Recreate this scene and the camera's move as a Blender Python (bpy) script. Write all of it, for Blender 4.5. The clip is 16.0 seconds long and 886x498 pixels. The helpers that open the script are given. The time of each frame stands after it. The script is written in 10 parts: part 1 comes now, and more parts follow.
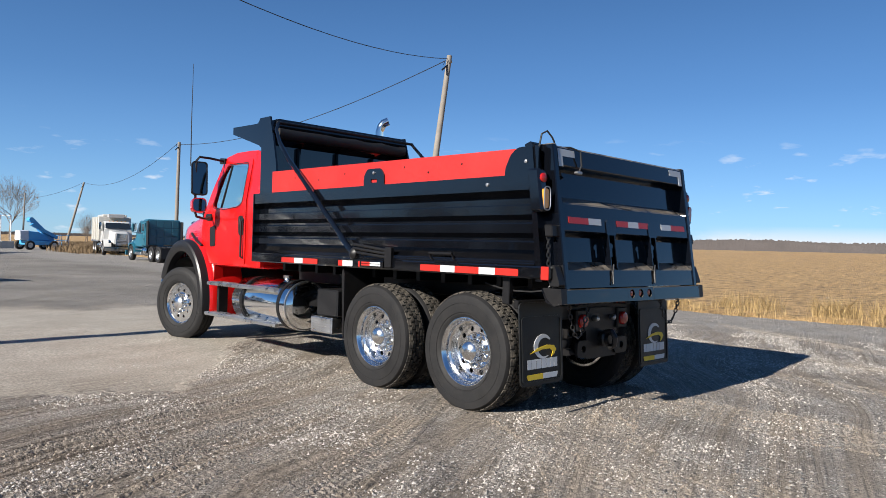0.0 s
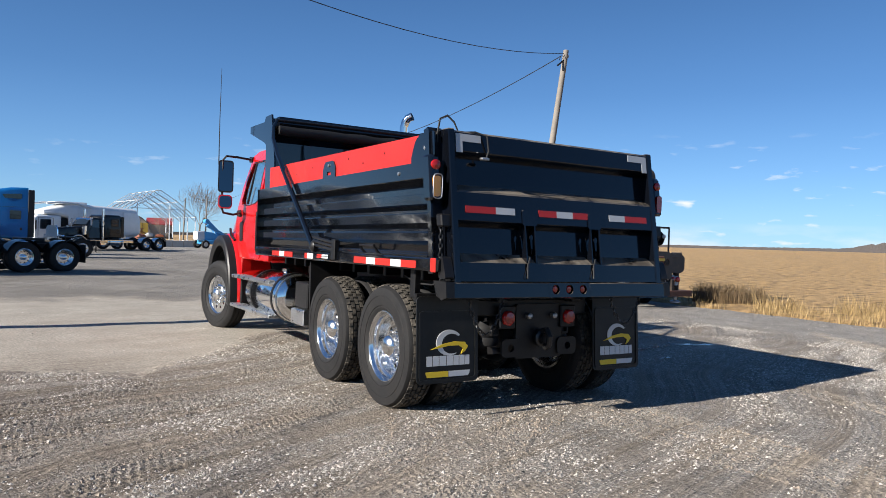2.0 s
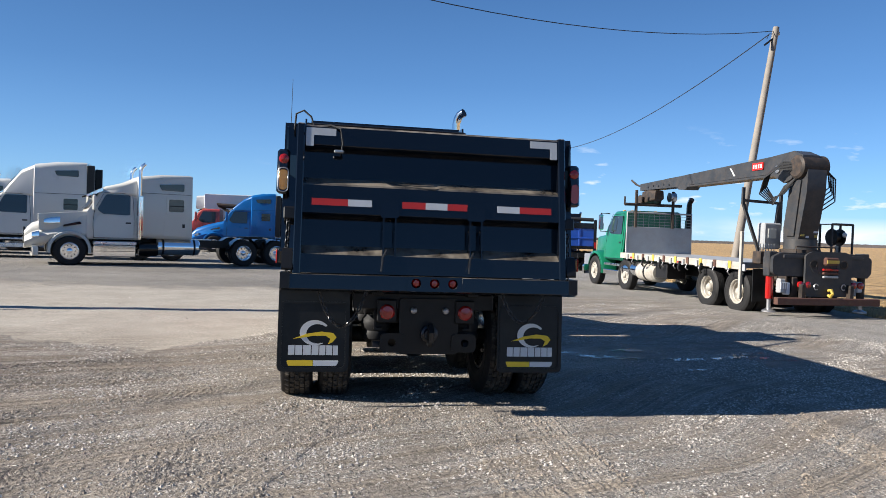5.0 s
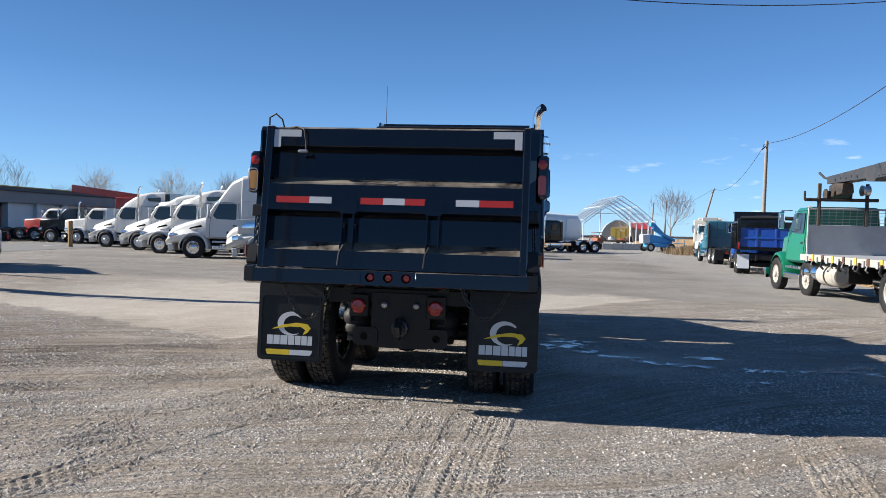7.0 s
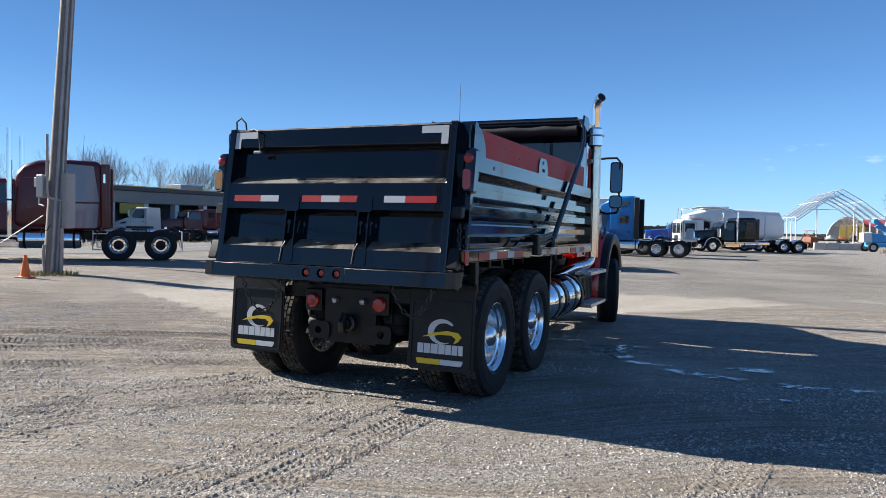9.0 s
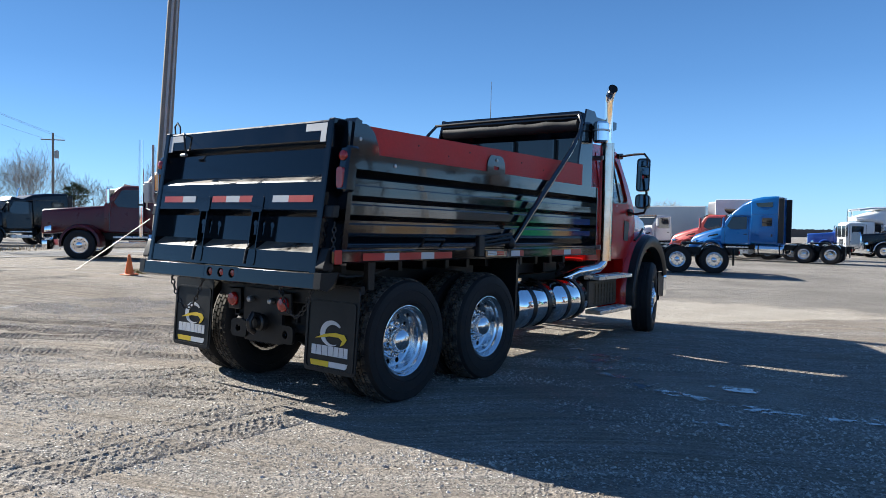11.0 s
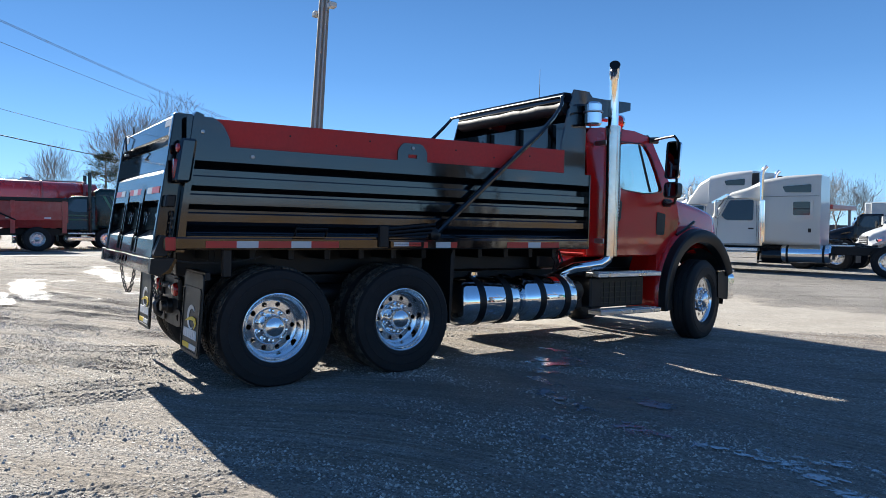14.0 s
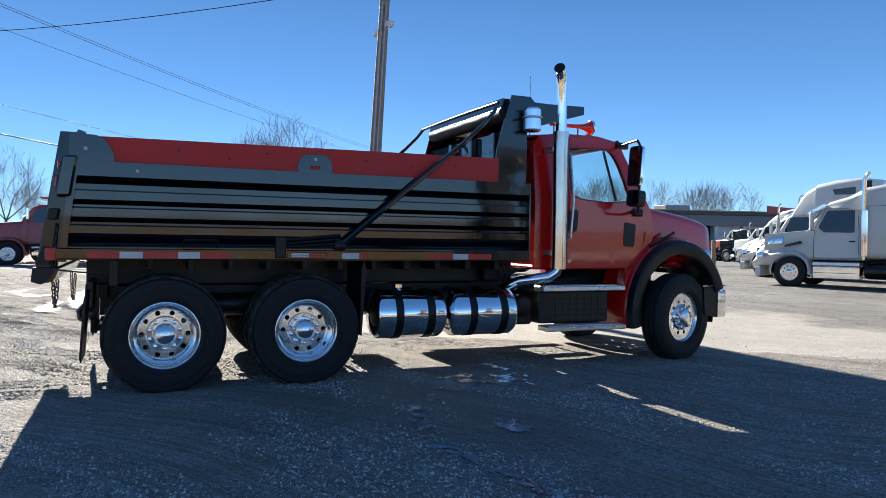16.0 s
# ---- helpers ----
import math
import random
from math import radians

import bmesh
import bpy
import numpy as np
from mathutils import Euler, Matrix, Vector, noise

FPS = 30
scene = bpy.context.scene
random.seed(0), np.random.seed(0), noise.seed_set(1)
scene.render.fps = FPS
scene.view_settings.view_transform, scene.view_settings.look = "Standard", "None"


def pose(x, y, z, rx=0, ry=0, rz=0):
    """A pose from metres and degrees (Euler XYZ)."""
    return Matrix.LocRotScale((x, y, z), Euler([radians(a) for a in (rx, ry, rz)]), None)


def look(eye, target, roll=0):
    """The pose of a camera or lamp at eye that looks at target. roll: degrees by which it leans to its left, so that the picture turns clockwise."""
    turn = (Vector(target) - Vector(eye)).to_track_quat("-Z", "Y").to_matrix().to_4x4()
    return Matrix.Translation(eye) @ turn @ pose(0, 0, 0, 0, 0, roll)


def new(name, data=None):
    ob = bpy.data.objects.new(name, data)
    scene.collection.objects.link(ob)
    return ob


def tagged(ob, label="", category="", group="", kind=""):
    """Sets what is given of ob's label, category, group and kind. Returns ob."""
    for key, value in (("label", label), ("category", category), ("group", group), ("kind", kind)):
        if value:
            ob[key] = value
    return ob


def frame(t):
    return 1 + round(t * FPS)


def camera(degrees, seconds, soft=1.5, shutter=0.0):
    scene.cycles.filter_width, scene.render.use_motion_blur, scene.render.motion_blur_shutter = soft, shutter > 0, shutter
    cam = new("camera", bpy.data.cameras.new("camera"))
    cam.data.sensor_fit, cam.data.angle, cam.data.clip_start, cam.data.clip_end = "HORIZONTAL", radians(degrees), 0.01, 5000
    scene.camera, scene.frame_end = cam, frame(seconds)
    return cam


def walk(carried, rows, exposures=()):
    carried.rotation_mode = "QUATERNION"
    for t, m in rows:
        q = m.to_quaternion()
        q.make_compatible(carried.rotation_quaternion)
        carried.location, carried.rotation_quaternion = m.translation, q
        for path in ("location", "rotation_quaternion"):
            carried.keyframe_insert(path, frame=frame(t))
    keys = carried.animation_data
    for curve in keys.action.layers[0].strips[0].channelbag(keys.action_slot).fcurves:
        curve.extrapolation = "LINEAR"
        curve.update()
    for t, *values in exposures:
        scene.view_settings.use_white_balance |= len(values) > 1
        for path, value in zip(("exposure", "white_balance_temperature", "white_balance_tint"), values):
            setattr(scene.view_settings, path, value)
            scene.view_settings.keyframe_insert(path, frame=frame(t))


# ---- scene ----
cam = camera(63.8, 16.0, soft=0.7)
PATH = [
    (0, (-5.84, -3.471, 1.468), (-4.447, -2.035, 1.451), 1.7),
    (0.5, (-5.388, -3.745, 1.457), (-4.07, -2.241, 1.437), 1.7),
    (1, (-4.939, -4.077, 1.453), (-3.722, -2.49, 1.429), 1.8),
    (1.5, (-4.458, -4.359, 1.436), (-3.349, -2.695, 1.41), 1.8),
    (2, (-3.997, -4.629, 1.446), (-2.965, -2.916, 1.419), 1.9),
    (2.5, (-3.541, -4.883, 1.48), (-2.595, -3.122, 1.448), 1.9),
    (3, (-3.047, -5.075, 1.479), (-2.204, -3.262, 1.446), 1.9),
    (3.5, (-2.563, -5.332, 1.494), (-1.849, -3.464, 1.459), 1.9),
    (4, (-2.035, -5.497, 1.493), (-1.442, -3.587, 1.453), 2.0),
    (6.5, (0.658, -5.842, 1.465), (0.583, -3.844, 1.411), 1.5),
    (7, (1.174, -5.736, 1.467), (0.923, -3.752, 1.412), 1.4),
    (7.5, (1.665, -5.547, 1.483), (1.244, -3.592, 1.42), 1.3),
    (8, (2.206, -5.418, 1.507), (1.642, -3.501, 1.441), 1.2),
    (8.5, (2.747, -5.244, 1.496), (2.06, -3.367, 1.425), 1.2),
    (9, (3.298, -5.088, 1.479), (2.502, -3.254, 1.412), 1.0),
    (11.5, (5.463, -3.399, 1.484), (4.184, -1.862, 1.415), 1.1),
    (12, (5.833, -2.999, 1.483), (4.453, -1.553, 1.41), 1.2),
    (12.5, (6.248, -2.658, 1.47), (4.771, -1.311, 1.398), 1.1),
    (13, (6.612, -2.225, 1.44), (5.056, -0.97, 1.367), 1.0),
    (13.5, (6.956, -1.766, 1.426), (5.345, -0.583, 1.355), 0.8),
    (14, (7.255, -1.299, 1.404), (5.596, -0.184, 1.338), 0.6),
    (14.5, (7.504, -0.797, 1.426), (5.798, 0.245, 1.361), 0.6),
    (15, (7.788, -0.289, 1.425), (6.025, 0.654, 1.371), 0.5),
    (15.5, (7.976, 0.251, 1.421), (6.17, 1.111, 1.376), 0.5),
    (16, (8.212, 0.77, 1.379), (6.374, 1.558, 1.353), 0.4),
]
walk(cam, [(t, look(eye, target, roll)) for t, eye, target, roll in PATH], exposures=[(0.0, 0.98, 6340, 10), (3.5, 1.18, 6350, 10), (7.0, 1.32, 6310, 10), (9.0, 1.46, 6280, 9), (12.5, 1.57, 6210, 8), (16.0, 1.62, 6220, 8)])

# ---- daylight: low winter sun over the left side of the truck, clear blue sky ----
SUN_ELEV = 28.0
SUN_FROM = Vector((-1.0, -0.03, 0.0)).normalized()
sun = new("sun", bpy.data.lights.new("sun", "SUN"))
sun.data.energy, sun.data.angle, sun.data.color = 5.0, radians(0.53), (1.0, 0.93, 0.82)
sun.matrix_world = look((0, 0, 0), (-SUN_FROM.x, -SUN_FROM.y, -math.tan(radians(SUN_ELEV))))
world = bpy.data.worlds.new("sky")
scene.world = world
world.use_nodes = True
wn, wl = world.node_tree.nodes, world.node_tree.links
wn.clear()
w_out = wn.new("ShaderNodeOutputWorld")
w_bg = wn.new("ShaderNodeBackground")
w_bg.inputs[1].default_value = 0.057
w_sky = wn.new("ShaderNodeTexSky")
w_sky.sky_type = "NISHITA"
w_sky.sun_disc = False
w_sky.sun_elevation = radians(SUN_ELEV)
w_sky.sun_rotation = math.atan2(SUN_FROM.x, SUN_FROM.y)
w_sky.altitude, w_sky.air_density, w_sky.dust_density, w_sky.ozone_density = 0, 1.0, 0.0, 2.5
# thin low clouds along the horizon
w_tc = wn.new("ShaderNodeTexCoord")
w_map = wn.new("ShaderNodeMapping")
w_map.inputs["Scale"].default_value = (8.0, 8.0, 30.0)
w_noise = wn.new("ShaderNodeTexNoise")
w_noise.inputs["Scale"].default_value = 2.4
w_noise.inputs["Detail"].default_value = 6.0
w_ramp = wn.new("ShaderNodeValToRGB")
w_ramp.color_ramp.elements[0].position, w_ramp.color_ramp.elements[1].position = 0.62, 0.74
w_sep = wn.new("ShaderNodeSeparateXYZ")
w_low = wn.new("ShaderNodeMapRange")
w_low.inputs["From Min"].default_value, w_low.inputs["From Max"].default_value = 0.15, 0.07
w_mul = wn.new("ShaderNodeMath")
w_mul.operation = "MULTIPLY"
w_east = wn.new("ShaderNodeMapRange")
w_east.inputs["From Min"].default_value, w_east.inputs["From Max"].default_value = -0.1, 0.5
w_mul2 = wn.new("ShaderNodeMath")
w_mul2.operation = "MULTIPLY"
w_mix = wn.new("ShaderNodeMix")
w_mix.data_type = "RGBA"
w_mix.inputs["B"].default_value = (8.0, 8.3, 8.8, 1)
wl.new(w_tc.outputs["Generated"], w_map.inputs["Vector"])
wl.new(w_map.outputs["Vector"], w_noise.inputs["Vector"])
wl.new(w_noise.outputs["Fac"], w_ramp.inputs["Fac"])
wl.new(w_tc.outputs["Generated"], w_sep.inputs["Vector"])
wl.new(w_sep.outputs["Z"], w_low.inputs["Value"])
wl.new(w_sep.outputs["X"], w_east.inputs["Value"])
wl.new(w_ramp.outputs["Color"], w_mul.inputs[0])
wl.new(w_low.outputs["Result"], w_mul.inputs[1])
wl.new(w_mul.outputs["Value"], w_mul2.inputs[0])
wl.new(w_east.outputs["Result"], w_mul2.inputs[1])
w_tint = wn.new("ShaderNodeMix")
w_tint.data_type, w_tint.blend_type = "RGBA", "MULTIPLY"
w_tint.inputs["Factor"].default_value = 1.0
w_tint.inputs["B"].default_value = (0.645, 1.285, 2.30, 1)
# deeper blue overhead, paler towards the horizon
w_grad = wn.new("ShaderNodeValToRGB")
for pos_, val_ in ((0.0, 1.60), (0.05, 1.46), (0.11, 1.26), (0.20, 1.00), (0.34, 0.76), (0.55, 0.74), (1.0, 0.80)):
    e_ = w_grad.color_ramp.elements[0] if pos_ == 0.0 else (w_grad.color_ramp.elements[-1] if pos_ == 1.0 else w_grad.color_ramp.elements.new(pos_))
    pale_ = max(0.0, 1.0 - pos_ / 0.26)
    e_.color = (val_ * (1.0 + 0.27 * pale_), val_ * (1.0 + 0.05 * pale_), val_ * (1.0 - 0.10 * pale_), 1)
w_shade = wn.new("ShaderNodeMix")
w_shade.data_type, w_shade.blend_type = "RGBA", "MULTIPLY"
w_shade.inputs["Factor"].default_value = 1.0
wl.new(w_sep.outputs["Z"], w_grad.inputs["Fac"])
w_gam = wn.new("ShaderNodeGamma")
w_gam.inputs["Gamma"].default_value = 0.5
wl.new(w_sky.outputs["Color"], w_gam.inputs["Color"])
wl.new(w_gam.outputs["Color"], w_tint.inputs["A"])
wl.new(w_tint.outputs["Result"], w_shade.inputs["A"])
wl.new(w_grad.outputs["Color"], w_shade.inputs["B"])
# the sky dims a little towards the west
w_west = wn.new("ShaderNodeMapRange")
w_west.interpolation_type = "SMOOTHSTEP"
for k_, v_ in (("From Min", -0.8), ("From Max", 0.35), ("To Min", 0.80), ("To Max", 1.0)):
    w_west.inputs[k_].default_value = v_
wl.new(w_sep.outputs["X"], w_west.inputs["Value"])
w_side = wn.new("ShaderNodeMix")
w_side.data_type, w_side.blend_type = "RGBA", "MULTIPLY"
w_side.inputs["Factor"].default_value = 1.0
wl.new(w_shade.outputs["Result"], w_side.inputs["A"])
wl.new(w_west.outputs["Result"], w_side.inputs["B"])
wl.new(w_side.outputs["Result"], w_mix.inputs["A"])
# a long pale bank low over the field
w_bn = wn.new("ShaderNodeTexNoise")
w_bn.inputs["Scale"].default_value, w_bn.inputs["Detail"].default_value = 0.8, 5.0
wl.new(w_map.outputs["Vector"], w_bn.inputs["Vector"])
w_bk = wn.new("ShaderNodeMapRange")
w_bk.inputs["From Min"].default_value, w_bk.inputs["From Max"].default_value, w_bk.inputs["To Max"].default_value = 0.36, 0.56, 0.95
wl.new(w_bn.outputs["Fac"], w_bk.inputs["Value"])
w_bz = wn.new("ShaderNodeMapRange")
w_bz.inputs["From Min"].default_value, w_bz.inputs["From Max"].default_value = 0.034, 0.012
wl.new(w_sep.outputs["Z"], w_bz.inputs["Value"])
w_be = wn.new("ShaderNodeMapRange")
w_be.inputs["From Min"].default_value, w_be.inputs["From Max"].default_value = 0.35, 0.6
wl.new(w_sep.outputs["X"], w_be.inputs["Value"])
w_b1 = wn.new("ShaderNodeMath")
w_b1.operation = "MULTIPLY"
wl.new(w_bk.outputs["Result"], w_b1.inputs[0])
wl.new(w_bz.outputs["Result"], w_b1.inputs[1])
w_b2 = wn.new("ShaderNodeMath")
w_b2.operation = "MULTIPLY"
wl.new(w_b1.outputs["Value"], w_b2.inputs[0])
wl.new(w_be.outputs["Result"], w_b2.inputs[1])
w_max = wn.new("ShaderNodeMath")
w_max.operation = "MAXIMUM"
wl.new(w_mul2.outputs["Value"], w_max.inputs[0])
wl.new(w_b2.outputs["Value"], w_max.inputs[1])
wl.new(w_max.outputs["Value"], w_mix.inputs["Factor"])
wl.new(w_mix.outputs["Result"], w_bg.inputs["Color"])
wl.new(w_bg.outputs["Background"], w_out.inputs["Surface"])

# ---- materials ----
MATS = {}


def pm(name, base, rough=0.5, metal=0.0, var=0.12, scale=3.0, fine=60.0, bump=0.0, coat=0.0, rvar=0.1, dirt=None, dirt_amount=0.0, spec=0.5):
    """Surface paint, metal, rubber or plastic with broad and fine variation, optional dirt film and relief."""
    m = bpy.data.materials.new(name)
    m.use_nodes = True
    n, l = m.node_tree.nodes, m.node_tree.links
    b = n["Principled BSDF"]
    tc = n.new("ShaderNodeTexCoord")
    n1 = n.new("ShaderNodeTexNoise")
    n1.inputs["Scale"].default_value, n1.inputs["Detail"].default_value = scale, 4.0
    n2 = n.new("ShaderNodeTexNoise")
    n2.inputs["Scale"].default_value, n2.inputs["Detail"].default_value = fine, 3.0
    l.new(tc.outputs["Object"], n1.inputs["Vector"])
    l.new(tc.outputs["Object"], n2.inputs["Vector"])
    add = n.new("ShaderNodeMath")
    add.operation = "ADD"
    l.new(n1.outputs["Fac"], add.inputs[0])
    l.new(n2.outputs["Fac"], add.inputs[1])
    rng = n.new("ShaderNodeMapRange")
    rng.inputs["From Min"].default_value, rng.inputs["From Max"].default_value = 0.6, 1.4
    rng.inputs["To Min"].default_value, rng.inputs["To Max"].default_value = 1.0 - var, 1.0 + var
    l.new(add.outputs["Value"], rng.inputs["Value"])
    mul = n.new("ShaderNodeMix")
    mul.data_type, mul.blend_type = "RGBA", "MULTIPLY"
    mul.inputs["Factor"].default_value = 1.0
    mul.inputs["A"].default_value = (*base, 1)
    l.new(rng.outputs["Result"], mul.inputs["B"])
    col = mul.outputs["Result"]
    if dirt:
        n3 = n.new("ShaderNodeTexNoise")
        n3.inputs["Scale"].default_value, n3.inputs["Detail"].default_value, n3.inputs["Roughness"].default_value = scale * 1.7, 8.0, 0.7
        l.new(tc.outputs["Object"], n3.inputs["Vector"])
        r3 = n.new("ShaderNodeMapRange")
        r3.inputs["From Min"].default_value, r3.inputs["From Max"].default_value = 0.42, 0.72
        r3.inputs["To Min"].default_value, r3.inputs["To Max"].default_value = 0.0, dirt_amount
        l.new(n3.outputs["Fac"], r3.inputs["Value"])
        dm = n.new("ShaderNodeMix")
        dm.data_type = "RGBA"
        dm.inputs["B"].default_value = (*dirt, 1)
        l.new(col, dm.inputs["A"])
        l.new(r3.outputs["Result"], dm.inputs["Factor"])
        col = dm.outputs["Result"]
    l.new(col, b.inputs["Base Color"])
    rr = n.new("ShaderNodeMapRange")
    rr.inputs["From Min"].default_value, rr.inputs["From Max"].default_value = 0.3, 0.7
    rr.inputs["To Min"].default_value, rr.inputs["To Max"].default_value = max(0.02, rough * (1 - rvar)), min(1, rough * (1 + rvar) + 0.02)
    l.new(n1.outputs["Fac"], rr.inputs["Value"])
    l.new(rr.outputs["Result"], b.inputs["Roughness"])
    b.inputs["Metallic"].default_value = metal
    b.inputs["Specular IOR Level"].default_value = spec
    b.inputs["Coat Weight"].default_value = coat
    b.inputs["Coat Roughness"].default_value = 0.04
    if bump:
        bp = n.new("ShaderNodeBump")
        bp.inputs["Strength"].default_value, bp.inputs["Distance"].default_value = bump, 0.004
        l.new(n2.outputs["Fac"], bp.inputs["Height"])
        l.new(bp.outputs["Normal"], b.inputs["Normal"])
    MATS[name] = m
    return m


def glass_mat(name, tint, rough=0.02, mix=0.25):
    m = bpy.data.materials.new(name)
    m.use_nodes = True
    n, l = m.node_tree.nodes, m.node_tree.links
    n.clear()
    out = n.new("ShaderNodeOutputMaterial")
    tr = n.new("ShaderNodeBsdfTransparent")
    tr.inputs[0].default_value = (*tint, 1)
    gl = n.new("ShaderNodeBsdfGlossy")
    gl.inputs["Roughness"].default_value = rough
    lw = n.new("ShaderNodeLayerWeight")
    pw = n.new("ShaderNodeMath")
    pw.operation = "POWER"
    pw.inputs[1].default_value = 4.0
    l.new(lw.outputs["Facing"], pw.inputs[0])
    fr = n.new("ShaderNodeMapRange")
    fr.inputs["To Min"].default_value, fr.inputs["To Max"].default_value = 0.03, 0.85
    l.new(pw.outputs[0], fr.inputs["Value"])
    mx = n.new("ShaderNodeMixShader")
    l.new(fr.outputs[0], mx.inputs[0])
    l.new(tr.outputs[0], mx.inputs[1])
    l.new(gl.outputs[0], mx.inputs[2])
    l.new(mx.outputs[0], out.inputs[0])
    MATS[name] = m
    return m


RED = pm("red_paint", (0.50, 0.007, 0.006), 0.24, var=0.05, coat=0.85, scale=1.5, spec=0.35)
BLACK = pm("black_body_paint", (0.0026, 0.0030, 0.0044), 0.09, var=0.2, scale=2.0, coat=0.65, dirt=(0.03, 0.025, 0.02), dirt_amount=0.03, rvar=0.6, spec=0.5)


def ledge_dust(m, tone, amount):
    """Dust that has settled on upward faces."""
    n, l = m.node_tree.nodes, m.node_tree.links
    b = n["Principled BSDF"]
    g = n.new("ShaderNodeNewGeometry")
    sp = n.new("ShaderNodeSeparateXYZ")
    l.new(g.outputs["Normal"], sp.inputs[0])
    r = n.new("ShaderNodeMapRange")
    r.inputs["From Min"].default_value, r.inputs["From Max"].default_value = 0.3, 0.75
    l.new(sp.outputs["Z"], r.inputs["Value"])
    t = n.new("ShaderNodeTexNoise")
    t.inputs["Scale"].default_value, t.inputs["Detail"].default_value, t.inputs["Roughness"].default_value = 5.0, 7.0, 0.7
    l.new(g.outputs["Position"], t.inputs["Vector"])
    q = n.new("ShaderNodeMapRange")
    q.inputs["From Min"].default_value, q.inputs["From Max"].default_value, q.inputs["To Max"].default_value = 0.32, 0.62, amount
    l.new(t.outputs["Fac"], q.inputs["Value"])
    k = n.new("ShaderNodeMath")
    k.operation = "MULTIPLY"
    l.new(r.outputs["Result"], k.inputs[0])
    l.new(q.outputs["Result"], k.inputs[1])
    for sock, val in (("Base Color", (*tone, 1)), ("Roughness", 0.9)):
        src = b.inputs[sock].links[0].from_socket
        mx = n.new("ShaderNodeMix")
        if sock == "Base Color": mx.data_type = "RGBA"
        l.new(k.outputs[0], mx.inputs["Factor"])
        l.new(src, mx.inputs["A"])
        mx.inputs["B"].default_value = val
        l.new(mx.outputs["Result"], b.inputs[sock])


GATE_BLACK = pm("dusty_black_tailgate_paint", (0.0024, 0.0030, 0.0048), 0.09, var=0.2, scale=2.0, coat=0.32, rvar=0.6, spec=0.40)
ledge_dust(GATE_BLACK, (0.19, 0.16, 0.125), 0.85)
BLACK_DULL = pm("black_chassis_paint", (0.006, 0.006, 0.007), 0.40, var=0.25, scale=5, dirt=(0.06, 0.05, 0.04), dirt_amount=0.09, spec=0.3)
REDWOOD = pm("red_painted_plank", (0.40, 0.011, 0.009), 0.55, var=0.14, scale=2.5, fine=30, bump=0.2)
PLASTIC = pm("black_plastic", (0.011, 0.011, 0.012), 0.38, spec=0.35, var=0.15, bump=0.15, fine=200)
RUBBER = pm("tyre_rubber", (0.015, 0.015, 0.016), 0.62, var=0.2, scale=6, bump=0.25, fine=90, dirt=(0.07, 0.06, 0.05), dirt_amount=0.10, spec=0.2)
TREAD = pm("tyre_tread_rubber", (0.024, 0.023, 0.022), 0.85, var=0.25, scale=8, bump=0.3, dirt=(0.17, 0.148, 0.12), dirt_amount=0.8, spec=0.2)
FLAP = pm("mud_flap_rubber", (0.008, 0.009, 0.010), 0.40, var=0.12, scale=4, spec=0.3, dirt=(0.10, 0.09, 0.08), dirt_amount=0.08)
CHROME = pm("polished_aluminium", (0.86, 0.87, 0.88), 0.07, 1.0, var=0.03, rvar=0.6, scale=6)
POLISHED = pm("buffed_wheel_aluminium", (0.80, 0.81, 0.82), 0.15, 1.0, var=0.05, rvar=0.5, scale=8)
REFUSE = pm("refuse_body_white", (0.68, 0.69, 0.70), 0.35, var=0.06, coat=0.3, scale=1.2, dirt=(0.45, 0.42, 0.37), dirt_amount=0.15)
ALU = pm("brushed_aluminium", (0.62, 0.63, 0.64), 0.32, 1.0, var=0.1, scale=8, rvar=0.3)
STEEL = pm("bare_steel", (0.42, 0.42, 0.43), 0.4, 0.9, var=0.15)
STACK = pm("heat_stained_stack", (0.72, 0.66, 0.58), 0.16, 1.0, var=0.12, scale=2.5, dirt=(0.42, 0.20, 0.07), dirt_amount=0.35)
CHAIN = pm("dark_chain_steel", (0.05, 0.05, 0.052), 0.35, 0.8, var=0.2)
TAPE_R = pm("red_reflective_tape", (0.40, 0.018, 0.012), 0.35, var=0.06, fine=200)
TAPE_W = pm("white_reflective_tape", (0.48, 0.49, 0.50), 0.35, var=0.05, fine=200)
SILVER = pm("silver_reflective_sheet", (0.42, 0.43, 0.44), 0.4, 0.1, var=0.06)
LAMP_R = pm("red_lamp_lens", (0.30, 0.008, 0.007), 0.10, coat=0.6, var=0.1, fine=150, bump=0.3)
LAMP_A = pm("amber_lamp_lens", (0.62, 0.26, 0.03), 0.15, coat=0.6, var=0.1, fine=150, bump=0.3)
WHITE_DECAL = pm("white_print", (0.56, 0.57, 0.58), 0.5, var=0.05)
YELLOW_DECAL = pm("yellow_print", (0.72, 0.50, 0.02), 0.5, var=0.06)
TARP = pm("dark_tarp", (0.012, 0.012, 0.013), 0.6, var=0.2, scale=8, bump=0.4, fine=30)
INTERIOR = pm("grey_cab_trim", (0.10, 0.105, 0.11), 0.7, var=0.1)
CHARCOAL = pm("charcoal_cloth", (0.05, 0.05, 0.055), 0.8, var=0.1)
GLASS = glass_mat("window_glass", (0.86, 0.93, 0.93))
GLASS_DARK = pm("dark_tinted_glass", (0.012, 0.016, 0.020), 0.05, var=0.05, coat=0.5)
MIRROR = pm("mirror_glass", (0.15, 0.18, 0.19), 0.02, 1.0, var=0.0)
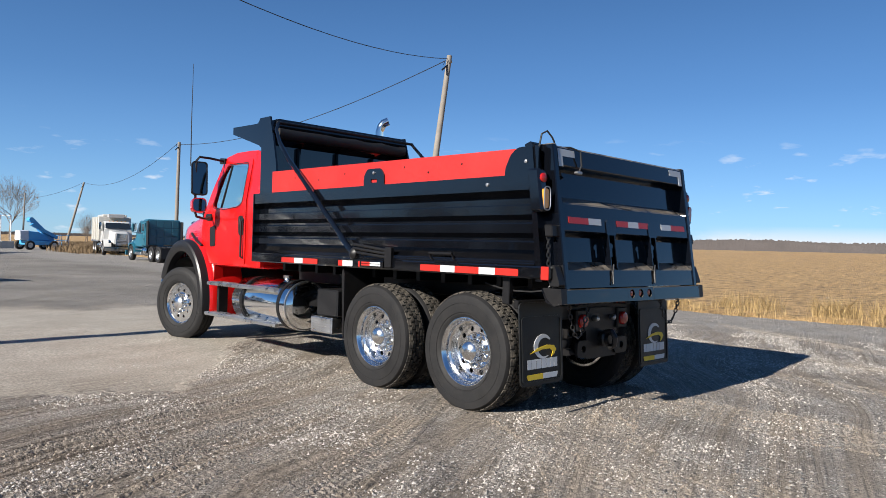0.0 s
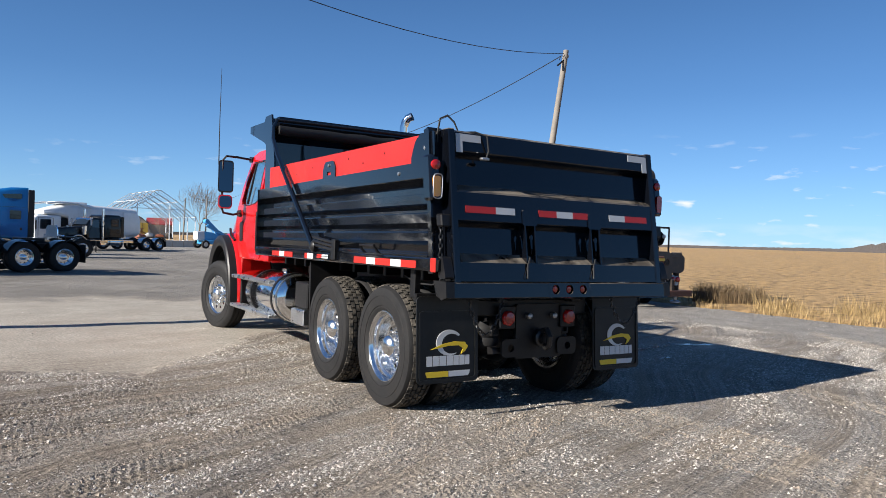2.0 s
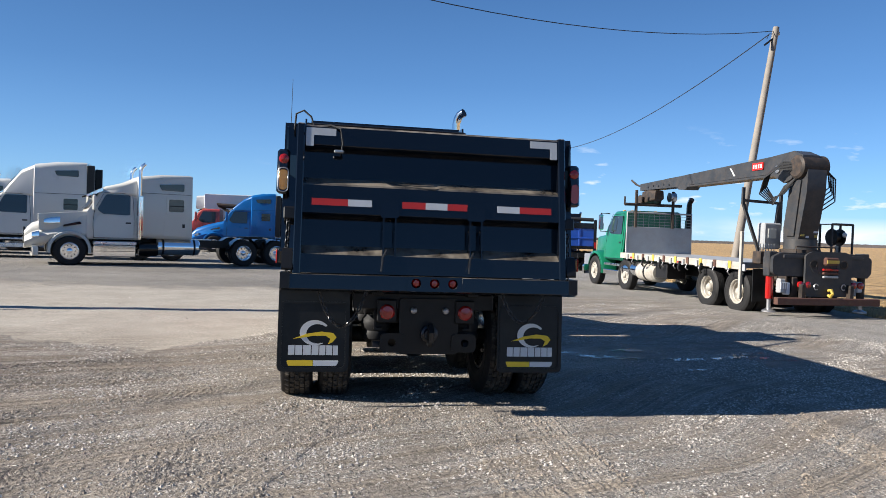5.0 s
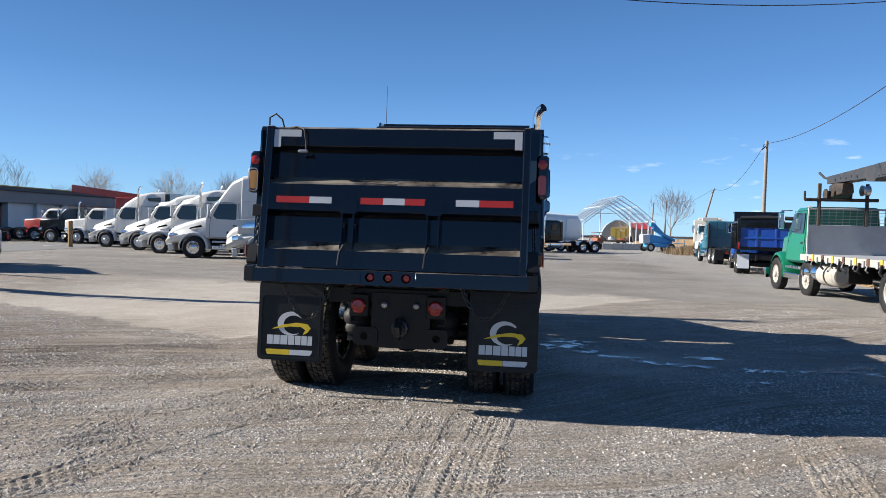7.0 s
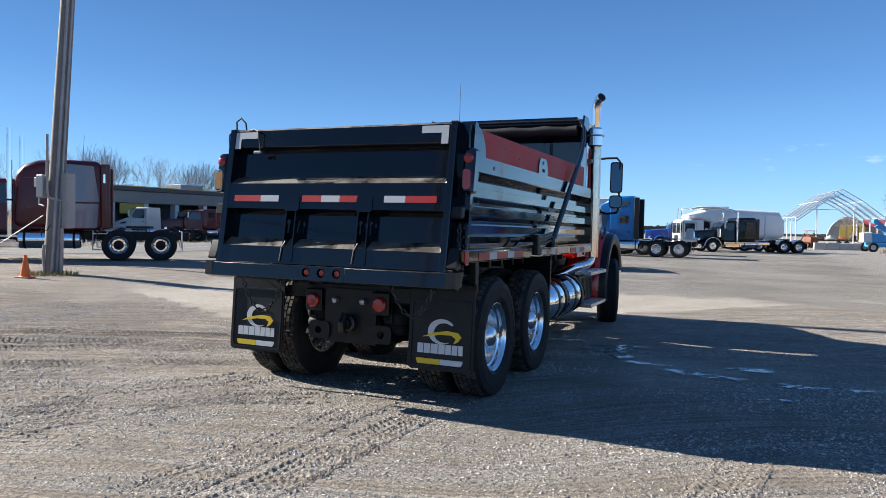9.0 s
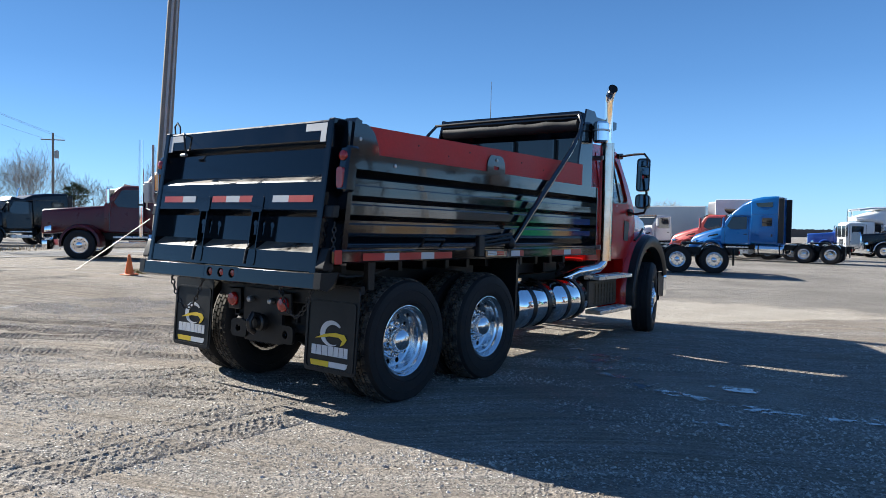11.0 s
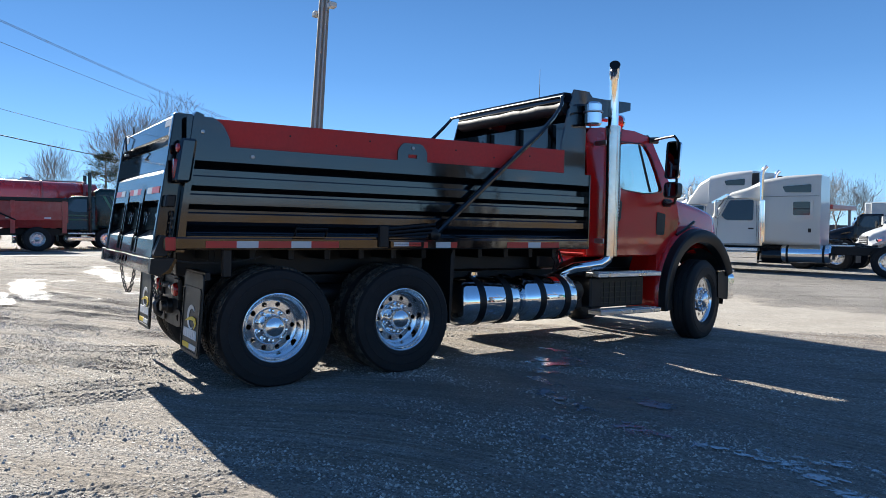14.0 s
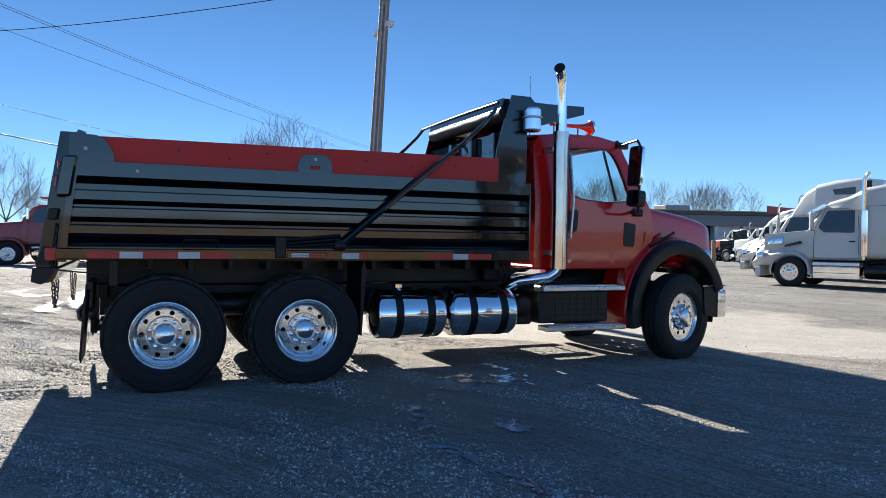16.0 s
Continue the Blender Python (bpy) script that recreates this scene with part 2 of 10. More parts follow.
WHITE = pm("white_truck_paint", (0.50, 0.50, 0.49), 0.3, var=0.05, coat=0.5, scale=1.2, dirt=(0.45, 0.42, 0.37), dirt_amount=0.12)
OFFWHITE = pm("cream_truck_paint", (0.50, 0.487, 0.445), 0.3, var=0.05, coat=0.5, scale=1.2)
BLUE = pm("bright_blue_paint", (0.003, 0.085, 0.28), 0.3, var=0.06, coat=0.25, spec=0.3)
BLUE2 = pm("royal_blue_paint", (0.012, 0.055, 0.29), 0.3, var=0.06, coat=0.6)
TEAL = pm("dark_teal_paint", (0.015, 0.10, 0.15), 0.35, var=0.08, coat=0.3)
SKYBLUE = pm("light_blue_machine_paint", (0.06, 0.30, 0.58), 0.4, var=0.08)
GREEN = pm("green_cab_paint", (0.005, 0.13, 0.066), 0.32, var=0.06, coat=0.4)
DKGREEN = pm("dark_green_paint", (0.004, 0.020, 0.015), 0.25, var=0.06, coat=0.25, spec=0.35)
MAROON = pm("maroon_paint", (0.085, 0.007, 0.010), 0.3, var=0.06, coat=0.25, spec=0.35)
STRIPE_GREEN = pm("green_stripe_paint", (0.015, 0.13, 0.06), 0.35, var=0.08, coat=0.3)
POSTWOOD = pm("weathered_tan_wood", (0.30, 0.19, 0.09), 0.8, var=0.3, scale=4, bump=0.4)
BEIGE = pm("weathered_beige_steel", (0.36, 0.33, 0.30), 0.5, 0.1, var=0.14, scale=3, dirt=(0.25, 0.2, 0.16), dirt_amount=0.2)
BURNT = pm("burnt_orange_machine_paint", (0.20, 0.055, 0.02), 0.55, var=0.2, dirt=(0.10, 0.07, 0.05), dirt_amount=0.3)
# glossy side panel; its pale slate base colour includes the sky's reflection
PANEL_SKY_SHEEN = pm("panel_with_painted_sky_sheen", (0.15, 0.16, 0.20), 0.22, var=0.06, coat=0.8)
RED2 = pm("red_truck_paint", (0.30, 0.026, 0.024), 0.35, var=0.08, coat=0.4, dirt=(0.35, 0.2, 0.17), dirt_amount=0.2)
RED3 = pm("bright_red_tank_paint", (0.50, 0.022, 0.018), 0.25, var=0.06, coat=0.8)
BLACKP = pm("gloss_black_paint", (0.005, 0.005, 0.006), 0.18, var=0.1, coat=0.25, spec=0.3)
GREY = pm("weathered_grey_steel", (0.33, 0.34, 0.35), 0.55, 0.2, var=0.15, scale=2, dirt=(0.25, 0.2, 0.16), dirt_amount=0.3)
GREYBOX = pm("trailer_grey_panel", (0.50, 0.52, 0.56), 0.4, var=0.06)
RUSTY = pm("worn_crane_steel", (0.028, 0.025, 0.024), 0.55, 0.1, var=0.35, scale=4, dirt=(0.14, 0.088, 0.055), dirt_amount=0.45, spec=0.25)
BEDCREAM = pm("weathered_cream_bed_paint", (0.36, 0.34, 0.30), 0.6, var=0.15, scale=3, dirt=(0.16, 0.12, 0.09), dirt_amount=0.6)
CRANE = pm("dark_grey_crane_paint", (0.030, 0.032, 0.036), 0.42, 0.0, var=0.3, scale=3, dirt=(0.10, 0.075, 0.055), dirt_amount=0.35, spec=0.35)
RUSTBAR = pm("red_brown_rusted_steel", (0.075, 0.030, 0.022), 0.7, 0.1, var=0.3, scale=5, dirt=(0.12, 0.075, 0.045), dirt_amount=0.5)
YELLOW = pm("yellow_machine_paint", (0.42, 0.30, 0.05), 0.5, var=0.1)
ORANGE = pm("orange_cone_plastic", (0.80, 0.16, 0.02), 0.5, var=0.08)
GALV = pm("galvanised_tube", (0.70, 0.72, 0.74), 0.45, 0.3, var=0.1)
POLEWOOD = pm("weathered_pole_wood", (0.20, 0.178, 0.155), 0.85, var=0.3, scale=2.0, fine=40, bump=0.5)
CABLE = pm("black_cable", (0.012, 0.012, 0.013), 0.6)
LINE = pm("weathered_line_wire", (0.16, 0.165, 0.17), 0.6)
CONCRETE = pm("pale_concrete", (0.42, 0.40, 0.37), 0.85, var=0.15, bump=0.3)
WALLM = pm("grey_metal_cladding", (0.20, 0.20, 0.19), 0.6, var=0.12, scale=0.8)
ROOFM = pm("dark_roof_sheet", (0.055, 0.058, 0.06), 0.55, var=0.15)
DOORW = pm("white_garage_door", (0.60, 0.60, 0.58), 0.5, var=0.06)
BARK = pm("grey_brown_bark", (0.17, 0.135, 0.105), 0.9, var=0.3, scale=5, bump=0.5)
TWIG = pm("bare_twigs", (0.22, 0.185, 0.152), 0.9, var=0.3, scale=2)
NEEDLE = pm("conifer_green", (0.065, 0.075, 0.032), 0.8, var=0.4, scale=4)
STRAW = pm("dry_straw_grass", (0.33, 0.228, 0.10), 0.8, var=0.35, scale=3)
SHRUB = pm("dark_weeds", (0.16, 0.11, 0.06), 0.9, var=0.35)
MOSS = pm("green_grass_tuft", (0.20, 0.17, 0.06), 0.85, var=0.35)
WOODS = pm("far_woods", (0.074, 0.066, 0.066), 0.95, var=0.3, scale=0.05, fine=0.9)
GRATE = pm("dark_step_mesh", (0.05, 0.045, 0.03), 0.55, 0.5, var=0.3, fine=80)
CLOD = pm("dry_earth_clods", (0.24, 0.20, 0.16), 0.95, var=0.3, scale=15)
STONE = pm("gravel_stones", (0.38, 0.35, 0.315), 0.85, var=0.35, scale=20)


def island_variation(m, lo, hi):
    """Vary brightness from stone to stone."""
    n, l = m.node_tree.nodes, m.node_tree.links
    g = n.new("ShaderNodeNewGeometry")
    r = n.new("ShaderNodeMapRange")
    r.inputs["To Min"].default_value, r.inputs["To Max"].default_value = lo, hi
    l.new(g.outputs["Random Per Island"], r.inputs["Value"])
    b = n["Principled BSDF"]
    src = b.inputs["Base Color"].links[0].from_socket
    mul = n.new("ShaderNodeMix")
    mul.data_type, mul.blend_type = "RGBA", "MULTIPLY"
    mul.inputs["Factor"].default_value = 1.0
    l.new(src, mul.inputs["A"])
    l.new(r.outputs["Result"], mul.inputs["B"])
    l.new(mul.outputs["Result"], b.inputs["Base Color"])


island_variation(STONE, 0.40, 1.35)
island_variation(CLOD, 0.65, 1.25)
island_variation(STRAW, 0.55, 1.35)


def smooth01(v):
    v = min(1.0, max(0.0, v))
    return v * v * (3 - 2 * v)


def gz(x, y):
    """Height of the yard: it falls slightly to the front and right of the truck and rises towards the road."""
    cx, cy = max(-10.0, min(10.0, x)), max(-12.0, min(12.0, y))
    z = -0.03 - (0.0052 * cx + 0.0079 * cy)
    z += 0.17 * smooth01((-x - 6) / 8) * (1 - smooth01((y - 12) / 10)) * (1 - 0.75 * smooth01((-x - 22) / 10))
    z += 0.0055 * max(0.0, x - 12.0) - 0.005 * max(0.0, y - 12.0)
    return z


# ---- geometry helpers ----
class Geo:
    """Collects vertices and faces of one mesh."""

    def __init__(self):
        self.v, self.f = [], []

    def add(self, v, f):
        k = len(self.v)
        self.v += [tuple(p) for p in v]
        self.f += [tuple(i + k for i in q) for q in f]
        return self

    def box(self, x0, x1, y0, y1, z0, z1, c=0.0):
        if x0 > x1: x0, x1 = x1, x0
        if y0 > y1: y0, y1 = y1, y0
        if z0 > z1: z0, z1 = z1, z0
        c = min(c, (x1 - x0) * 0.45, (y1 - y0) * 0.45, (z1 - z0) * 0.45)
        if c <= 0:
            v = [(x, y, z) for x in (x0, x1) for y in (y0, y1) for z in (z0, z1)]
            return self.add(v, [(0, 1, 3, 2), (4, 6, 7, 5), (0, 4, 5, 1), (2, 3, 7, 6), (0, 2, 6, 4), (1, 5, 7, 3)])
        lo, hi, v, idx = (x0, y0, z0), (x1, y1, z1), [], {}
        for s in [(a, b, d) for a in (0, 1) for b in (0, 1) for d in (0, 1)]:
            for ax in range(3):
                p = []
                for k in range(3):
                    e = hi[k] if s[k] else lo[k]
                    p.append(e if k == ax else (e - c if s[k] else e + c))
                idx[s, ax] = len(v)
                v.append(p)
        f = []
        for ax in range(3):
            o = [k for k in range(3) if k != ax]
            for side in (0, 1):
                q = []
                for a, b in ((0, 0), (1, 0), (1, 1), (0, 1)):
                    s = [0, 0, 0]
                    s[ax], s[o[0]], s[o[1]] = side, a, b
                    q.append(idx[tuple(s), ax])
                f.append(q)
        for ax in range(3):
            o = [k for k in range(3) if k != ax]
            for a in (0, 1):
                for b in (0, 1):
                    s0, s1 = [0, 0, 0], [0, 0, 0]
                    s0[o[0]] = s1[o[0]] = a
                    s0[o[1]] = s1[o[1]] = b
                    s1[ax] = 1
                    s0, s1 = tuple(s0), tuple(s1)
                    f.append((idx[s0, o[0]], idx[s1, o[0]], idx[s1, o[1]], idx[s0, o[1]]))
        for s in [(a, b, d) for a in (0, 1) for b in (0, 1) for d in (0, 1)]:
            f.append((idx[s, 0], idx[s, 1], idx[s, 2]))
        return self.add(v, f)

    def prism(self, poly, axis, a, b):
        """A polygon in the two other axes (kept in order) pushed from a to b along axis."""
        n = len(poly)

        def put(p, q):
            r = list(p)
            r.insert(axis, q)
            return r
        v = [put(p, a) for p in poly] + [put(p, b) for p in poly]
        f = [tuple(range(n)), tuple(range(2 * n - 1, n - 1, -1))]
        f += [(i, i + n, (i + 1) % n + n, (i + 1) % n) for i in range(n)]
        return self.add(v, f)

    def tube(self, pts, r, n=8, cap=True):
        pts = [Vector(p) for p in pts]
        rs = r if isinstance(r, (list, tuple)) else [r] * len(pts)
        v, f, up = [], [], None
        for i, p in enumerate(pts):
            d = (pts[min(i + 1, len(pts) - 1)] - pts[max(i - 1, 0)]).normalized()
            if up is None:
                up = d.orthogonal().normalized()
            up = (up - d * up.dot(d)).normalized()
            sd = d.cross(up)
            for k in range(n):
                a = 2 * math.pi * k / n
                v.append(p + (up * math.cos(a) + sd * math.sin(a)) * rs[i])
        for i in range(len(pts) - 1):
            for k in range(n):
                f.append((i * n + k, i * n + (k + 1) % n, (i + 1) * n + (k + 1) % n, (i + 1) * n + k))
        if cap:
            f.append(tuple(range(n - 1, -1, -1)))
            f.append(tuple((len(pts) - 1) * n + k for k in range(n)))
        return self.add(v, f)

    def lathe(self, prof, axis, centre, n=32, closed=False):
        """Profile of (radius, distance along axis) turned about an axis through centre."""
        o = [k for k in range(3) if k != axis]
        v, f = [], []
        for r, h in prof:
            for k in range(n):
                a = 2 * math.pi * k / n
                p = [0, 0, 0]
                p[axis] = centre[axis] + h
                p[o[0]] = centre[o[0]] + r * math.cos(a)
                p[o[1]] = centre[o[1]] + r * math.sin(a)
                v.append(p)
        m = len(prof)
        for i in range(m if closed else m - 1):
            j = (i + 1) % m
            for k in range(n):
                f.append((i * n + k, i * n + (k + 1) % n, j * n + (k + 1) % n, j * n + k))
        if not closed:
            if prof[0][0] > 1e-4: f.append(tuple(range(n - 1, -1, -1)))
            if prof[-1][0] > 1e-4: f.append(tuple((m - 1) * n + k for k in range(n)))
        return self.add(v, f)

    def loft(self, secs, corner=5, cap=True):
        """Rounded sections along y: (y, half width below, half width above, z low, z high, radius)."""
        v, f = [], []
        n = 4 * (corner + 1)
        for y, wb, wt, z0, z1, r in secs:
            r = min(r, (z1 - z0) * 0.48, min(wb, wt) * 0.48)
            ring = []
            for q, (sx, sz) in enumerate(((1, -1), (1, 1), (-1, 1), (-1, -1))):
                w = wb if sz < 0 else wt
                cx, cz = sx * (w - r), (z0 + r if sz < 0 else z1 - r)
                for k in range(corner + 1):
                    a = math.pi / 2 * (q - 1 + k / corner)
                    ring.append((cx + r * math.cos(a), y, cz + r * math.sin(a)))
            v += ring
        for i in range(len(secs) - 1):
            for k in range(n):
                f.append((i * n + k, i * n + (k + 1) % n, (i + 1) * n + (k + 1) % n, (i + 1) * n + k))
        if cap:
            f.append(tuple(range(n - 1, -1, -1)))
            f.append(tuple((len(secs) - 1) * n + k for k in range(n)))
        return self.add(v, f)

    def holed(self, outer, hole, axis, a, b, extra=8):
        """A plate between a and b along axis: polygon outer with the opening hole (both star-shaped round the hole's middle)."""
        cx, cy = sum(p[0] for p in hole) / len(hole), sum(p[1] for p in hole) / len(hole)

        def hit(poly, ang):
            dx, dy, best = math.cos(ang), math.sin(ang), None
            for i in range(len(poly)):
                (x1, y1), (x2, y2) = poly[i], poly[(i + 1) % len(poly)]
                ex, ey = x2 - x1, y2 - y1
                den = dx * ey - dy * ex
                if abs(den) < 1e-12: continue
                t = ((x1 - cx) * ey - (y1 - cy) * ex) / den
                u = ((x1 - cx) * dy - (y1 - cy) * dx) / den
                if t > 0 and -1e-5 <= u <= 1 + 1e-5 and (best is None or t > best): best = t
            return (cx + dx * best, cy + dy * best)
        angs = sorted({round(math.atan2(p[1] - cy, p[0] - cx), 6) for p in (*outer, *hole)} | {round(-math.pi + 2 * math.pi * (k + 0.5) / extra, 6) for k in range(extra)})
        O, H = [hit(outer, t) for t in angs], [hit(hole, t) for t in angs]
        n = len(angs)

        def put(p, q):
            r = list(p)
            r.insert(axis, q)
            return r
        v = [put(p, a) for p in O] + [put(p, a) for p in H] + [put(p, b) for p in O] + [put(p, b) for p in H]
        f = []
        for i in range(n):
            j = (i + 1) % n
            f += [(i, j, n + j, n + i), (2 * n + j, 2 * n + i, 3 * n + i, 3 * n + j), (j, i, 2 * n + i, 2 * n + j), (n + i, n + j, 3 * n + j, 3 * n + i)]
        return self.add(v, f)

    def map(self, fn, start=0):
        self.v[start:] = [tuple(fn(Vector(p))) for p in self.v[start:]]
        return self

    def mirror_x(self):
        k, v0, f0 = len(self.v), list(self.v), list(self.f)
        self.v += [(-x, y, z) for x, y, z in v0]
        self.f += [tuple(i + k for i in reversed(q)) for q in f0]
        return self

    def mesh(self, name, mat, smooth=35):
        me = bpy.data.meshes.new(name)
        me.from_pydata(self.v, [], self.f)
        bm = bmesh.new()
        bm.from_mesh(me)
        if len(bm.faces) < 20000:
            bmesh.ops.recalc_face_normals(bm, faces=bm.faces)
        bm.to_mesh(me)
        bm.free()
        for m in (mat if isinstance(mat, (list, tuple)) else [mat]):
            me.materials.append(m)
        if smooth:
            me.shade_smooth()
            me.set_sharp_from_angle(angle=radians(smooth))
        return me


def part(name, geo, mat, parent=None, label="", smooth=35, at=None, kind=""):
    me = geo if isinstance(geo, bpy.types.Mesh) else geo.mesh(name, mat, smooth)
    ob = new(name, me)
    ob.parent = parent
    if at is not None:
        ob.matrix_local = at
    if label or kind:
        tagged(ob, label=label, kind=kind)
    return ob


def thing(name, label, category, at=None, group="", kind=""):
    ob = new(name)
    ob.empty_display_size = 0.2
    if at is not None:
        ob.matrix_world = at
    return tagged(ob, label, category, group, kind)


def round_poly(pts, r, n=4):
    """A polygon with rounded corners."""
    out = []
    for i, p in enumerate(pts):
        a, b = Vector(pts[i - 1]) - Vector(p), Vector(pts[(i + 1) % len(pts)]) - Vector(p)
        k = min(r, a.length * 0.45, b.length * 0.45)
        s, e = Vector(p) + a.normalized() * k, Vector(p) + b.normalized() * k
        for j in range(n + 1):
            t = j / n
            q = s * (1 - t) ** 2 + Vector(p) * 2 * t * (1 - t) + e * t * t
            out.append((q.x, q.y))
    return out


# ---- ground ----
# tyre tracks over the yard: start, heading, bend, length, width
TRACKS = [
    (-9.5, -2.9, 33, 0.0, 11.5, 0.30), (-9.3, -3.7, 29, 0.006, 10.0, 0.27), (-8.8, -1.3, 28, 0.0, 9.5, 0.30), (-8.4, -0.2, 27, -0.004, 8.2, 0.28),
    (-7.5, -4.9, 40, -0.012, 9.0, 0.30), (-5.2, -4.6, 44, 0.0, 7.0, 0.28), (-2.3, -4.8, 76, -0.01, 5.6, 0.30), (-1.0, -5.4, 42, 0.02, 5.0, 0.26),
    (0.25, -4.6, 88, 0.0, 5.4, 0.29), (0.68, -4.4, 87, 0.0, 5.2, 0.29), (-0.9, 0.6, 262, -0.16, 3.4, 0.28), (-1.15, 0.7, 258, -0.22, 3.6, 0.28),
    (2.0, -5.2, 70, 0.02, 6.0, 0.30), (3.2, -4.4, 62, 0.015, 7.0, 0.28), (-16.5, -4.0, 72, 0.03, 11.0, 0.34), (-14.6, -4.4, 74, 0.035, 11.0, 0.34), (-12.9, -4.6, 70, 0.03, 10.0, 0.34),
    (5.4, -2.6, 58, 0.0, 7.0, 0.28), (-5.5, 1.4, 22, 0.0, 4.6, 0.26),
]
def ground_material():
    m = bpy.data.materials.new("gravel_yard")
    m.use_nodes = True
    n, l = m.node_tree.nodes, m.node_tree.links
    b = n["Principled BSDF"]
    tc = n.new("ShaderNodeTexCoord")
    P = tc.outputs["Object"]

    def noise_tex(scale, detail=5.0, rough=0.6, vec=None):
        t = n.new("ShaderNodeTexNoise")
        t.inputs["Scale"].default_value, t.inputs["Detail"].default_value, t.inputs["Roughness"].default_value = scale, detail, rough
        l.new(vec or P, t.inputs["Vector"])
        return t.outputs["Fac"]

    def span(v, a, b_, c=0.0, d=1.0):
        r = n.new("ShaderNodeMapRange")
        for k, q in zip(("From Min", "From Max", "To Min", "To Max"), (a, b_, c, d)):
            r.inputs[k].default_value = q
        l.new(v, r.inputs["Value"])
        return r.outputs["Result"]

    def mixc(fac, a, c, mode="MIX"):
        x = n.new("ShaderNodeMix")
        x.data_type, x.blend_type = "RGBA", mode
        for sock, val in (("Factor", fac), ("A", a), ("B", c)):
            if isinstance(val, (tuple, float)):
                x.inputs[sock].default_value = val if isinstance(val, float) else (*val, 1)
            else:
                l.new(val, x.inputs[sock])
        return x.outputs["Result"]

    def mth(op, a, c):
        x = n.new("ShaderNodeMath")
        x.operation = op
        for i, val in enumerate((a, c)):
            if isinstance(val, float): x.inputs[i].default_value = val
            else: l.new(val, x.inputs[i])
        return x.outputs["Value"]

    broad, mid, fine = noise_tex(0.22), noise_tex(1.3, 6.0), noise_tex(38.0, 4.0, 0.75)
    # wheel streaks that bend gently across the yard
    wn_ = n.new("ShaderNodeTexNoise")
    wn_.inputs["Scale"].default_value, wn_.inputs["Detail"].default_value = 0.11, 1.5
    l.new(P, wn_.inputs["Vector"])
    bend_ = n.new("ShaderNodeVectorMath")
    bend_.operation = "MULTIPLY_ADD"
    bend_.inputs[1].default_value = (4.5, 4.5, 0.0)
    l.new(wn_.outputs["Color"], bend_.inputs[0])
    l.new(P, bend_.inputs[2])
    def streaks(turn, long, wide, detail):
        mp = n.new("ShaderNodeMapping")
        mp.vector_type = "TEXTURE"
        mp.inputs["Rotation"].default_value = (0, 0, radians(turn))
        mp.inputs["Scale"].default_value = (long, wide, 1.0)
        l.new(bend_.outputs["Vector"], mp.inputs["Vector"])
        return noise_tex(1.0, detail, 0.6, mp.outputs["Vector"])
    s_a, s_b = streaks(36, 5.0, 0.42, 5.0), streaks(24, 5.5, 0.36, 5.0)
    pick = span(noise_tex(0.2, 2.0), 0.44, 0.56)
    mixer = n.new("ShaderNodeMix")
    l.new(pick, mixer.inputs["Factor"])
    l.new(s_a, mixer.inputs["A"])
    l.new(s_b, mixer.inputs["B"])
    streak = mixer.outputs["Result"]
    thin = streaks(24, 2.2, 0.055, 2.0)
    thin2 = streaks(36, 2.2, 0.055, 2.0)
    tm = n.new("ShaderNodeMix")
    l.new(pick, tm.inputs["Factor"])
    l.new(thin2, tm.inputs["A"])
    l.new(thin, tm.inputs["B"])
    fineline = tm.outputs["Result"]
    vor = n.new("ShaderNodeTexVoronoi")
    vor.inputs["Scale"].default_value = 72.0
    l.new(P, vor.inputs["Vector"])
    vor2 = n.new("ShaderNodeTexVoronoi")
    vor2.inputs["Scale"].default_value = 36.0
    l.new(P, vor2.inputs["Vector"])
    sep = n.new("ShaderNodeSeparateXYZ")
    l.new(P, sep.inputs[0])
    X, Y = sep.outputs["X"], sep.outputs["Y"]
    dirt = mixc(span(mid, 0.35, 0.65), (0.215, 0.190, 0.164), (0.315, 0.283, 0.250))
    dirt = mixc(span(streak, 0.42, 0.58, 0.0, 0.75), dirt, (0.225, 0.186, 0.145))
    dirt = mixc(1.0, dirt, span(fineline, 0.35, 0.65, 0.74, 1.20), "MULTIPLY")
    dens = span(mth("SUBTRACT", mid, mth("MULTIPLY", streak, 1.2)), -0.20, 0.06, 0.03, 0.85)
    dens = mth("MULTIPLY", dens, span(noise_tex(0.45, 4.0), 0.36, 0.62, 0.25, 1.0))
    def chips(v, k):
        sp = n.new("ShaderNodeSeparateColor")
        l.new(v.outputs["Color"], sp.inputs[0])
        there = span(mth("SUBTRACT", mth("MULTIPLY", dens, k), sp.outputs[0]), -0.02, 0.03)
        edge = span(v.outputs["Distance"], 0.60, 0.34)
        shade = mixc(sp.outputs[1], (0.12, 0.110, 0.100), (0.66, 0.625, 0.575))
        return mth("MULTIPLY", there, edge), shade
    m1, c1 = chips(vor, 0.85)
    m2, c2 = chips(vor2, 0.30)
    col = mixc(m1, dirt, c1)
    col = mixc(m2, col, c2)
    # grey far end of the yard, and the pale hard-packed patch beside the cab
    wob = span(noise_tex(0.55, 6.0, 0.65), 0.25, 0.75, -1.3, 1.3)
    far = span(mth("ADD", Y, wob), 12.2, 13.4)
    col = mixc(far, col, mixc(span(broad, 0.35, 0.65), (0.172, 0.157, 0.139), (0.275, 0.254, 0.228)))
    wob2 = mth("MULTIPLY", wob, 0.35)
    edge_l = mth("ADD", mth("MULTIPLY", mth("SUBTRACT", -2.9, X), 0.5), 3.1)
    edge_r = mth("ADD", mth("MULTIPLY", mth("ADD", X, 2.9), 1.3), 3.1)
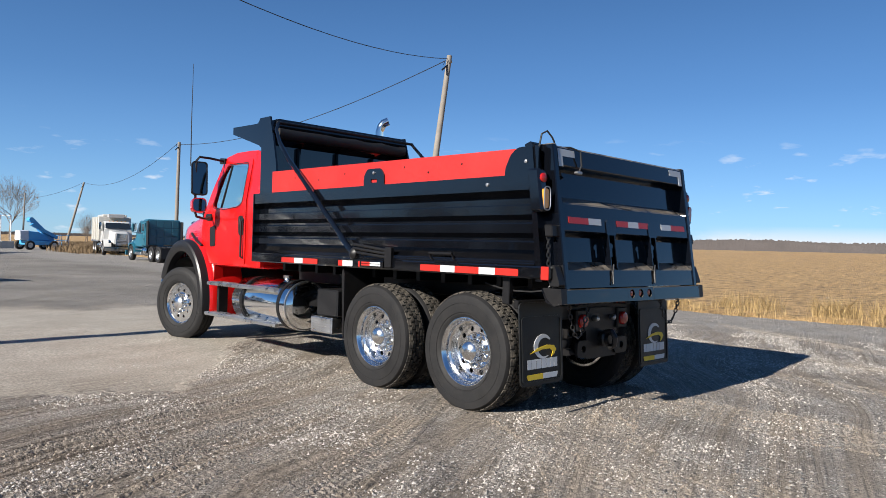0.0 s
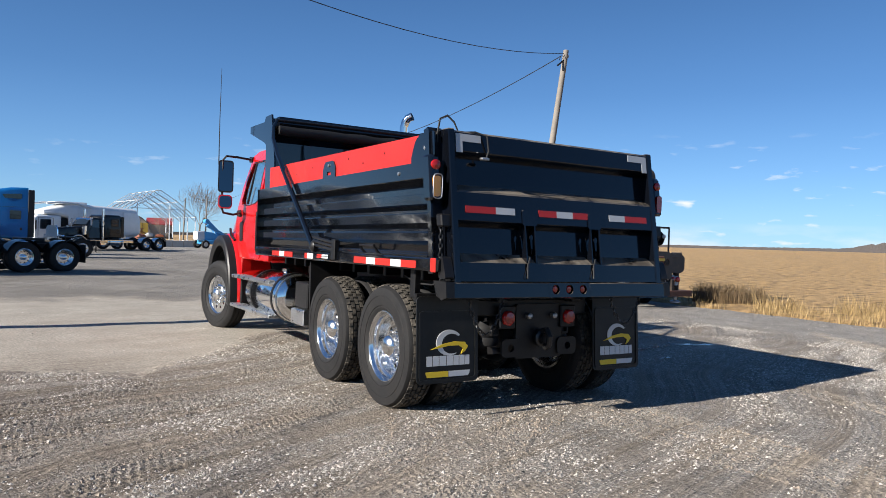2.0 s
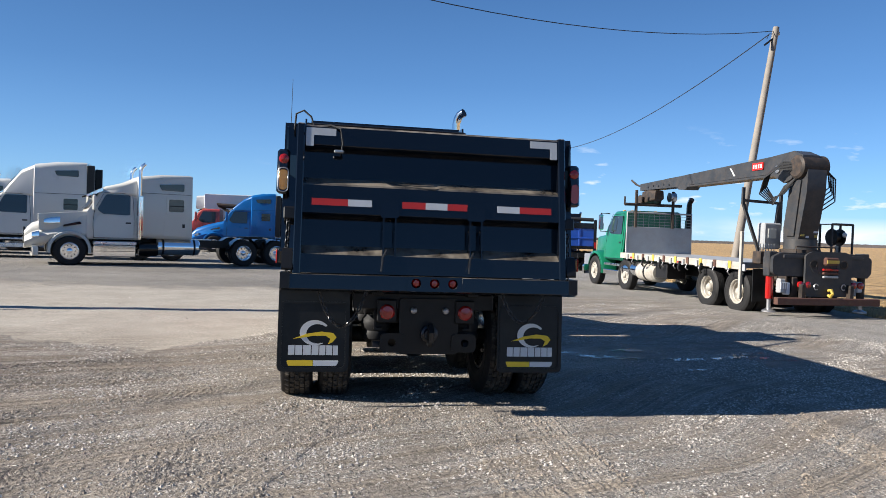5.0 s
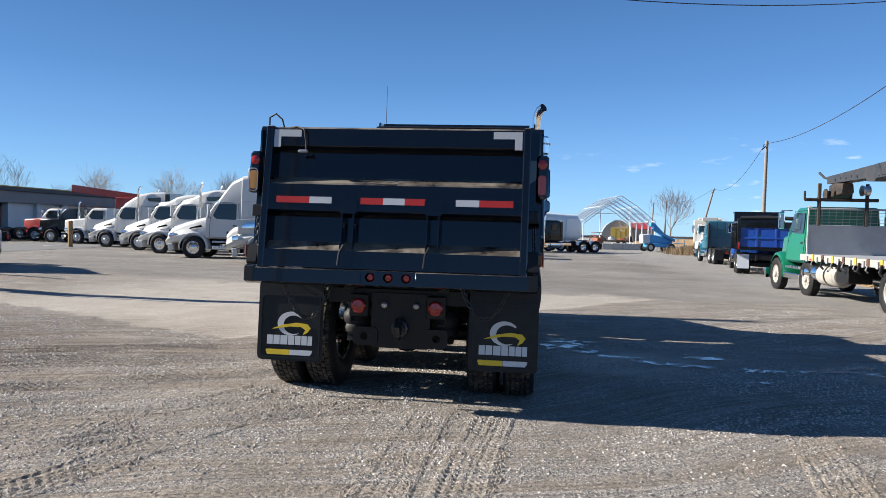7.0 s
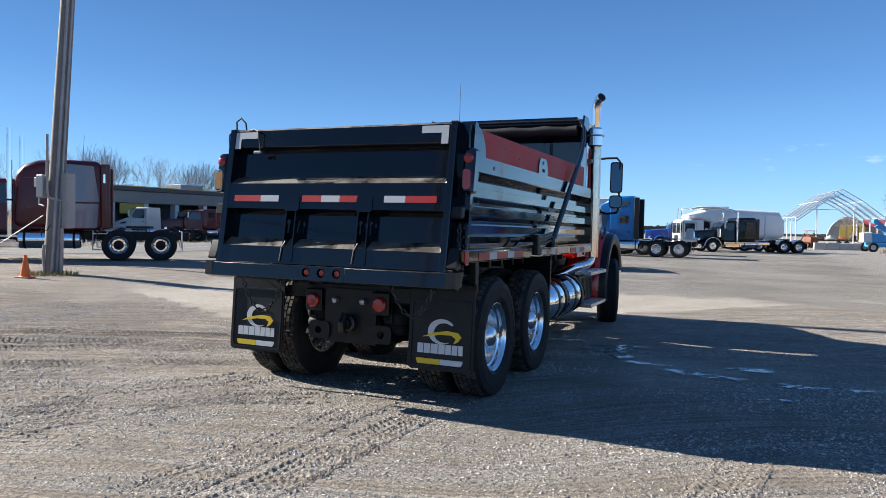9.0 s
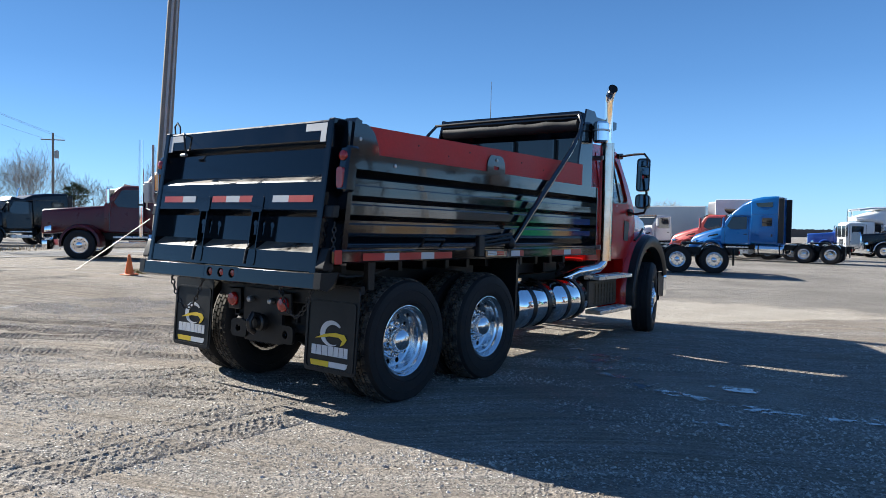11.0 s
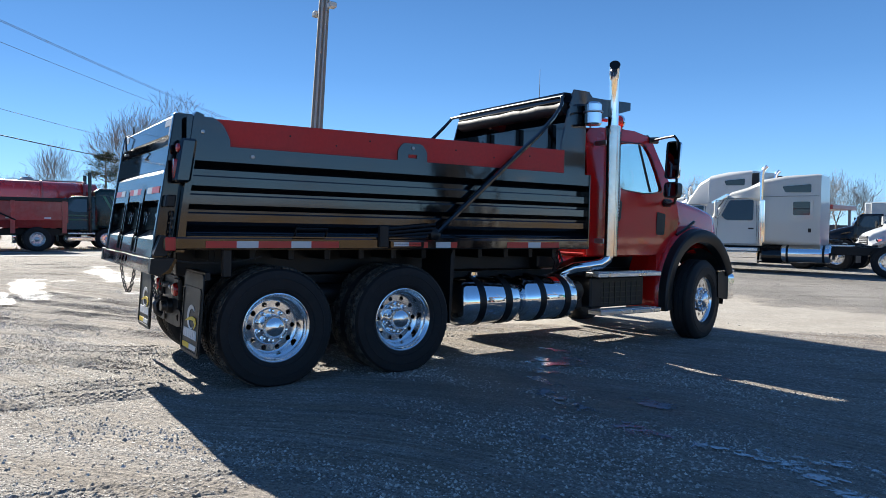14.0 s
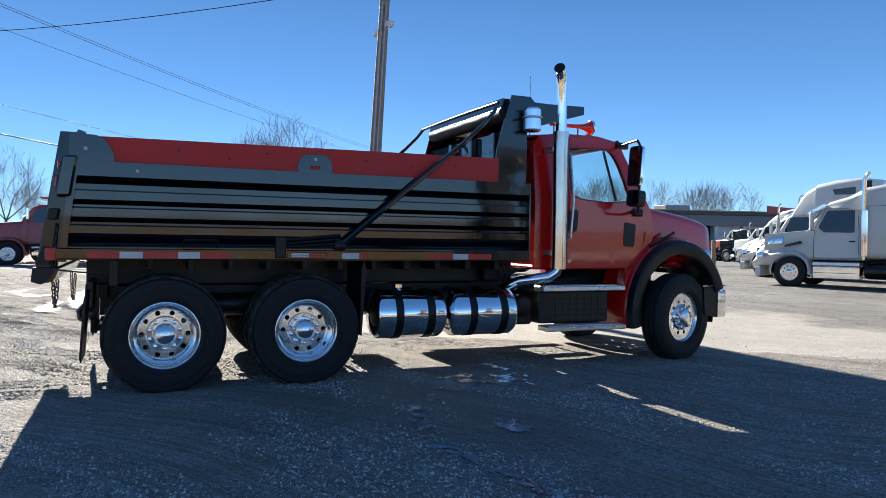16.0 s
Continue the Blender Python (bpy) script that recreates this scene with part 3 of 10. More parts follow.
    pale = mth("MULTIPLY", span(mth("ADD", mth("SUBTRACT", Y, mth("MAXIMUM", edge_l, edge_r)), wob2), -0.12, 0.18), span(mth("ADD", Y, wob), 13.2, 12.2))
    pale = mth("MULTIPLY", pale, span(mth("ADD", X, wob), -10.4, -7.4))
    col = mixc(mth("MULTIPLY", pale, 0.85), col, mixc(span(mid, 0.3, 0.7), (0.28, 0.251, 0.212), (0.357, 0.326, 0.278)))
    # smoother packed grey lane beside the field
    lane = span(mth("ADD", X, wob2), 7.4, 9.0)
    col = mixc(mth("MULTIPLY", lane, 0.72), col, mixc(span(mid, 0.35, 0.65), (0.245, 0.231, 0.213), (0.315, 0.297, 0.274)))
    # rutted browner ground on the far side of the truck, clod shade painted in
    rut = mth("MULTIPLY", mth("MULTIPLY", span(mth("ADD", X, wob), -2.2, -4.6), span(mth("ADD", X, wob), -21.0, -16.0)), span(mth("ADD", Y, wob), 5.2, 3.4))
    col = mixc(mth("MULTIPLY", rut, 0.9), col, mixc(1.0, col, mixc(span(fineline, 0.40, 0.60), (0.46, 0.43, 0.40), (0.82, 0.80, 0.78)), "MULTIPLY"))
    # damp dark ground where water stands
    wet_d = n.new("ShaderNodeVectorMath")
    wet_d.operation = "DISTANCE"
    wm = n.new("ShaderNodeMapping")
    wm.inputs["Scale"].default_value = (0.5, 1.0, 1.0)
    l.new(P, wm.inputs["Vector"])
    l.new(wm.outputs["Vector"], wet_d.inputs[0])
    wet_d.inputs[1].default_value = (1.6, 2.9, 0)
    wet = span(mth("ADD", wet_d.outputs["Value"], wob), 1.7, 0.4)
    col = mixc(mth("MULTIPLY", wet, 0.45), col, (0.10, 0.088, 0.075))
    # fine speckle multiplied into the colour imitates tiny shadows between the grains
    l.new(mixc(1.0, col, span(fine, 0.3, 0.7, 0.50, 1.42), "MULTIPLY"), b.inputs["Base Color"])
    # melting wet strips beyond the left side of the truck
    melt = mth("MULTIPLY", span(noise_tex(0.9, 6.0, 0.6), 0.60, 0.68), mth("MULTIPLY", span(X, -4.2, -5.4), span(mth("ADD", Y, wob), 4.6, 3.6)))
    melt = mth("MULTIPLY", melt, span(X, -13.0, -10.5))
    for cx, cy, sx, sy in ((-8.6, -0.25, 0.6, 3.2), (-7.4, -0.8, 0.9, 4.4), (-11.5, 1.6, 0.4, 2.6)):
        mw = n.new("ShaderNodeMapping")
        mw.inputs["Location"].default_value, mw.inputs["Scale"].default_value = (-cx * sx, -cy * sy, 0), (sx, sy, 1.0)
        l.new(P, mw.inputs["Vector"])
        ln = n.new("ShaderNodeVectorMath")
        ln.operation = "LENGTH"
        l.new(mw.outputs["Vector"], ln.inputs[0])
        melt = mth("MAXIMUM", melt, span(mth("ADD", ln.outputs["Value"], mth("MULTIPLY", wob, 0.7)), 0.95, 0.75))
    wetness = mth("MAXIMUM", mth("MULTIPLY", melt, 1.0), mth("MULTIPLY", wet, 0.7))
    l.new(span(wetness, 0.0, 1.0, 0.90, 0.28), b.inputs["Roughness"])
    b.inputs["Specular IOR Level"].default_value = 0.22
    lump = noise_tex(11.0, 4.0, 0.6)
    h = mth("ADD", mth("ADD", mth("MULTIPLY", m1, 0.7), mth("MULTIPLY", lump, 1.1)), mth("ADD", mth("MULTIPLY", fine, 0.65), mth("ADD", mth("MULTIPLY", fineline, 0.9), mth("MULTIPLY", m2, 0.9))))
    bp = n.new("ShaderNodeBump")
    bp.inputs["Strength"].default_value, bp.inputs["Distance"].default_value = 1.0, 0.036
    l.new(mth("MULTIPLY", h, mth("SUBTRACT", 1.0, mth("MULTIPLY", pale, 0.92))), bp.inputs["Height"])
    l.new(bp.outputs["Normal"], b.inputs["Normal"])
    return m


def rut(x, y):
    """Shallow wheel ruts and roughness of the gravel."""
    z = 0.012 * noise.noise((x * 0.9, y * 0.9, 0.3)) + 0.006 * noise.noise((x * 3.1, y * 3.1, 4.0))
    a = radians(14)
    u = x * math.sin(a) + y * math.cos(a)
    near = smooth01((3.4 - y) / 2.0)
    z += near * 0.014 * noise.noise(((x * 0.98 - y * 0.19) * 0.2, (x * 0.19 + y * 0.98) * 2.4, 7.0))
    return z


def axis_steps(lo, hi, step, far):
    mid = [lo + step * k for k in range(int(round((hi - lo) / step)) + 1)]
    out, d, p = [], step, hi
    while p < far:
        d *= 1.25
        p += d
        out.append(p)
    neg, d, p = [], step, lo
    while p > -far:
        d *= 1.25
        p -= d
        neg.append(p)
    return neg[::-1] + mid + out


YARD = ground_material()


def build_tracks():
    """Tyre prints pressed into the yard: rows of block marks between crumbled edges."""
    du, dv = 0.014, 0.021
    for i, (x0, y0, head, bend_k, length, wide) in enumerate(TRACKS):
        V = []
        c, sn = math.cos(radians(head)), math.sin(radians(head))
        if x0 < -11: du_, dv_ = 0.05, 0.05
        else: du_, dv_ = du, dv
        nu, half = int(length / du_), wide / 2 + 0.07
        nv = int(2 * half / dv_) + 1
        for a in range(nu):
            u = a * du_
            fade = smooth01(u / 0.8) * smooth01((length - u) / 0.9)
            sway = 0.05 * noise.noise((u * 0.5, i * 3.7, 0.0))
            for b in range(nv):
                w = -half + 2 * half * b / (nv - 1)
                v = w + bend_k * u * u + sway
                x, y = x0 + u * c - v * sn, y0 + u * sn + v * c
                worn = 0.25 + 0.75 * smooth01(0.6 + 1.6 * noise.noise((x * 1.1, y * 1.1, 8.0)))
                row = math.floor((w + wide / 2) * 5 / wide)
                lug = smooth01(0.5 + 1.3 * math.sin(u * 88.0 + row * 2.6)) * smooth01(1.1 + 1.6 * math.sin(w * 31.4 / wide))
                edge = math.exp(-((abs(w) - wide / 2) / 0.022) ** 2) * (0.4 + noise.noise((u * 9.0, i + (3.0 if w > 0 else 0.0), 2.0)) + 0.5 * noise.noise((u * 30.0, w * 30, 5.0)))
                inside = 1.0 if abs(w) < wide / 2 else 0.0
                h = fade * (0.014 * worn * edge + inside * worn * 0.010 * (lug - 0.45) + 0.002 * noise.noise((x * 40, y * 40, 1.0)))
                rim = smooth01((half - abs(w)) / 0.05) * fade
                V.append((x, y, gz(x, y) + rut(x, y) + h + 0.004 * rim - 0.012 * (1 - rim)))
        F = [(a * nv + b, a * nv + b + 1, (a + 1) * nv + b + 1, (a + 1) * nv + b) for a in range(nu - 1) for b in range(nv - 1)]
        me = bpy.data.meshes.new("tyre_track")
        me.from_pydata(V, [], F)
        me.materials.append(YARD)
        tagged(new("tyre_track", me), "tyre tread print pressed into the brown-grey gravel", "tyre track", "tyre tracks over the yard", "structure")


def build_ground():
    xs, ys = axis_steps(-11, 11.4, 0.14, 2500), axis_steps(-7, 13, 0.14, 2500)
    nx, ny = len(xs), len(ys)
    v = []
    for y in ys:
        for x in xs:
            near = 1.0 if (-12 < x < 12 and -8 < y < 14) else 0.0
            v.append((x, y, gz(x, y) + (rut(x, y) if near else 0.0)))
    f = [(j * nx + i, j * nx + i + 1, (j + 1) * nx + i + 1, (j + 1) * nx + i) for j in range(ny - 1) for i in range(nx - 1)]
    g = Geo()
    g.v, g.f = v, f
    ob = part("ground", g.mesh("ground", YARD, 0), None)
    ob.data.shade_smooth()
    tagged(ob, "grey-brown gravel yard with tyre tracks and a pale packed patch", "ground", kind="structure")


build_ground()
build_tracks()


def field_material():
    m = pm("harvested_field_soil", (0.40, 0.255, 0.108), 0.95, var=0.2, scale=0.35, fine=9.0, bump=0.0, dirt=(0.25, 0.152, 0.064), dirt_amount=0.7)
    n, l = m.node_tree.nodes, m.node_tree.links
    b = n["Principled BSDF"]
    tc = n.new("ShaderNodeTexCoord")
    t = n.new("ShaderNodeTexNoise")
    t.inputs["Scale"].default_value, t.inputs["Detail"].default_value, t.inputs["Roughness"].default_value = 3.0, 8.0, 0.7
    l.new(tc.outputs["Object"], t.inputs["Vector"])
    bp = n.new("ShaderNodeBump")
    bp.inputs["Strength"].default_value, bp.inputs["Distance"].default_value = 1.0, 0.20
    # clods, with the shade of hollows between them put into the soil colour
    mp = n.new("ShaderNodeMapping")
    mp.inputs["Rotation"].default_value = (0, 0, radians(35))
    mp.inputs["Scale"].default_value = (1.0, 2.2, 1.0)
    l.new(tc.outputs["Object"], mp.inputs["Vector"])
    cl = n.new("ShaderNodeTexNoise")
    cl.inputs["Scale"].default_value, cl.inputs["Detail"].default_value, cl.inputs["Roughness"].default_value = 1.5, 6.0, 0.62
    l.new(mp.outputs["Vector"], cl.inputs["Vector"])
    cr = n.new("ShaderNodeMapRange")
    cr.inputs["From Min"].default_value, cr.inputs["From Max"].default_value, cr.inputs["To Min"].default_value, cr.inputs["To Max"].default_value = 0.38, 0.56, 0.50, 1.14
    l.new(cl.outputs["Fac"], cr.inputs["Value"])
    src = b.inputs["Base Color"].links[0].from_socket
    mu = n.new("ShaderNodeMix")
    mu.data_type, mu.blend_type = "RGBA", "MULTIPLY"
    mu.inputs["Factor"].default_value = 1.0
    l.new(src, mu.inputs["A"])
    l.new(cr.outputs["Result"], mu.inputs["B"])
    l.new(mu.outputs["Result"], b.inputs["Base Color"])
    l.new(t.outputs["Fac"], bp.inputs["Height"])
    l.new(bp.outputs["Normal"], b.inputs["Normal"])
    return m


def field_edge(y):
    return 11.7 + 0.5 * noise.noise((y * 0.3, 1.7, 0)) + 0.25 * noise.noise((y * 1.3, 5.1, 0)) + max(0.0, y - 6) * 0.09


def build_field():
    g = Geo()
    ys = axis_steps(-14, 30, 0.35, 2400)
    offs = [0.0, 0.2, 0.45, 0.8, 1.3, 1.9, 2.6, 3.6, 5, 7, 10, 14, 20, 30, 50, 90, 160, 300, 600, 1200, 2400]
    for y in ys:
        for k, o in enumerate(offs):
            x = field_edge(y) + o
            h = gz(x, y) + (-0.02 if k == 0 else 0.06 + 0.05 * noise.noise((x * 0.8, y * 0.8, 2.0)) + 0.15 * smooth01((o - 10) / 90))
            g.v.append((x, y, h))
    n = len(offs)
    g.f = [(j * n + i, j * n + i + 1, (j + 1) * n + i + 1, (j + 1) * n + i) for j in range(len(ys) - 1) for i in range(n - 1)]
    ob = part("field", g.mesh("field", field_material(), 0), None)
    ob.data.shade_smooth()
    tagged(ob, "flat harvested field of tan stubble and bare soil", "field", kind="structure")


build_field()


def scatter_stones():
    rng = np.random.default_rng(5)
    base = np.array([(1, 0, 0), (0.2, 1, 0), (-1, 0.15, 0), (-0.1, -1, 0), (0.15, 0.1, 1)], float)
    tri = np.array([(0, 1, 4), (1, 2, 4), (2, 3, 4), (3, 0, 4)])
    V, F, k = [], [], 0
    total = 0
    for _ in range(420000):
        x, y = rng.uniform(-8, 11), rng.uniform(-6.5, 11)
        d = noise.noise(((x * 0.87 + y * 0.5) * 0.32, (y * 0.87 - x * 0.5) * 1.9, 9.0)) + 0.6 * noise.noise((x * 1.3, y * 1.3, 3.0))
        pale = y > 3.2 + max(0.5 * (-2.9 - x), 1.3 * (x + 2.9)) and y < 12.5
        if d < rng.uniform(-0.14, 0.42) or ((pale or x > 8.2) and rng.random() > 0.06):
            continue
        if y > 5 and rng.random() > 0.4:
            continue
        s = 0.006 + 0.012 * rng.random() ** 2.2
        if rng.random() < 0.006: s = rng.uniform(0.012, 0.020)
        q = base * rng.uniform(0.65, 1.3, (5, 3)) * s
        a = rng.uniform(0, 6.28)
        c, sn = math.cos(a), math.sin(a)
        q = q @ np.array([(c, sn, 0), (-sn, c, 0), (0, 0, 1)]) * (1, rng.uniform(0.6, 1.0), rng.uniform(0.55, 0.95))
        q = q + (x, y, gz(x, y) + rut(x, y) - s * 0.05)
        V.append(q)
        F.append(tri + k)
        k += 5
        total += 1
        if total >= 125000: break
    me = bpy.data.meshes.new("gravel")
    me.from_pydata(np.concatenate(V).tolist(), [], np.concatenate(F).tolist())
    me.materials.append(STONE)
    tagged(new("gravel", me), "loose pale and grey gravel stones scattered over the yard", "gravel", kind="stuff")


scatter_stones()


def scatter_clods():
    """Crumbs of earth thrown up along the tyre tracks."""
    rng = np.random.default_rng(12)
    base = np.array([(1, 0, 0), (0.2, 1, 0), (-1, 0.15, 0), (-0.1, -1, 0), (0.15, 0.1, 1), (0, 0, -1)], float)
    tri = np.array([(0, 1, 4), (1, 2, 4), (2, 3, 4), (3, 0, 4), (1, 0, 5), (2, 1, 5), (3, 2, 5), (0, 3, 5)])
    V, F, k = [], [], 0
    for x0, y0, head, bend_k, length, wide in TRACKS:
        if x0 < -11: continue
        c, sn = math.cos(radians(head)), math.sin(radians(head))
        for _ in range(int(length * 330)):
            u = rng.uniform(0.2, length)
            lane = rng.choice((-0.5, 0.5, 0.0), p=(0.42, 0.42, 0.16))
            v = wide * lane * 1.08 + rng.normal(0, 0.022) + bend_k * u * u
            x, y = x0 + u * c - v * sn, y0 + u * sn + v * c
            if noise.noise((u * 0.9, x0 + lane * 3, 1.3)) < rng.uniform(-0.25, 0.35): continue
            sz = 0.005 + 0.011 * rng.random() ** 2.2
            q = base * rng.uniform(0.6, 1.35, (6, 3)) * sz * (1, 1, 0.7)
            a = rng.uniform(0, 6.28)
            ca, sa = math.cos(a), math.sin(a)
            q = q @ np.array([(ca, sa, 0), (-sa, ca, 0), (0, 0, 1)]) + (x, y, gz(x, y) + rut(x, y) + sz * 0.25)
            V.append(q)
            F.append(tri + k)
            k += 6
    me = bpy.data.meshes.new("soil_clods")
    me.from_pydata(np.concatenate(V).tolist(), [], np.concatenate(F).tolist())
    me.materials.append(CLOD)
    tagged(new("soil_clods", me), "crumbs of brown earth along the edges of tyre tracks", "soil", kind="stuff")


scatter_clods()


def puddle(x, y, rx, ry, seed, turn):
    g = Geo()
    n = 60
    pts = []
    for k in range(n):
        a = 2 * math.pi * k / n
        r = 1 + 0.7 * noise.noise((math.cos(a) * 1.6, math.sin(a) * 1.6, seed)) + 0.6 * noise.noise((math.cos(a) * 5, math.sin(a) * 5, seed + 3))
        px, py = rx * r * math.cos(a), ry * r * math.sin(a)
        c, s = math.cos(turn), math.sin(turn)
        pts.append((px * c - py * s, px * s + py * c, 0.0))
    g.v = [(0, 0, 0)] + pts
    g.f = [(0, 1 + k, 1 + (k + 1) % n) for k in range(n)]
    ob = part("ice_patch", g, WATER, None, smooth=0)
    ob.location = (x, y, gz(x, y) + 0.013)
    tagged(ob, "thin pale patch of ice on dark gravel", "ice patch", group="ice patches beside the truck")


WATER = pm("thin_ice", (0.24, 0.26, 0.29), 0.04, var=0.15, scale=9, fine=40, bump=0.25)


def ragged(m):
    """Ice broken up by dark gravel that shows through."""
    n, l = m.node_tree.nodes, m.node_tree.links
    out, b = n["Material Output"], n["Principled BSDF"]
    g = n.new("ShaderNodeNewGeometry")
    t = n.new("ShaderNodeTexNoise")
    t.inputs["Scale"].default_value, t.inputs["Detail"].default_value, t.inputs["Roughness"].default_value = 7.0, 7.0, 0.7
    l.new(g.outputs["Position"], t.inputs["Vector"])
    r = n.new("ShaderNodeMapRange")
    r.inputs["From Min"].default_value, r.inputs["From Max"].default_value = 0.48, 0.56
    l.new(t.outputs["Fac"], r.inputs["Value"])
    tr = n.new("ShaderNodeBsdfTransparent")
    mx = n.new("ShaderNodeMixShader")
    l.new(r.outputs["Result"], mx.inputs[0])
    l.new(tr.outputs[0], mx.inputs[1])
    l.new(b.outputs[0], mx.inputs[2])
    l.new(mx.outputs[0], out.inputs[0])


ragged(WATER)
for px, py, rx, ry, tn in ((1.15, 4.5, 0.50, 0.10, 0.0), (1.75, 4.3, 0.30, 0.12, 0.3), (1.6, 3.9, 0.36, 0.20, 0.4), (1.9, 3.55, 0.20, 0.10, 0.2), (2.6, 2.92, 0.26, 0.10, 0.0), (3.0, 2.84, 0.24, 0.09, -0.1), (3.35, 3.45, 0.28, 0.12, 0.1), (3.5, 2.0, 0.15, 0.07, 0.0),
                           (3.75, 2.75, 0.22, 0.09, 0.0), (4.12, 2.75, 0.26, 0.11, 0.2), (4.68, 3.0, 0.26, 0.13, 0.3), (5.1, 3.3, 0.22, 0.08, 0.0), (4.88, 2.92, 0.22, 0.12, -0.1), (5.28, 2.80, 0.20, 0.10, 0.1), (2.2, 3.25, 0.26, 0.09, -0.2)):
    puddle(px, py, rx, ry, px * 3.1, tn)


# ---- wheels ----
def tyre_geo(R, w, tread=None, n=64, flat=None):
    """A tyre about the x axis, outer side at +x; tread lugs when given as (rows, count, depth)."""
    h = w / 2
    prof = [(R * 0.565, -h * 0.80), (R * 0.60, -h * 0.92), (R * 0.625, -h * 0.95), (R * 0.63, -h * 0.925), (R * 0.645, -h * 0.93), (R * 0.65, -h * 0.97), (R * 0.72, -h * 1.0), (R * 0.80, -h * 1.0), (R * 0.803, -h * 1.025), (R * 0.815, -h * 1.025), (R * 0.82, -h * 1.0), (R * 0.87, -h * 0.99), (R * 0.93, -h * 0.94), (R * 0.975, -h * 0.80)]
    d = tread[2] if tread else 0.0
    if tread:
        prof += [(R - d, -h * 0.72), (R - d, h * 0.72)]
    else:
        for c in (-0.42, 0.0, 0.42):
            prof += [(R, h * (c - 0.2)), (R, h * (c - 0.035)), (R * 0.978, h * (c - 0.03)), (R * 0.978, h * (c + 0.03)), (R, h * (c + 0.035))]
        prof += [(R, h * 0.66)]
    prof += [(r, -q) for r, q in prof[12::-1]]
    g = Geo().lathe(prof, 0, (0, 0, 0), n, closed=True)
    return squashed(g, flat) if flat else g


def squashed(g, flat):
    """Flatten a tyre where it stands on the ground."""
    return g.map(lambda p: Vector((p.x * (1 + 0.05 * smooth01((-p.z - flat * 0.8) / (flat * 0.25))), p.y, max(p.z, -flat))))


def tread_geo(R, w, rows, cnt, dep, flat):
    """Blocks of a lugged tread, each row set half a step from its neighbour."""
    h, g = w / 2, Geo()
    for k in range(rows):
        x0 = -h * 0.80 + 1.6 * h * k / rows
        x1 = x0 + 1.6 * h / rows - 0.012
        for j in range(cnt):
            a0 = 2 * math.pi * (j + 0.5 * (k % 2)) / cnt
            a1 = a0 + 2 * math.pi / cnt * 0.80
            v = []
            for a in (a0, a1):
                for x in (x0, x1):
                    edge = 0.010 if (k in (0, rows - 1) and abs(x) > h * 0.7) else 0.0
                    for r in (R - dep - 0.004, R - edge):
                        v.append((x, r * math.cos(a), r * math.sin(a)))
            g.add(v, [(1, 3, 7, 5), (0, 4, 5, 1), (2, 3, 7, 6), (0, 1, 3, 2), (4, 6, 7, 5)])
    return squashed(g, flat)


def rim_geo(R, dish, holes=10, n=40):
    """Polished disc wheel about x; dish is how far the disc sits from the outer lip (negative sits inside)."""
    g = Geo()
    lip = R * 0.568
    q = R / 0.55
    bar = [(lip - 0.012, -0.11), (lip - 0.010, 0.085), (lip + 0.012, 0.10), (lip + 0.014, 0.108), (lip - 0.006, 0.112), (lip - 0.020, 0.100), (lip - 0.024, 0.088)]
    if dish < 0.05:
        bar += [(lip - 0.034 * q, 0.078), (lip - 0.038 * q, 0.052), (lip - 0.056 * q, 0.040), (lip - 0.060 * q, dish + 0.035), (lip - 0.068 * q, dish + 0.012)]
    bar += [(lip - 0.082 * q, dish + 0.004), (lip - 0.082 * q, dish - 0.012), (lip - 0.035, -0.11)]
    g.lathe(bar, 0, (0, 0, 0), n, closed=True)
    r1, r0 = lip - 0.080 * q, R * 0.30
    hr, rc = R * 0.044, R * 0.372
    for k in range(holes):
        a = 2 * math.pi * k / holes
        w = math.pi / holes
        sector = [(r1 * math.cos(a - w + 2 * w * i / 6), r1 * math.sin(a - w + 2 * w * i / 6)) for i in range(7)]
        sector += [(r0 * math.cos(a + w - 2 * w * i / 4), r0 * math.sin(a + w - 2 * w * i / 4)) for i in range(5)]
        c = (rc * math.cos(a), rc * math.sin(a))
        hole = [(c[0] + hr * math.cos(2 * math.pi * i / 12), c[1] + hr * math.sin(2 * math.pi * i / 12)) for i in range(12)]
        g.holed(sector, hole, 0, dish - 0.012, dish + 0.004, extra=4)
    return g


def hub_geo(R, dish, out):
    """Flange with nuts and a domed cap; out is the cap's reach beyond the disc."""
    g = Geo()
    g.lathe([(R * 0.31, dish - 0.01), (R * 0.305, dish + 0.014), (R * 0.29, dish + 0.020), (R * 0.20, dish + 0.020), (R * 0.195, dish + out * 0.55), (R * 0.18, dish + out * 0.75), (R * 0.165, dish + out * 0.8), (R * 0.13, dish + out * 0.93), (R * 0.07, dish + out), (0.0001, dish + out + 0.004)], 0, (0, 0, 0), 32)
    return g


WHEEL_CACHE = {}
HUB_DISH = {"drive": -0.05, "inner": 0.03, "steer": 0.085}
NUT = Geo().lathe([(0.021, 0.015), (0.021, 0.045), (0.014, 0.062), (0.0001, 0.064)], 0, (0, 0, 0), 8).mesh("wheel_nut", CHROME)


def weld(me):
    """Join touching corners of a mesh."""
    bm = bmesh.new()
    bm.from_mesh(me)
    bmesh.ops.remove_doubles(bm, verts=bm.verts, dist=0.0008)
    bm.to_mesh(me)
    bm.free()


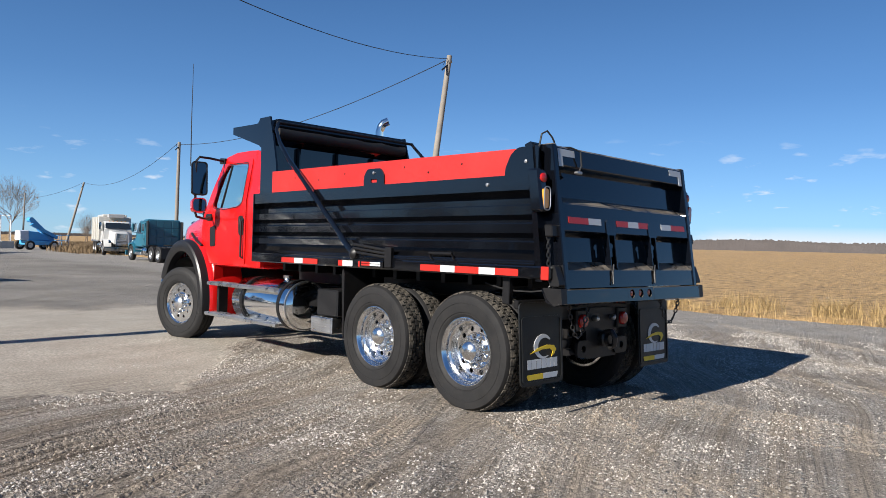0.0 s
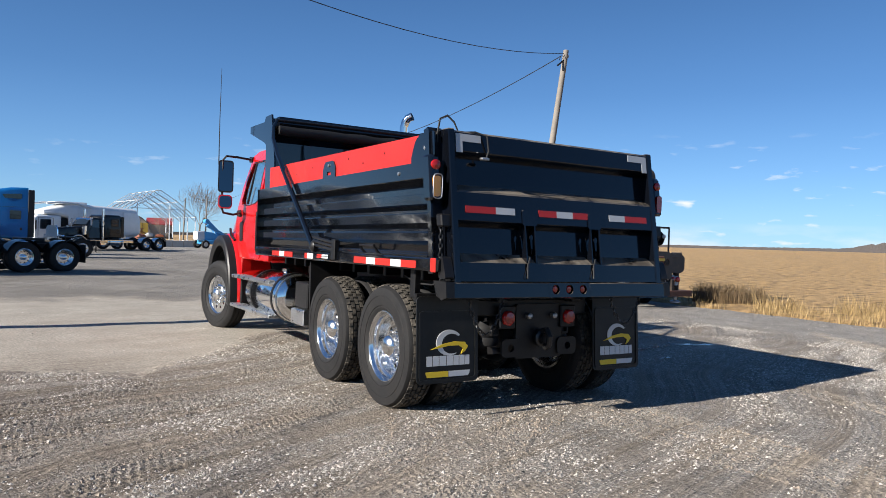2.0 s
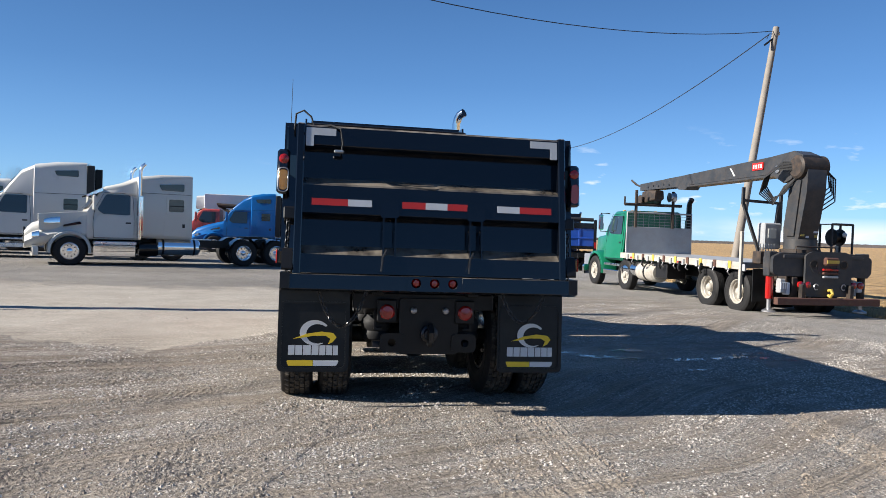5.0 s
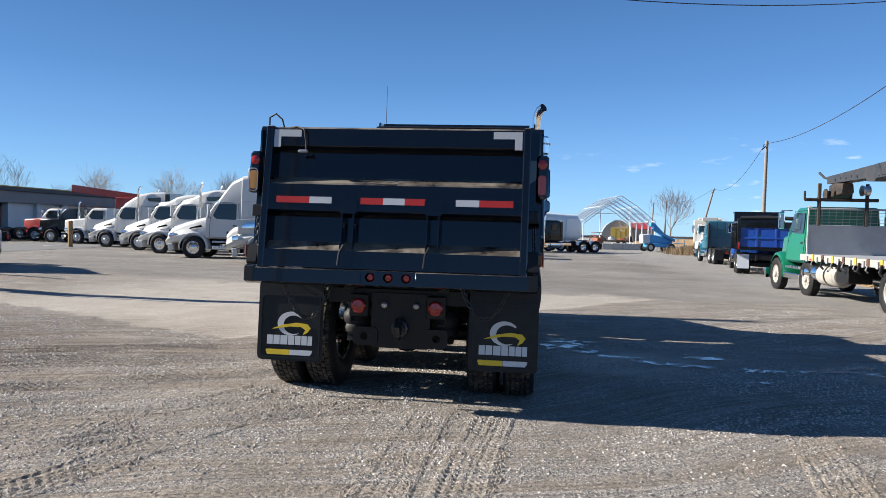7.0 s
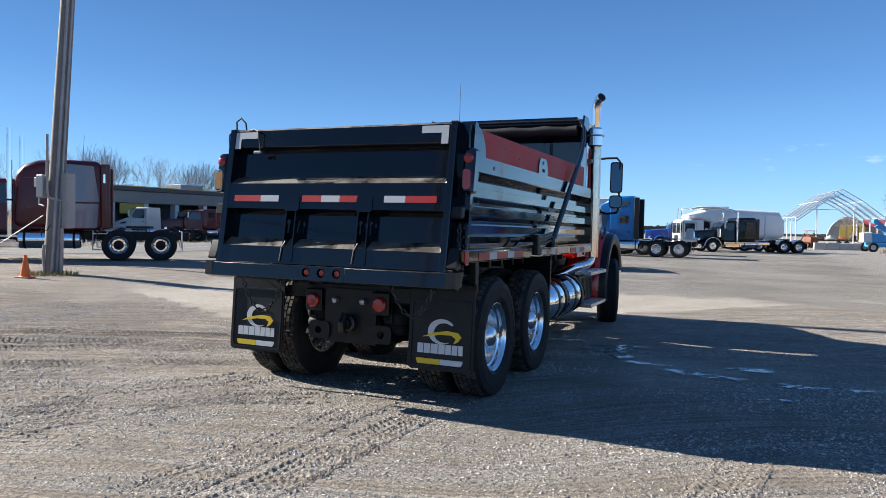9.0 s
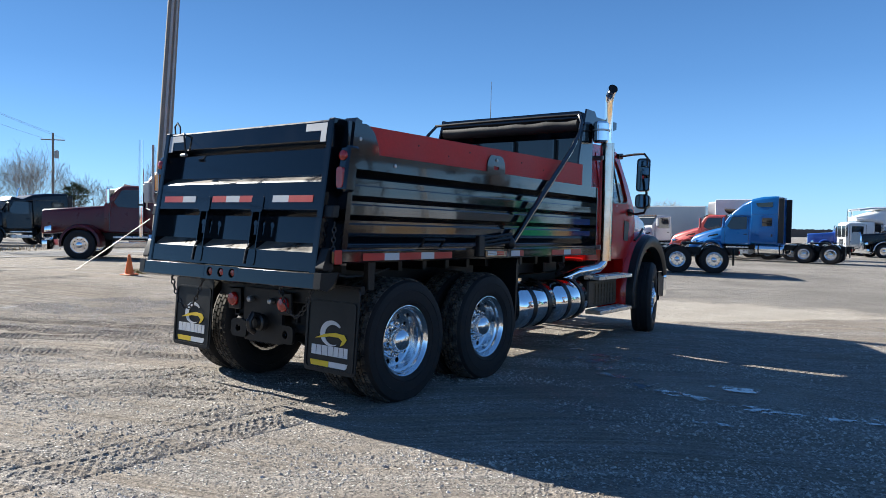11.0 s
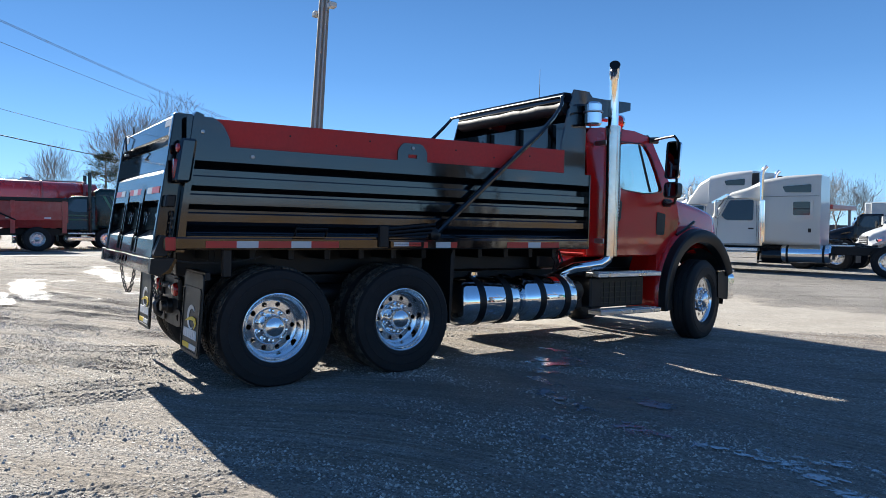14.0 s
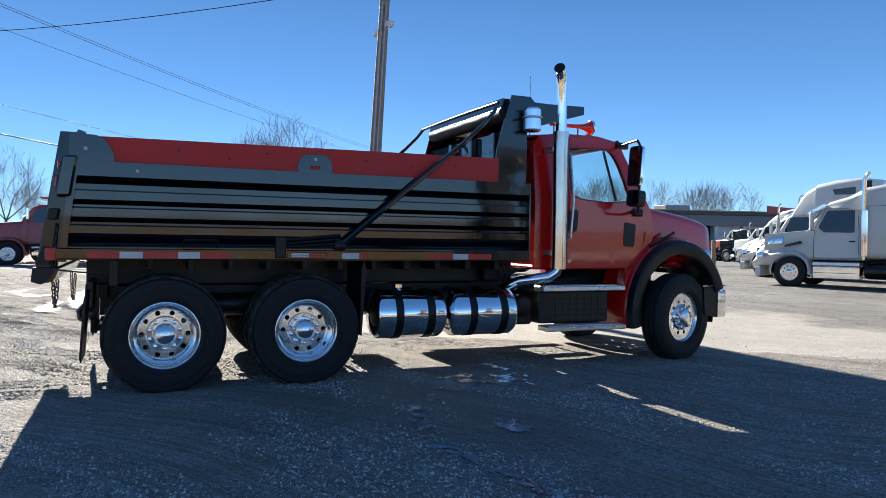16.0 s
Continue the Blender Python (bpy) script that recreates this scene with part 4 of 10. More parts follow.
def wheel(parent, x, y, z, R=0.525, w=0.275, style="drive", flat=0.5, rim=None, cheap=False, side=None, steer=0.0, hub=None):
    """Wheel: a disc with tyre and hub under it; x gives the tyre's middle, its sign the outer side."""
    side = side or (1 if x > 0 else -1)
    rim = rim or POLISHED
    lugs = style != "steer" and not cheap
    hub = hub or rim
    key = (style, R, w, rim.name, hub.name, cheap)
    if key not in WHEEL_CACHE:
        dish = HUB_DISH[style]
        rm = rim_geo(R, dish, 4 if cheap and style == "inner" else 10, 18 if cheap else 48).mesh("rim", rim)
        weld(rm)
        ty = tyre_geo(R, w, (5, 46, 0.018) if lugs else None, 20 if cheap else 64, flat).mesh("tyre", [RUBBER, TREAD] if lugs else RUBBER, 40)
        if lugs:
            for p in ty.polygons:
                if math.hypot(p.center.y, p.center.z) > R * 0.955: p.material_index = 1
        WHEEL_CACHE[key] = (rm, ty, hub_geo(R, dish, 0.16 if style == "drive" else 0.09).mesh("hub", hub), tread_geo(R, w, 5, 46, 0.018, flat).mesh("tread", TREAD, 40) if lugs else None)
    rm, ty, hb, td = WHEEL_CACHE[key]
    at = Matrix.Translation((x, y, z)) @ Matrix.Rotation(radians(steer), 4, "Z") @ (Matrix.Identity(4) if side > 0 else Matrix.Diagonal((-1, 1, 1, 1)))
    ob = part("wheel", rm, None, parent, at=at)
    part("tyre", ty, None, ob)
    if lugs:
        part("tread", td, None, ob, "dusty lugged rubber tread", kind="stuff")
    if style != "inner":
        part("hub", hb, None, ob)
        if not cheap:
            for k in range(10):
                a = 2 * math.pi * (k + 0.5) / 10
                part("wheel_nut", NUT, None, ob, at=Matrix.Translation((HUB_DISH[style], R * 0.248 * math.cos(a), R * 0.248 * math.sin(a))))
    return ob


# ---- the red dump truck ----
TRUCK = thing("dump_truck", "red tandem-axle dump truck with a glossy black steel dump body", "dump truck", at=Matrix.LocRotScale((0, 0, 0), Euler((radians(-0.45), radians(0.3), 0)), None))
AX1, AX2, AXF = 1.0, 2.31, 7.04
for ay in (AX1, AX2):
    for s in (-1, 1):
        wheel(TRUCK, s * 1.075, ay, 0.489, R=0.55, style="drive", flat=0.521)
        wheel(TRUCK, s * 0.745, ay, 0.489, R=0.55, style="inner", flat=0.521, side=s)
for s in (-1, 1):
    wheel(TRUCK, s * 1.075, AXF, 0.489, R=0.545, style="steer", w=0.30, flat=0.521, steer=14)

# chassis
g = Geo()
for s in (-1, 1):
    g.prism([(s * 0.43, 0.62), (s * 0.43, 0.90), (s * 0.36, 0.90), (s * 0.36, 0.885), (s * 0.415, 0.885), (s * 0.415, 0.635), (s * 0.36, 0.635), (s * 0.36, 0.62)], 1, 0.42, 7.6)
for y in (0.6, 1.64, 2.9, 4.4, 6.0, 7.4):
    g.box(-0.415, 0.415, y - 0.05, y + 0.05, 0.66, 0.86, 0.01)
part("chassis_frame", g, BLACK_DULL, TRUCK)
for ay in (AX1, AX2):
    g = Geo().tube([(-1.0, ay, 0.5), (-0.35, ay, 0.5), (-0.2, ay, 0.5), (0.2, ay, 0.5), (0.35, ay, 0.5), (1.0, ay, 0.5)], [0.075, 0.075, 0.16, 0.16, 0.075, 0.075], 14)
    g.lathe([(0.0001, -0.20), (0.12, -0.18), (0.20, -0.05), (0.20, 0.05), (0.12, 0.18), (0.0001, 0.22)], 1, (0, ay, 0.5), 20)
    part("axle", g, BLACK_DULL, TRUCK)
g = Geo().box(-0.85, 0.85, AXF - 0.06, AXF + 0.06, 0.42, 0.52, 0.02)
part("front_axle", g, BLACK_DULL, TRUCK)
for s in (-1, 1):
    for ay in (AX1, AX2):
        g = Geo().lathe([(0.09, 0.0), (0.10, 0.01), (0.125, 0.03), (0.13, 0.07), (0.115, 0.10), (0.128, 0.13), (0.13, 0.17), (0.12, 0.20), (0.10, 0.22), (0.09, 0.24)], 2, (s * 0.40, ay - 0.42, 0.50), 20)
        part("air_spring", g, RUBBER, TRUCK)
        g = Geo().prism([(ay - 0.62, 0.47), (ay - 0.60, 0.52), (ay + 0.5, 0.62), (ay + 0.52, 0.56), (ay, 0.38)], 0, s * 0.36, s * 0.44)
        part("suspension_arm", g, BLACK_DULL, TRUCK)
part("drive_shaft", Geo().tube([(0, AX2, 0.55), (0, 4.2, 0.62), (0, 5.8, 0.72)], 0.05, 12), BLACK_DULL, TRUCK)
part("gearbox", Geo().loft([(5.2, 0.14, 0.14, 0.55, 0.86, 0.08), (5.8, 0.24, 0.24, 0.48, 0.98, 0.1), (6.3, 0.30, 0.30, 0.45, 1.1, 0.1), (7.3, 0.28, 0.28, 0.5, 1.2, 0.1)]), BLACK_DULL, TRUCK)

# rear hitch plate with lamps
g = Geo()
g.holed(round_poly([(-0.22, 0.42), (0.30, 0.42), (0.30, 0.90), (-0.22, 0.90)], 0.03), [(0.04 + 0.055 * math.cos(2 * math.pi * k / 12), 0.60 + 0.055 * math.sin(2 * math.pi * k / 12)) for k in range(12)], 1, 0.36, 0.39)
hp = part("hitch_plate", g, BLACK_DULL, TRUCK)
g = Geo().lathe([(0.05, -0.10), (0.055, -0.06), (0.075, -0.05), (0.075, 0.0)], 1, (0.04, 0.36, 0.60), 14)
g.tube([(0.04, 0.27, 0.52), (0.04, 0.22, 0.55), (0.04, 0.21, 0.62), (0.04, 0.25, 0.68), (0.04, 0.32, 0.66)], 0.028, 10)
part("pintle_hook", g, CHAIN, hp)
for s in (-1, 1):
    g = Geo().holed(round_poly([(0.04 + s * 0.20, 0.44), (0.04 + s * 0.42, 0.44), (0.04 + s * 0.42, 0.60), (0.04 + s * 0.20, 0.60)], 0.05), [(0.04 + s * 0.32 + 0.035 * math.cos(2 * math.pi * k / 10), 0.52 + 0.035 * math.sin(2 * math.pi * k / 10)) for k in range(10)], 1, 0.34, 0.37)
    part("tow_lug", g, BLACK_DULL, hp)
    g = Geo().lathe([(0.026, 0), (0.03, -0.02), (0.026, -0.05), (0.012, -0.06)], 1, (0.04 + s * 0.14, 0.36, 0.80), 10)
    part("air_coupling", g, STEEL, hp)
    g = Geo().box(s * 0.34 + 0.01 - 0.085, s * 0.34 + 0.01 + 0.085, 0.33, 0.37, 0.69, 0.89, 0.01)
    lb = part("lamp_bracket", g, BLACK_DULL, hp)
    g = Geo().lathe([(0.066, 0.0), (0.064, -0.02), (0.05, -0.034), (0.0001, -0.04)], 1, (s * 0.34 + 0.01, 0.33, 0.785), 24)
    part("tail_lamp", g, LAMP_R, lb, "round red tail lamp")
part("rear_crossmember", Geo().box(-0.62, 0.62, 0.40, 0.50, 0.80, 0.94, 0.01), BLACK_DULL, TRUCK)

# mud flaps
for s in (-1, 1):
    g = Geo()
    pl = round_poly([(s * 0.645, 0.275), (s * 1.235, 0.275), (s * 1.235, 0.98), (s * 0.645, 0.98)], 0.05)
    g.prism(pl, 1, 0.34, 0.352)
    g.map(lambda p: Vector((p.x, p.y - 0.06 * (0.98 - p.z), p.z)))
    mf = part("mud_flap", g, FLAP, TRUCK)
    g = Geo()
    g.holed(round_poly([(s * 0.665, 0.295), (s * 1.215, 0.295), (s * 1.215, 0.86), (s * 0.665, 0.86)], 0.04), round_poly([(s * 0.68, 0.31), (s * 1.20, 0.31), (s * 1.20, 0.845), (s * 0.68, 0.845)], 0.04), 1, 0.331, 0.339)
    g.map(lambda p: Vector((p.x, p.y - 0.06 * (0.98 - p.z), p.z)))
    part("raised_border", g, FLAP, mf)
    part("flap_hanger", Geo().box(s * 0.62, s * 1.235, 0.352, 0.40, 0.93, 1.0, 0.006), BLACK_DULL, TRUCK)

    def flap_print(pts, mat, off=0.0, label=""):
        q = Geo().prism(pts, 1, 0.334 - off, 0.338 - off)
        q.map(lambda p: Vector((p.x, p.y - 0.06 * (0.98 - p.z), p.z)))
        return part("printed_mark", q, mat, mf, label)
    cx = s * 0.94
    flap_print([(cx - 0.20, 0.325), (cx, 0.325), (cx, 0.37), (cx - 0.21, 0.37), (cx - 0.215, 0.36)], YELLOW_DECAL)
    flap_print([(cx + 0.003, 0.325), (cx + 0.19, 0.325), (cx + 0.205, 0.345), (cx + 0.21, 0.37), (cx + 0.003, 0.37)], WHITE_DECAL)
    # plain bars stand in for the maker's lettering
    for k, wd in enumerate((0.052, 0.056, 0.064, 0.056, 0.05, 0.05, 0.04)):
        x0 = cx - 0.205 + sum((0.052, 0.056, 0.064, 0.056, 0.05, 0.05, 0.04)[:k]) + k * 0.007
        flap_print([(x0, 0.415), (x0 + wd, 0.415), (x0 + wd, 0.495), (x0, 0.495)], WHITE_DECAL)
    # swoosh shapes
    outer = [(cx + 0.01 + 0.125 * math.cos(radians(a)), 0.60 + 0.105 * math.sin(radians(a))) for a in range(35, 306, 15)]
    inner = [(cx + 0.005 + (0.115 - 0.05 * math.sin(radians((a - 35) / 270 * 180))) * math.cos(radians(a)), 0.595 + (0.098 - 0.04 * math.sin(radians((a - 35) / 270 * 180))) * math.sin(radians(a))) for a in range(305, 34, -15)]
    flap_print(outer + inner, WHITE_DECAL)
    flap_print([(cx - 0.17, 0.548), (cx - 0.06, 0.59), (cx + 0.06, 0.61), (cx + 0.16, 0.60), (cx + 0.19, 0.565), (cx + 0.16, 0.525), (cx + 0.12, 0.505), (cx + 0.14, 0.55), (cx + 0.10, 0.575), (cx, 0.575), (cx - 0.08, 0.56)], YELLOW_DECAL, 0.003)

# dump body: the corrugated sides, floor and front wall
Y0, Y1 = 0.20, 4.80
SIDE = [(1.22, 2.06), (1.22, 1.93), (1.12, 1.865), (1.12, 1.815), (1.185, 1.80), (1.185, 1.725), (1.125, 1.68), (1.125, 1.66), (1.185, 1.645), (1.185, 1.57), (1.125, 1.525), (1.125, 1.505), (1.185, 1.49), (1.185, 1.425), (1.13, 1.395), (1.235, 1.305), (1.235, 1.19)]
INN = [(1.06, 1.19), (1.06, 1.36), (1.06, 2.06)]
BODY = part("dump_body", Geo().box(-1.05, 1.05, Y0, Y1, 1.19, 1.24, 0.01), BLACK, TRUCK, "glossy black steel dump body")
for s in (-1, 1):
    g = Geo().prism([(s * x, z) for x, z in SIDE + INN], 1, Y0, Y1)
    part("side_wall", g, BLACK, BODY, smooth=20)
    part("end_plate", Geo().box(s * 1.05, s * 1.232, 4.80, 4.815, 1.19, 2.06, 0.004), BLACK, BODY)
    g = Geo().box(s * 1.10, s * 1.245, Y0 - 0.18, Y1, 1.19, 1.295, 0.012)
    part("side_rail", g, BLACK, BODY)
    # red wooden sideboard
    g = Geo().prism([(0.42, 2.06), (4.42, 2.06), (4.42, 2.325), (0.30, 2.285)], 0, s * 1.150, s * 1.192)
    part("sideboard", g, REDWOOD, BODY, "red painted wooden board", smooth=20)
    g = Geo().holed(round_poly([(2.20, 2.03), (2.54, 2.03), (2.54, 2.16), (2.48, 2.235), (2.26, 2.235), (2.20, 2.16)], 0.03), [(2.32, 2.09), (2.42, 2.09), (2.42, 2.125), (2.32, 2.125)], 0, s * 1.194, s * 1.206)
    part("board_bracket", g, BLACK, BODY)
    g = Geo().prism(round_poly([(0.20, 2.03), (0.56, 2.03), (0.56, 2.12), (0.50, 2.24), (0.42, 2.295), (0.20, 2.295)], 0.03), 0, s * 1.194, s * 1.208)
    part("corner_plate", g, BLACK, BODY)
    # bolts along the boards
    for y, z in ((0.33, 2.17), (2.37, 2.19), (0.75, 1.99)):
        part("bolt", Geo().lathe([(0.018, 0.0), (0.016, s * 0.008), (0.0001, s * 0.011)], 0, (s * (1.208 if z > 2.05 else 1.22), y, z), 10), STEEL, BODY)
    for y, z in ((1.1, 2.20), (1.55, 2.15), (1.9, 2.22), (2.9, 2.21), (3.4, 2.17), (3.9, 2.22)):
        part("screw", Geo().lathe([(0.010, 0.0), (0.008, s * 0.003), (0.0001, s * 0.004)], 0, (s * 1.192, y, z), 8), BLACK_DULL, BODY)
    # rear corner post, leaning like the tailgate
    lean = 0.15
    g = Geo().prism([(0.03, 1.17), (0.10, 1.17), (0.12, 1.45), (0.20, 2.10), (0.25, 2.31), (0.19, 2.33), (0.17, 2.30)], 0, s * 1.10, s * 1.225)
    part("corner_post", g, BLACK, BODY)
    # stake pocket lamp box
    g = Geo().box(s * 1.175, s * 1.275, 0.03, 0.16, 1.74, 2.10, 0.02)
    g.map(lambda p: Vector((p.x, p.y + lean * (p.z - 1.9) * 1.0, p.z)))
    lamp = part("lamp_box", g, BLACK, BODY)
    g = Geo().lathe([(0.041, 0.0), (0.039, -0.016), (0.026, -0.024), (0.0001, -0.026)], 1, (s * 1.222, 0.052, 2.02), 20)
    part("round_lamp", g, LAMP_R, lamp, "round red marker lamp")
    g = Geo().prism(round_poly([(s * 1.19, 1.77), (s * 1.255, 1.77), (s * 1.255, 1.93), (s * 1.19, 1.93)], 0.028), 1, 0.006, 0.06)
    part("oval_lamp", g, LAMP_A if s < 0 else LAMP_R, lamp, "oval amber lamp" if s < 0 else "oval red lamp")
    if s < 0:
        ring_ = round_poly([(-1.262, 1.755), (-1.183, 1.755), (-1.183, 1.945), (-1.262, 1.945)], 0.038)
        g = Geo().tube([(x, 0.0, z) for x, z in ring_ + ring_[:1]], 0.0045, 6, cap=False)
        part("lamp_guard", g, STEEL, lamp)
    # tape on the rail
    f0 = 3.30 if s < 0 else 3.56
    for y0, y1, mt in ((0.35, 0.61, TAPE_R), (0.61, 0.80, TAPE_W), (0.80, 1.10, TAPE_R), (1.10, 1.29, TAPE_W), (1.29, 1.565, TAPE_R), (2.26, 2.36, TAPE_W), (2.36, 2.54, TAPE_R), (2.64, 2.82, TAPE_W), (2.82, 2.90, TAPE_R), (f0, f0 + 0.30, TAPE_R), (f0 + 0.30, f0 + 0.48, TAPE_W), (f0 + 0.48, f0 + 0.76, TAPE_R)):
        part("reflective_strip", Geo().box(s * 1.2455, s * 1.249, y0, y1, 1.205, 1.265), mt, BODY)
    part("corner_marker", Geo().box(s * 1.245, s * 1.256, 0.03, 0.11, 1.185, 1.295, 0.008), TAPE_R, BODY)
    # tarp arm with its spring box
    pts = [(s * 1.262, 2.62, 1.34), (s * 1.262, 3.0, 1.66), (s * 1.262, 3.5, 2.08), (s * 1.255, 3.95, 2.44), (s * 1.235, 4.2, 2.67), (s * 1.19, 4.36, 2.84), (s * 1.12, 4.43, 2.95)]
    part("tarp_arm", Geo().tube(pts, [0.03, 0.03, 0.03, 0.027, 0.024, 0.022, 0.02], 8), BLACK, BODY)
    part("arm_pivot", Geo().lathe([(0.06, 0.0), (0.06, s * 0.05), (0.035, s * 0.07), (0.0001, s * 0.075)], 0, (s * 1.22, 2.62, 1.34), 16), BLACK_DULL, BODY)
    sb = part("spring_box", Geo().box(s * 1.225, s * 1.28, 1.98, 2.08, 1.21, 1.42, 0.01), BLACK_DULL, BODY)
    for k in range(3):
        part("arm_spring", Geo().tube([(s * 1.255, 2.05, 1.315 + 0.035 * k), (s * 1.255, 2.62, 1.36 + 0.04 * k)], 0.016, 8), BLACK_DULL, sb)
    for y0, y1, mt in ((2.13, 2.30, TAPE_W), (2.30, 2.44, TAPE_R)):
        part("reflective_strip", Geo().box(s * 1.2805, s * 1.284, y0, y1, 1.222, 1.24), mt, BODY)
        part("reflective_strip", Geo().box(s * 1.2805, s * 1.284, y0, y1, 1.246, 1.262), mt, BODY)
    part("spring_cover", Geo().box(s * 1.246, s * 1.28, 2.10, 2.48, 1.205, 1.275, 0.006), BLACK, BODY)
    # grab handle on the sill
    part("grab_handle", Geo().tube([(s * 1.21, 1.15, 1.325), (s * 1.24, 1.15, 1.375), (s * 1.24, 1.45, 1.375), (s * 1.21, 1.45, 1.325)], 0.012, 8), BLACK_DULL, BODY)
    # cab-shield side plate
    g = Geo().prism([(4.40, 2.06), (4.42, 2.42), (4.52, 2.80), (4.60, 3.05), (4.84, 3.05), (4.90, 2.985), (5.56, 3.00), (5.56, 2.905), (4.86, 2.70), (4.80, 2.66), (4.80, 1.95), (4.40, 1.95)], 0, s * 1.12, s * 1.145)
    part("shield_side", g, BLACK, BODY, smooth=20)
part("front_wall", Geo().box(-1.12, 1.12, 4.70, 4.78, 1.19, 2.72, 0.01), BLACK, BODY)
g = Geo().prism([(4.55, 2.90), (4.60, 3.0), (4.84, 3.0), (5.54, 2.985), (5.54, 2.965), (4.86, 2.96), (4.74, 2.70), (4.70, 2.70)], 0, -1.12, 1.12)
part("cab_shield", g, BLACK, BODY, smooth=20)
for x in (-0.62, 0.0, 0.62):
    part("wall_stiffener", Geo().box(x - 0.05, x + 0.05, 4.62, 4.70, 1.24, 2.70, 0.012), BLACK, BODY)
# tarp roll, housing and hoop
g = Geo()
ring = []
for k in range(15):
    x = -1.06 + 2.12 * k / 14
    ring.append((x, 4.57 + 0.004 * math.sin(k * 2.1), 2.85 + 0.004 * math.cos(k * 1.7)))
g.tube(ring, [0.085 + 0.003 * math.sin(k * 1.9) for k in range(15)], 14)
part("tarp_roll", g, TARP, BODY, "rolled black mesh tarp", smooth=60)
part("tarp_housing", Geo().prism([(4.50, 2.90), (4.52, 3.02), (4.72, 3.02), (4.72, 2.90)], 0, -1.06, 1.06), BLACK, BODY)
part("tarp_bow", Geo().tube([(-1.14, 4.43, 2.95), (-0.6, 4.425, 2.955), (0, 4.42, 2.955), (0.6, 4.425, 2.955), (1.14, 4.43, 2.95)], 0.02, 8), BLACK_DULL, BODY)
# cross beams and long sills below the floor
for k in range(12):
    y = 0.5 + k * 0.37
    part("cross_beam", Geo().box(-0.9, 0.9, y - 0.03, y + 0.03, 1.08, 1.188, 0.006), BLACK_DULL, BODY)
for s in (-1, 1):
    part("long_sill", Geo().box(s * 0.36, s * 0.46, 0.3, 4.7, 0.92, 1.186, 0.01), BLACK_DULL, BODY)
part("hoist", Geo().tube([(0, 3.3, 0.95), (0, 4.55, 1.1)], 0.09, 14), BLACK_DULL, TRUCK)

# tailgate
LEAN = 0.15


def tg(p):
    return Vector((p.x, p.y + LEAN * (p.z - 1.67), p.z))


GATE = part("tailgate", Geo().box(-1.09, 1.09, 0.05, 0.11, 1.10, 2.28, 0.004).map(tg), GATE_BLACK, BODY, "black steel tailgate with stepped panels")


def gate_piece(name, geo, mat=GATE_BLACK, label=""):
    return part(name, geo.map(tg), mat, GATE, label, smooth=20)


# sections across the gate: top box, middle band, lower box, all proud of the sheet
gate_piece("top_beam", Geo().prism([(-0.035, 2.12), (-0.045, 2.13), (-0.045, 2.275), (-0.03, 2.29), (0.06, 2.29), (0.06, 2.07)], 0, -1.06, 1.06))
gate_piece("middle_beam", Geo().prism([(-0.035, 1.57), (-0.045, 1.58), (-0.045, 1.80), (-0.035, 1.815), (0.06, 1.87), (0.06, 1.52)], 0, -1.06, 1.06))
gate_piece("lower_beam", Geo().prism([(-0.045, 1.105), (-0.045, 1.25), (-0.03, 1.265), (0.06, 1.325), (0.06, 1.105)], 0, -1.06, 1.06))
for s in (-1, 1):
    gate_piece("side_frame", Geo().box(s * 1.055, s * 1.115, -0.055, 0.10, 1.085, 2.30, 0.008))
    gate_piece("silver_marker", Geo().prism([(s * 1.045, 2.265), (s * 0.81, 2.265), (s * 0.81, 2.205), (s * 0.985, 2.205), (s * 0.985, 2.115), (s * 1.045, 2.115)], 1, -0.0485, -0.0455), SILVER)
    gate_piece("hinge_lug", Geo().box(s * 1.09, s * 1.20, -0.03, 0.05, 1.52, 1.62, 0.01), BLACK_DULL)
    gate_piece("latch", Geo().prism(round_poly([(-0.06, 1.12), (0.05, 1.12), (0.06, 1.26), (-0.02, 1.30)], 0.03), 0, s * 1.12, s * 1.20), BLACK_DULL)
for x in (-0.365, 0.345):
    for q in (-0.048, 0.048):
        key = [(0.0 + 0.026 * math.cos(radians(t)), 1.465 + 0.026 * math.sin(radians(t))) for t in range(-60, 241, 30)] + [(-0.010, 1.37), (0.010, 1.37)]
        gate_piece("chain_divider", Geo().holed([(-0.05, 1.255), (0.055, 1.30), (0.055, 1.58), (-0.05, 1.58)], key, 0, x + q - 0.006, x + q + 0.006))
    gate_piece("divider_plate", Geo().prism(round_poly([(x - 0.075, 1.56), (x + 0.075, 1.56), (x + 0.075, 1.69), (x - 0.075, 1.69)], 0.025), 1, -0.052, -0.0465))
    gate_piece("chute_plate", Geo().prism(round_poly([(x - 0.10, 1.12), (x + 0.06, 1.12), (x + 0.06, 1.255), (x - 0.04, 1.255)], 0.03), 1, -0.052, -0.0465))
    gate_piece("short_chain", Geo().tube([(x - 0.02, -0.055, 1.30), (x - 0.05, -0.06, 1.24), (x - 0.06, -0.058, 1.13)], 0.008, 6), CHAIN)
for x0, x1, mt in ((-0.985, -0.70, TAPE_R), (-0.70, -0.51, TAPE_W), (-0.265, -0.075, TAPE_R), (-0.075, 0.105, TAPE_W), (0.105, 0.275, TAPE_R), (0.525, 0.715, TAPE_W), (0.715, 0.99, TAPE_R)):
    gate_piece("reflective_strip", Geo().box(x0, x1, -0.0495, -0.0465, 1.64, 1.695), mt)
gate_piece("loose_cable", Geo().tube([(-0.36, 0.02, 1.845), (-0.2, -0.03, 1.815), (0.0, -0.045, 1.805), (0.1, 0.0, 1.83)], 0.006, 6), CABLE)
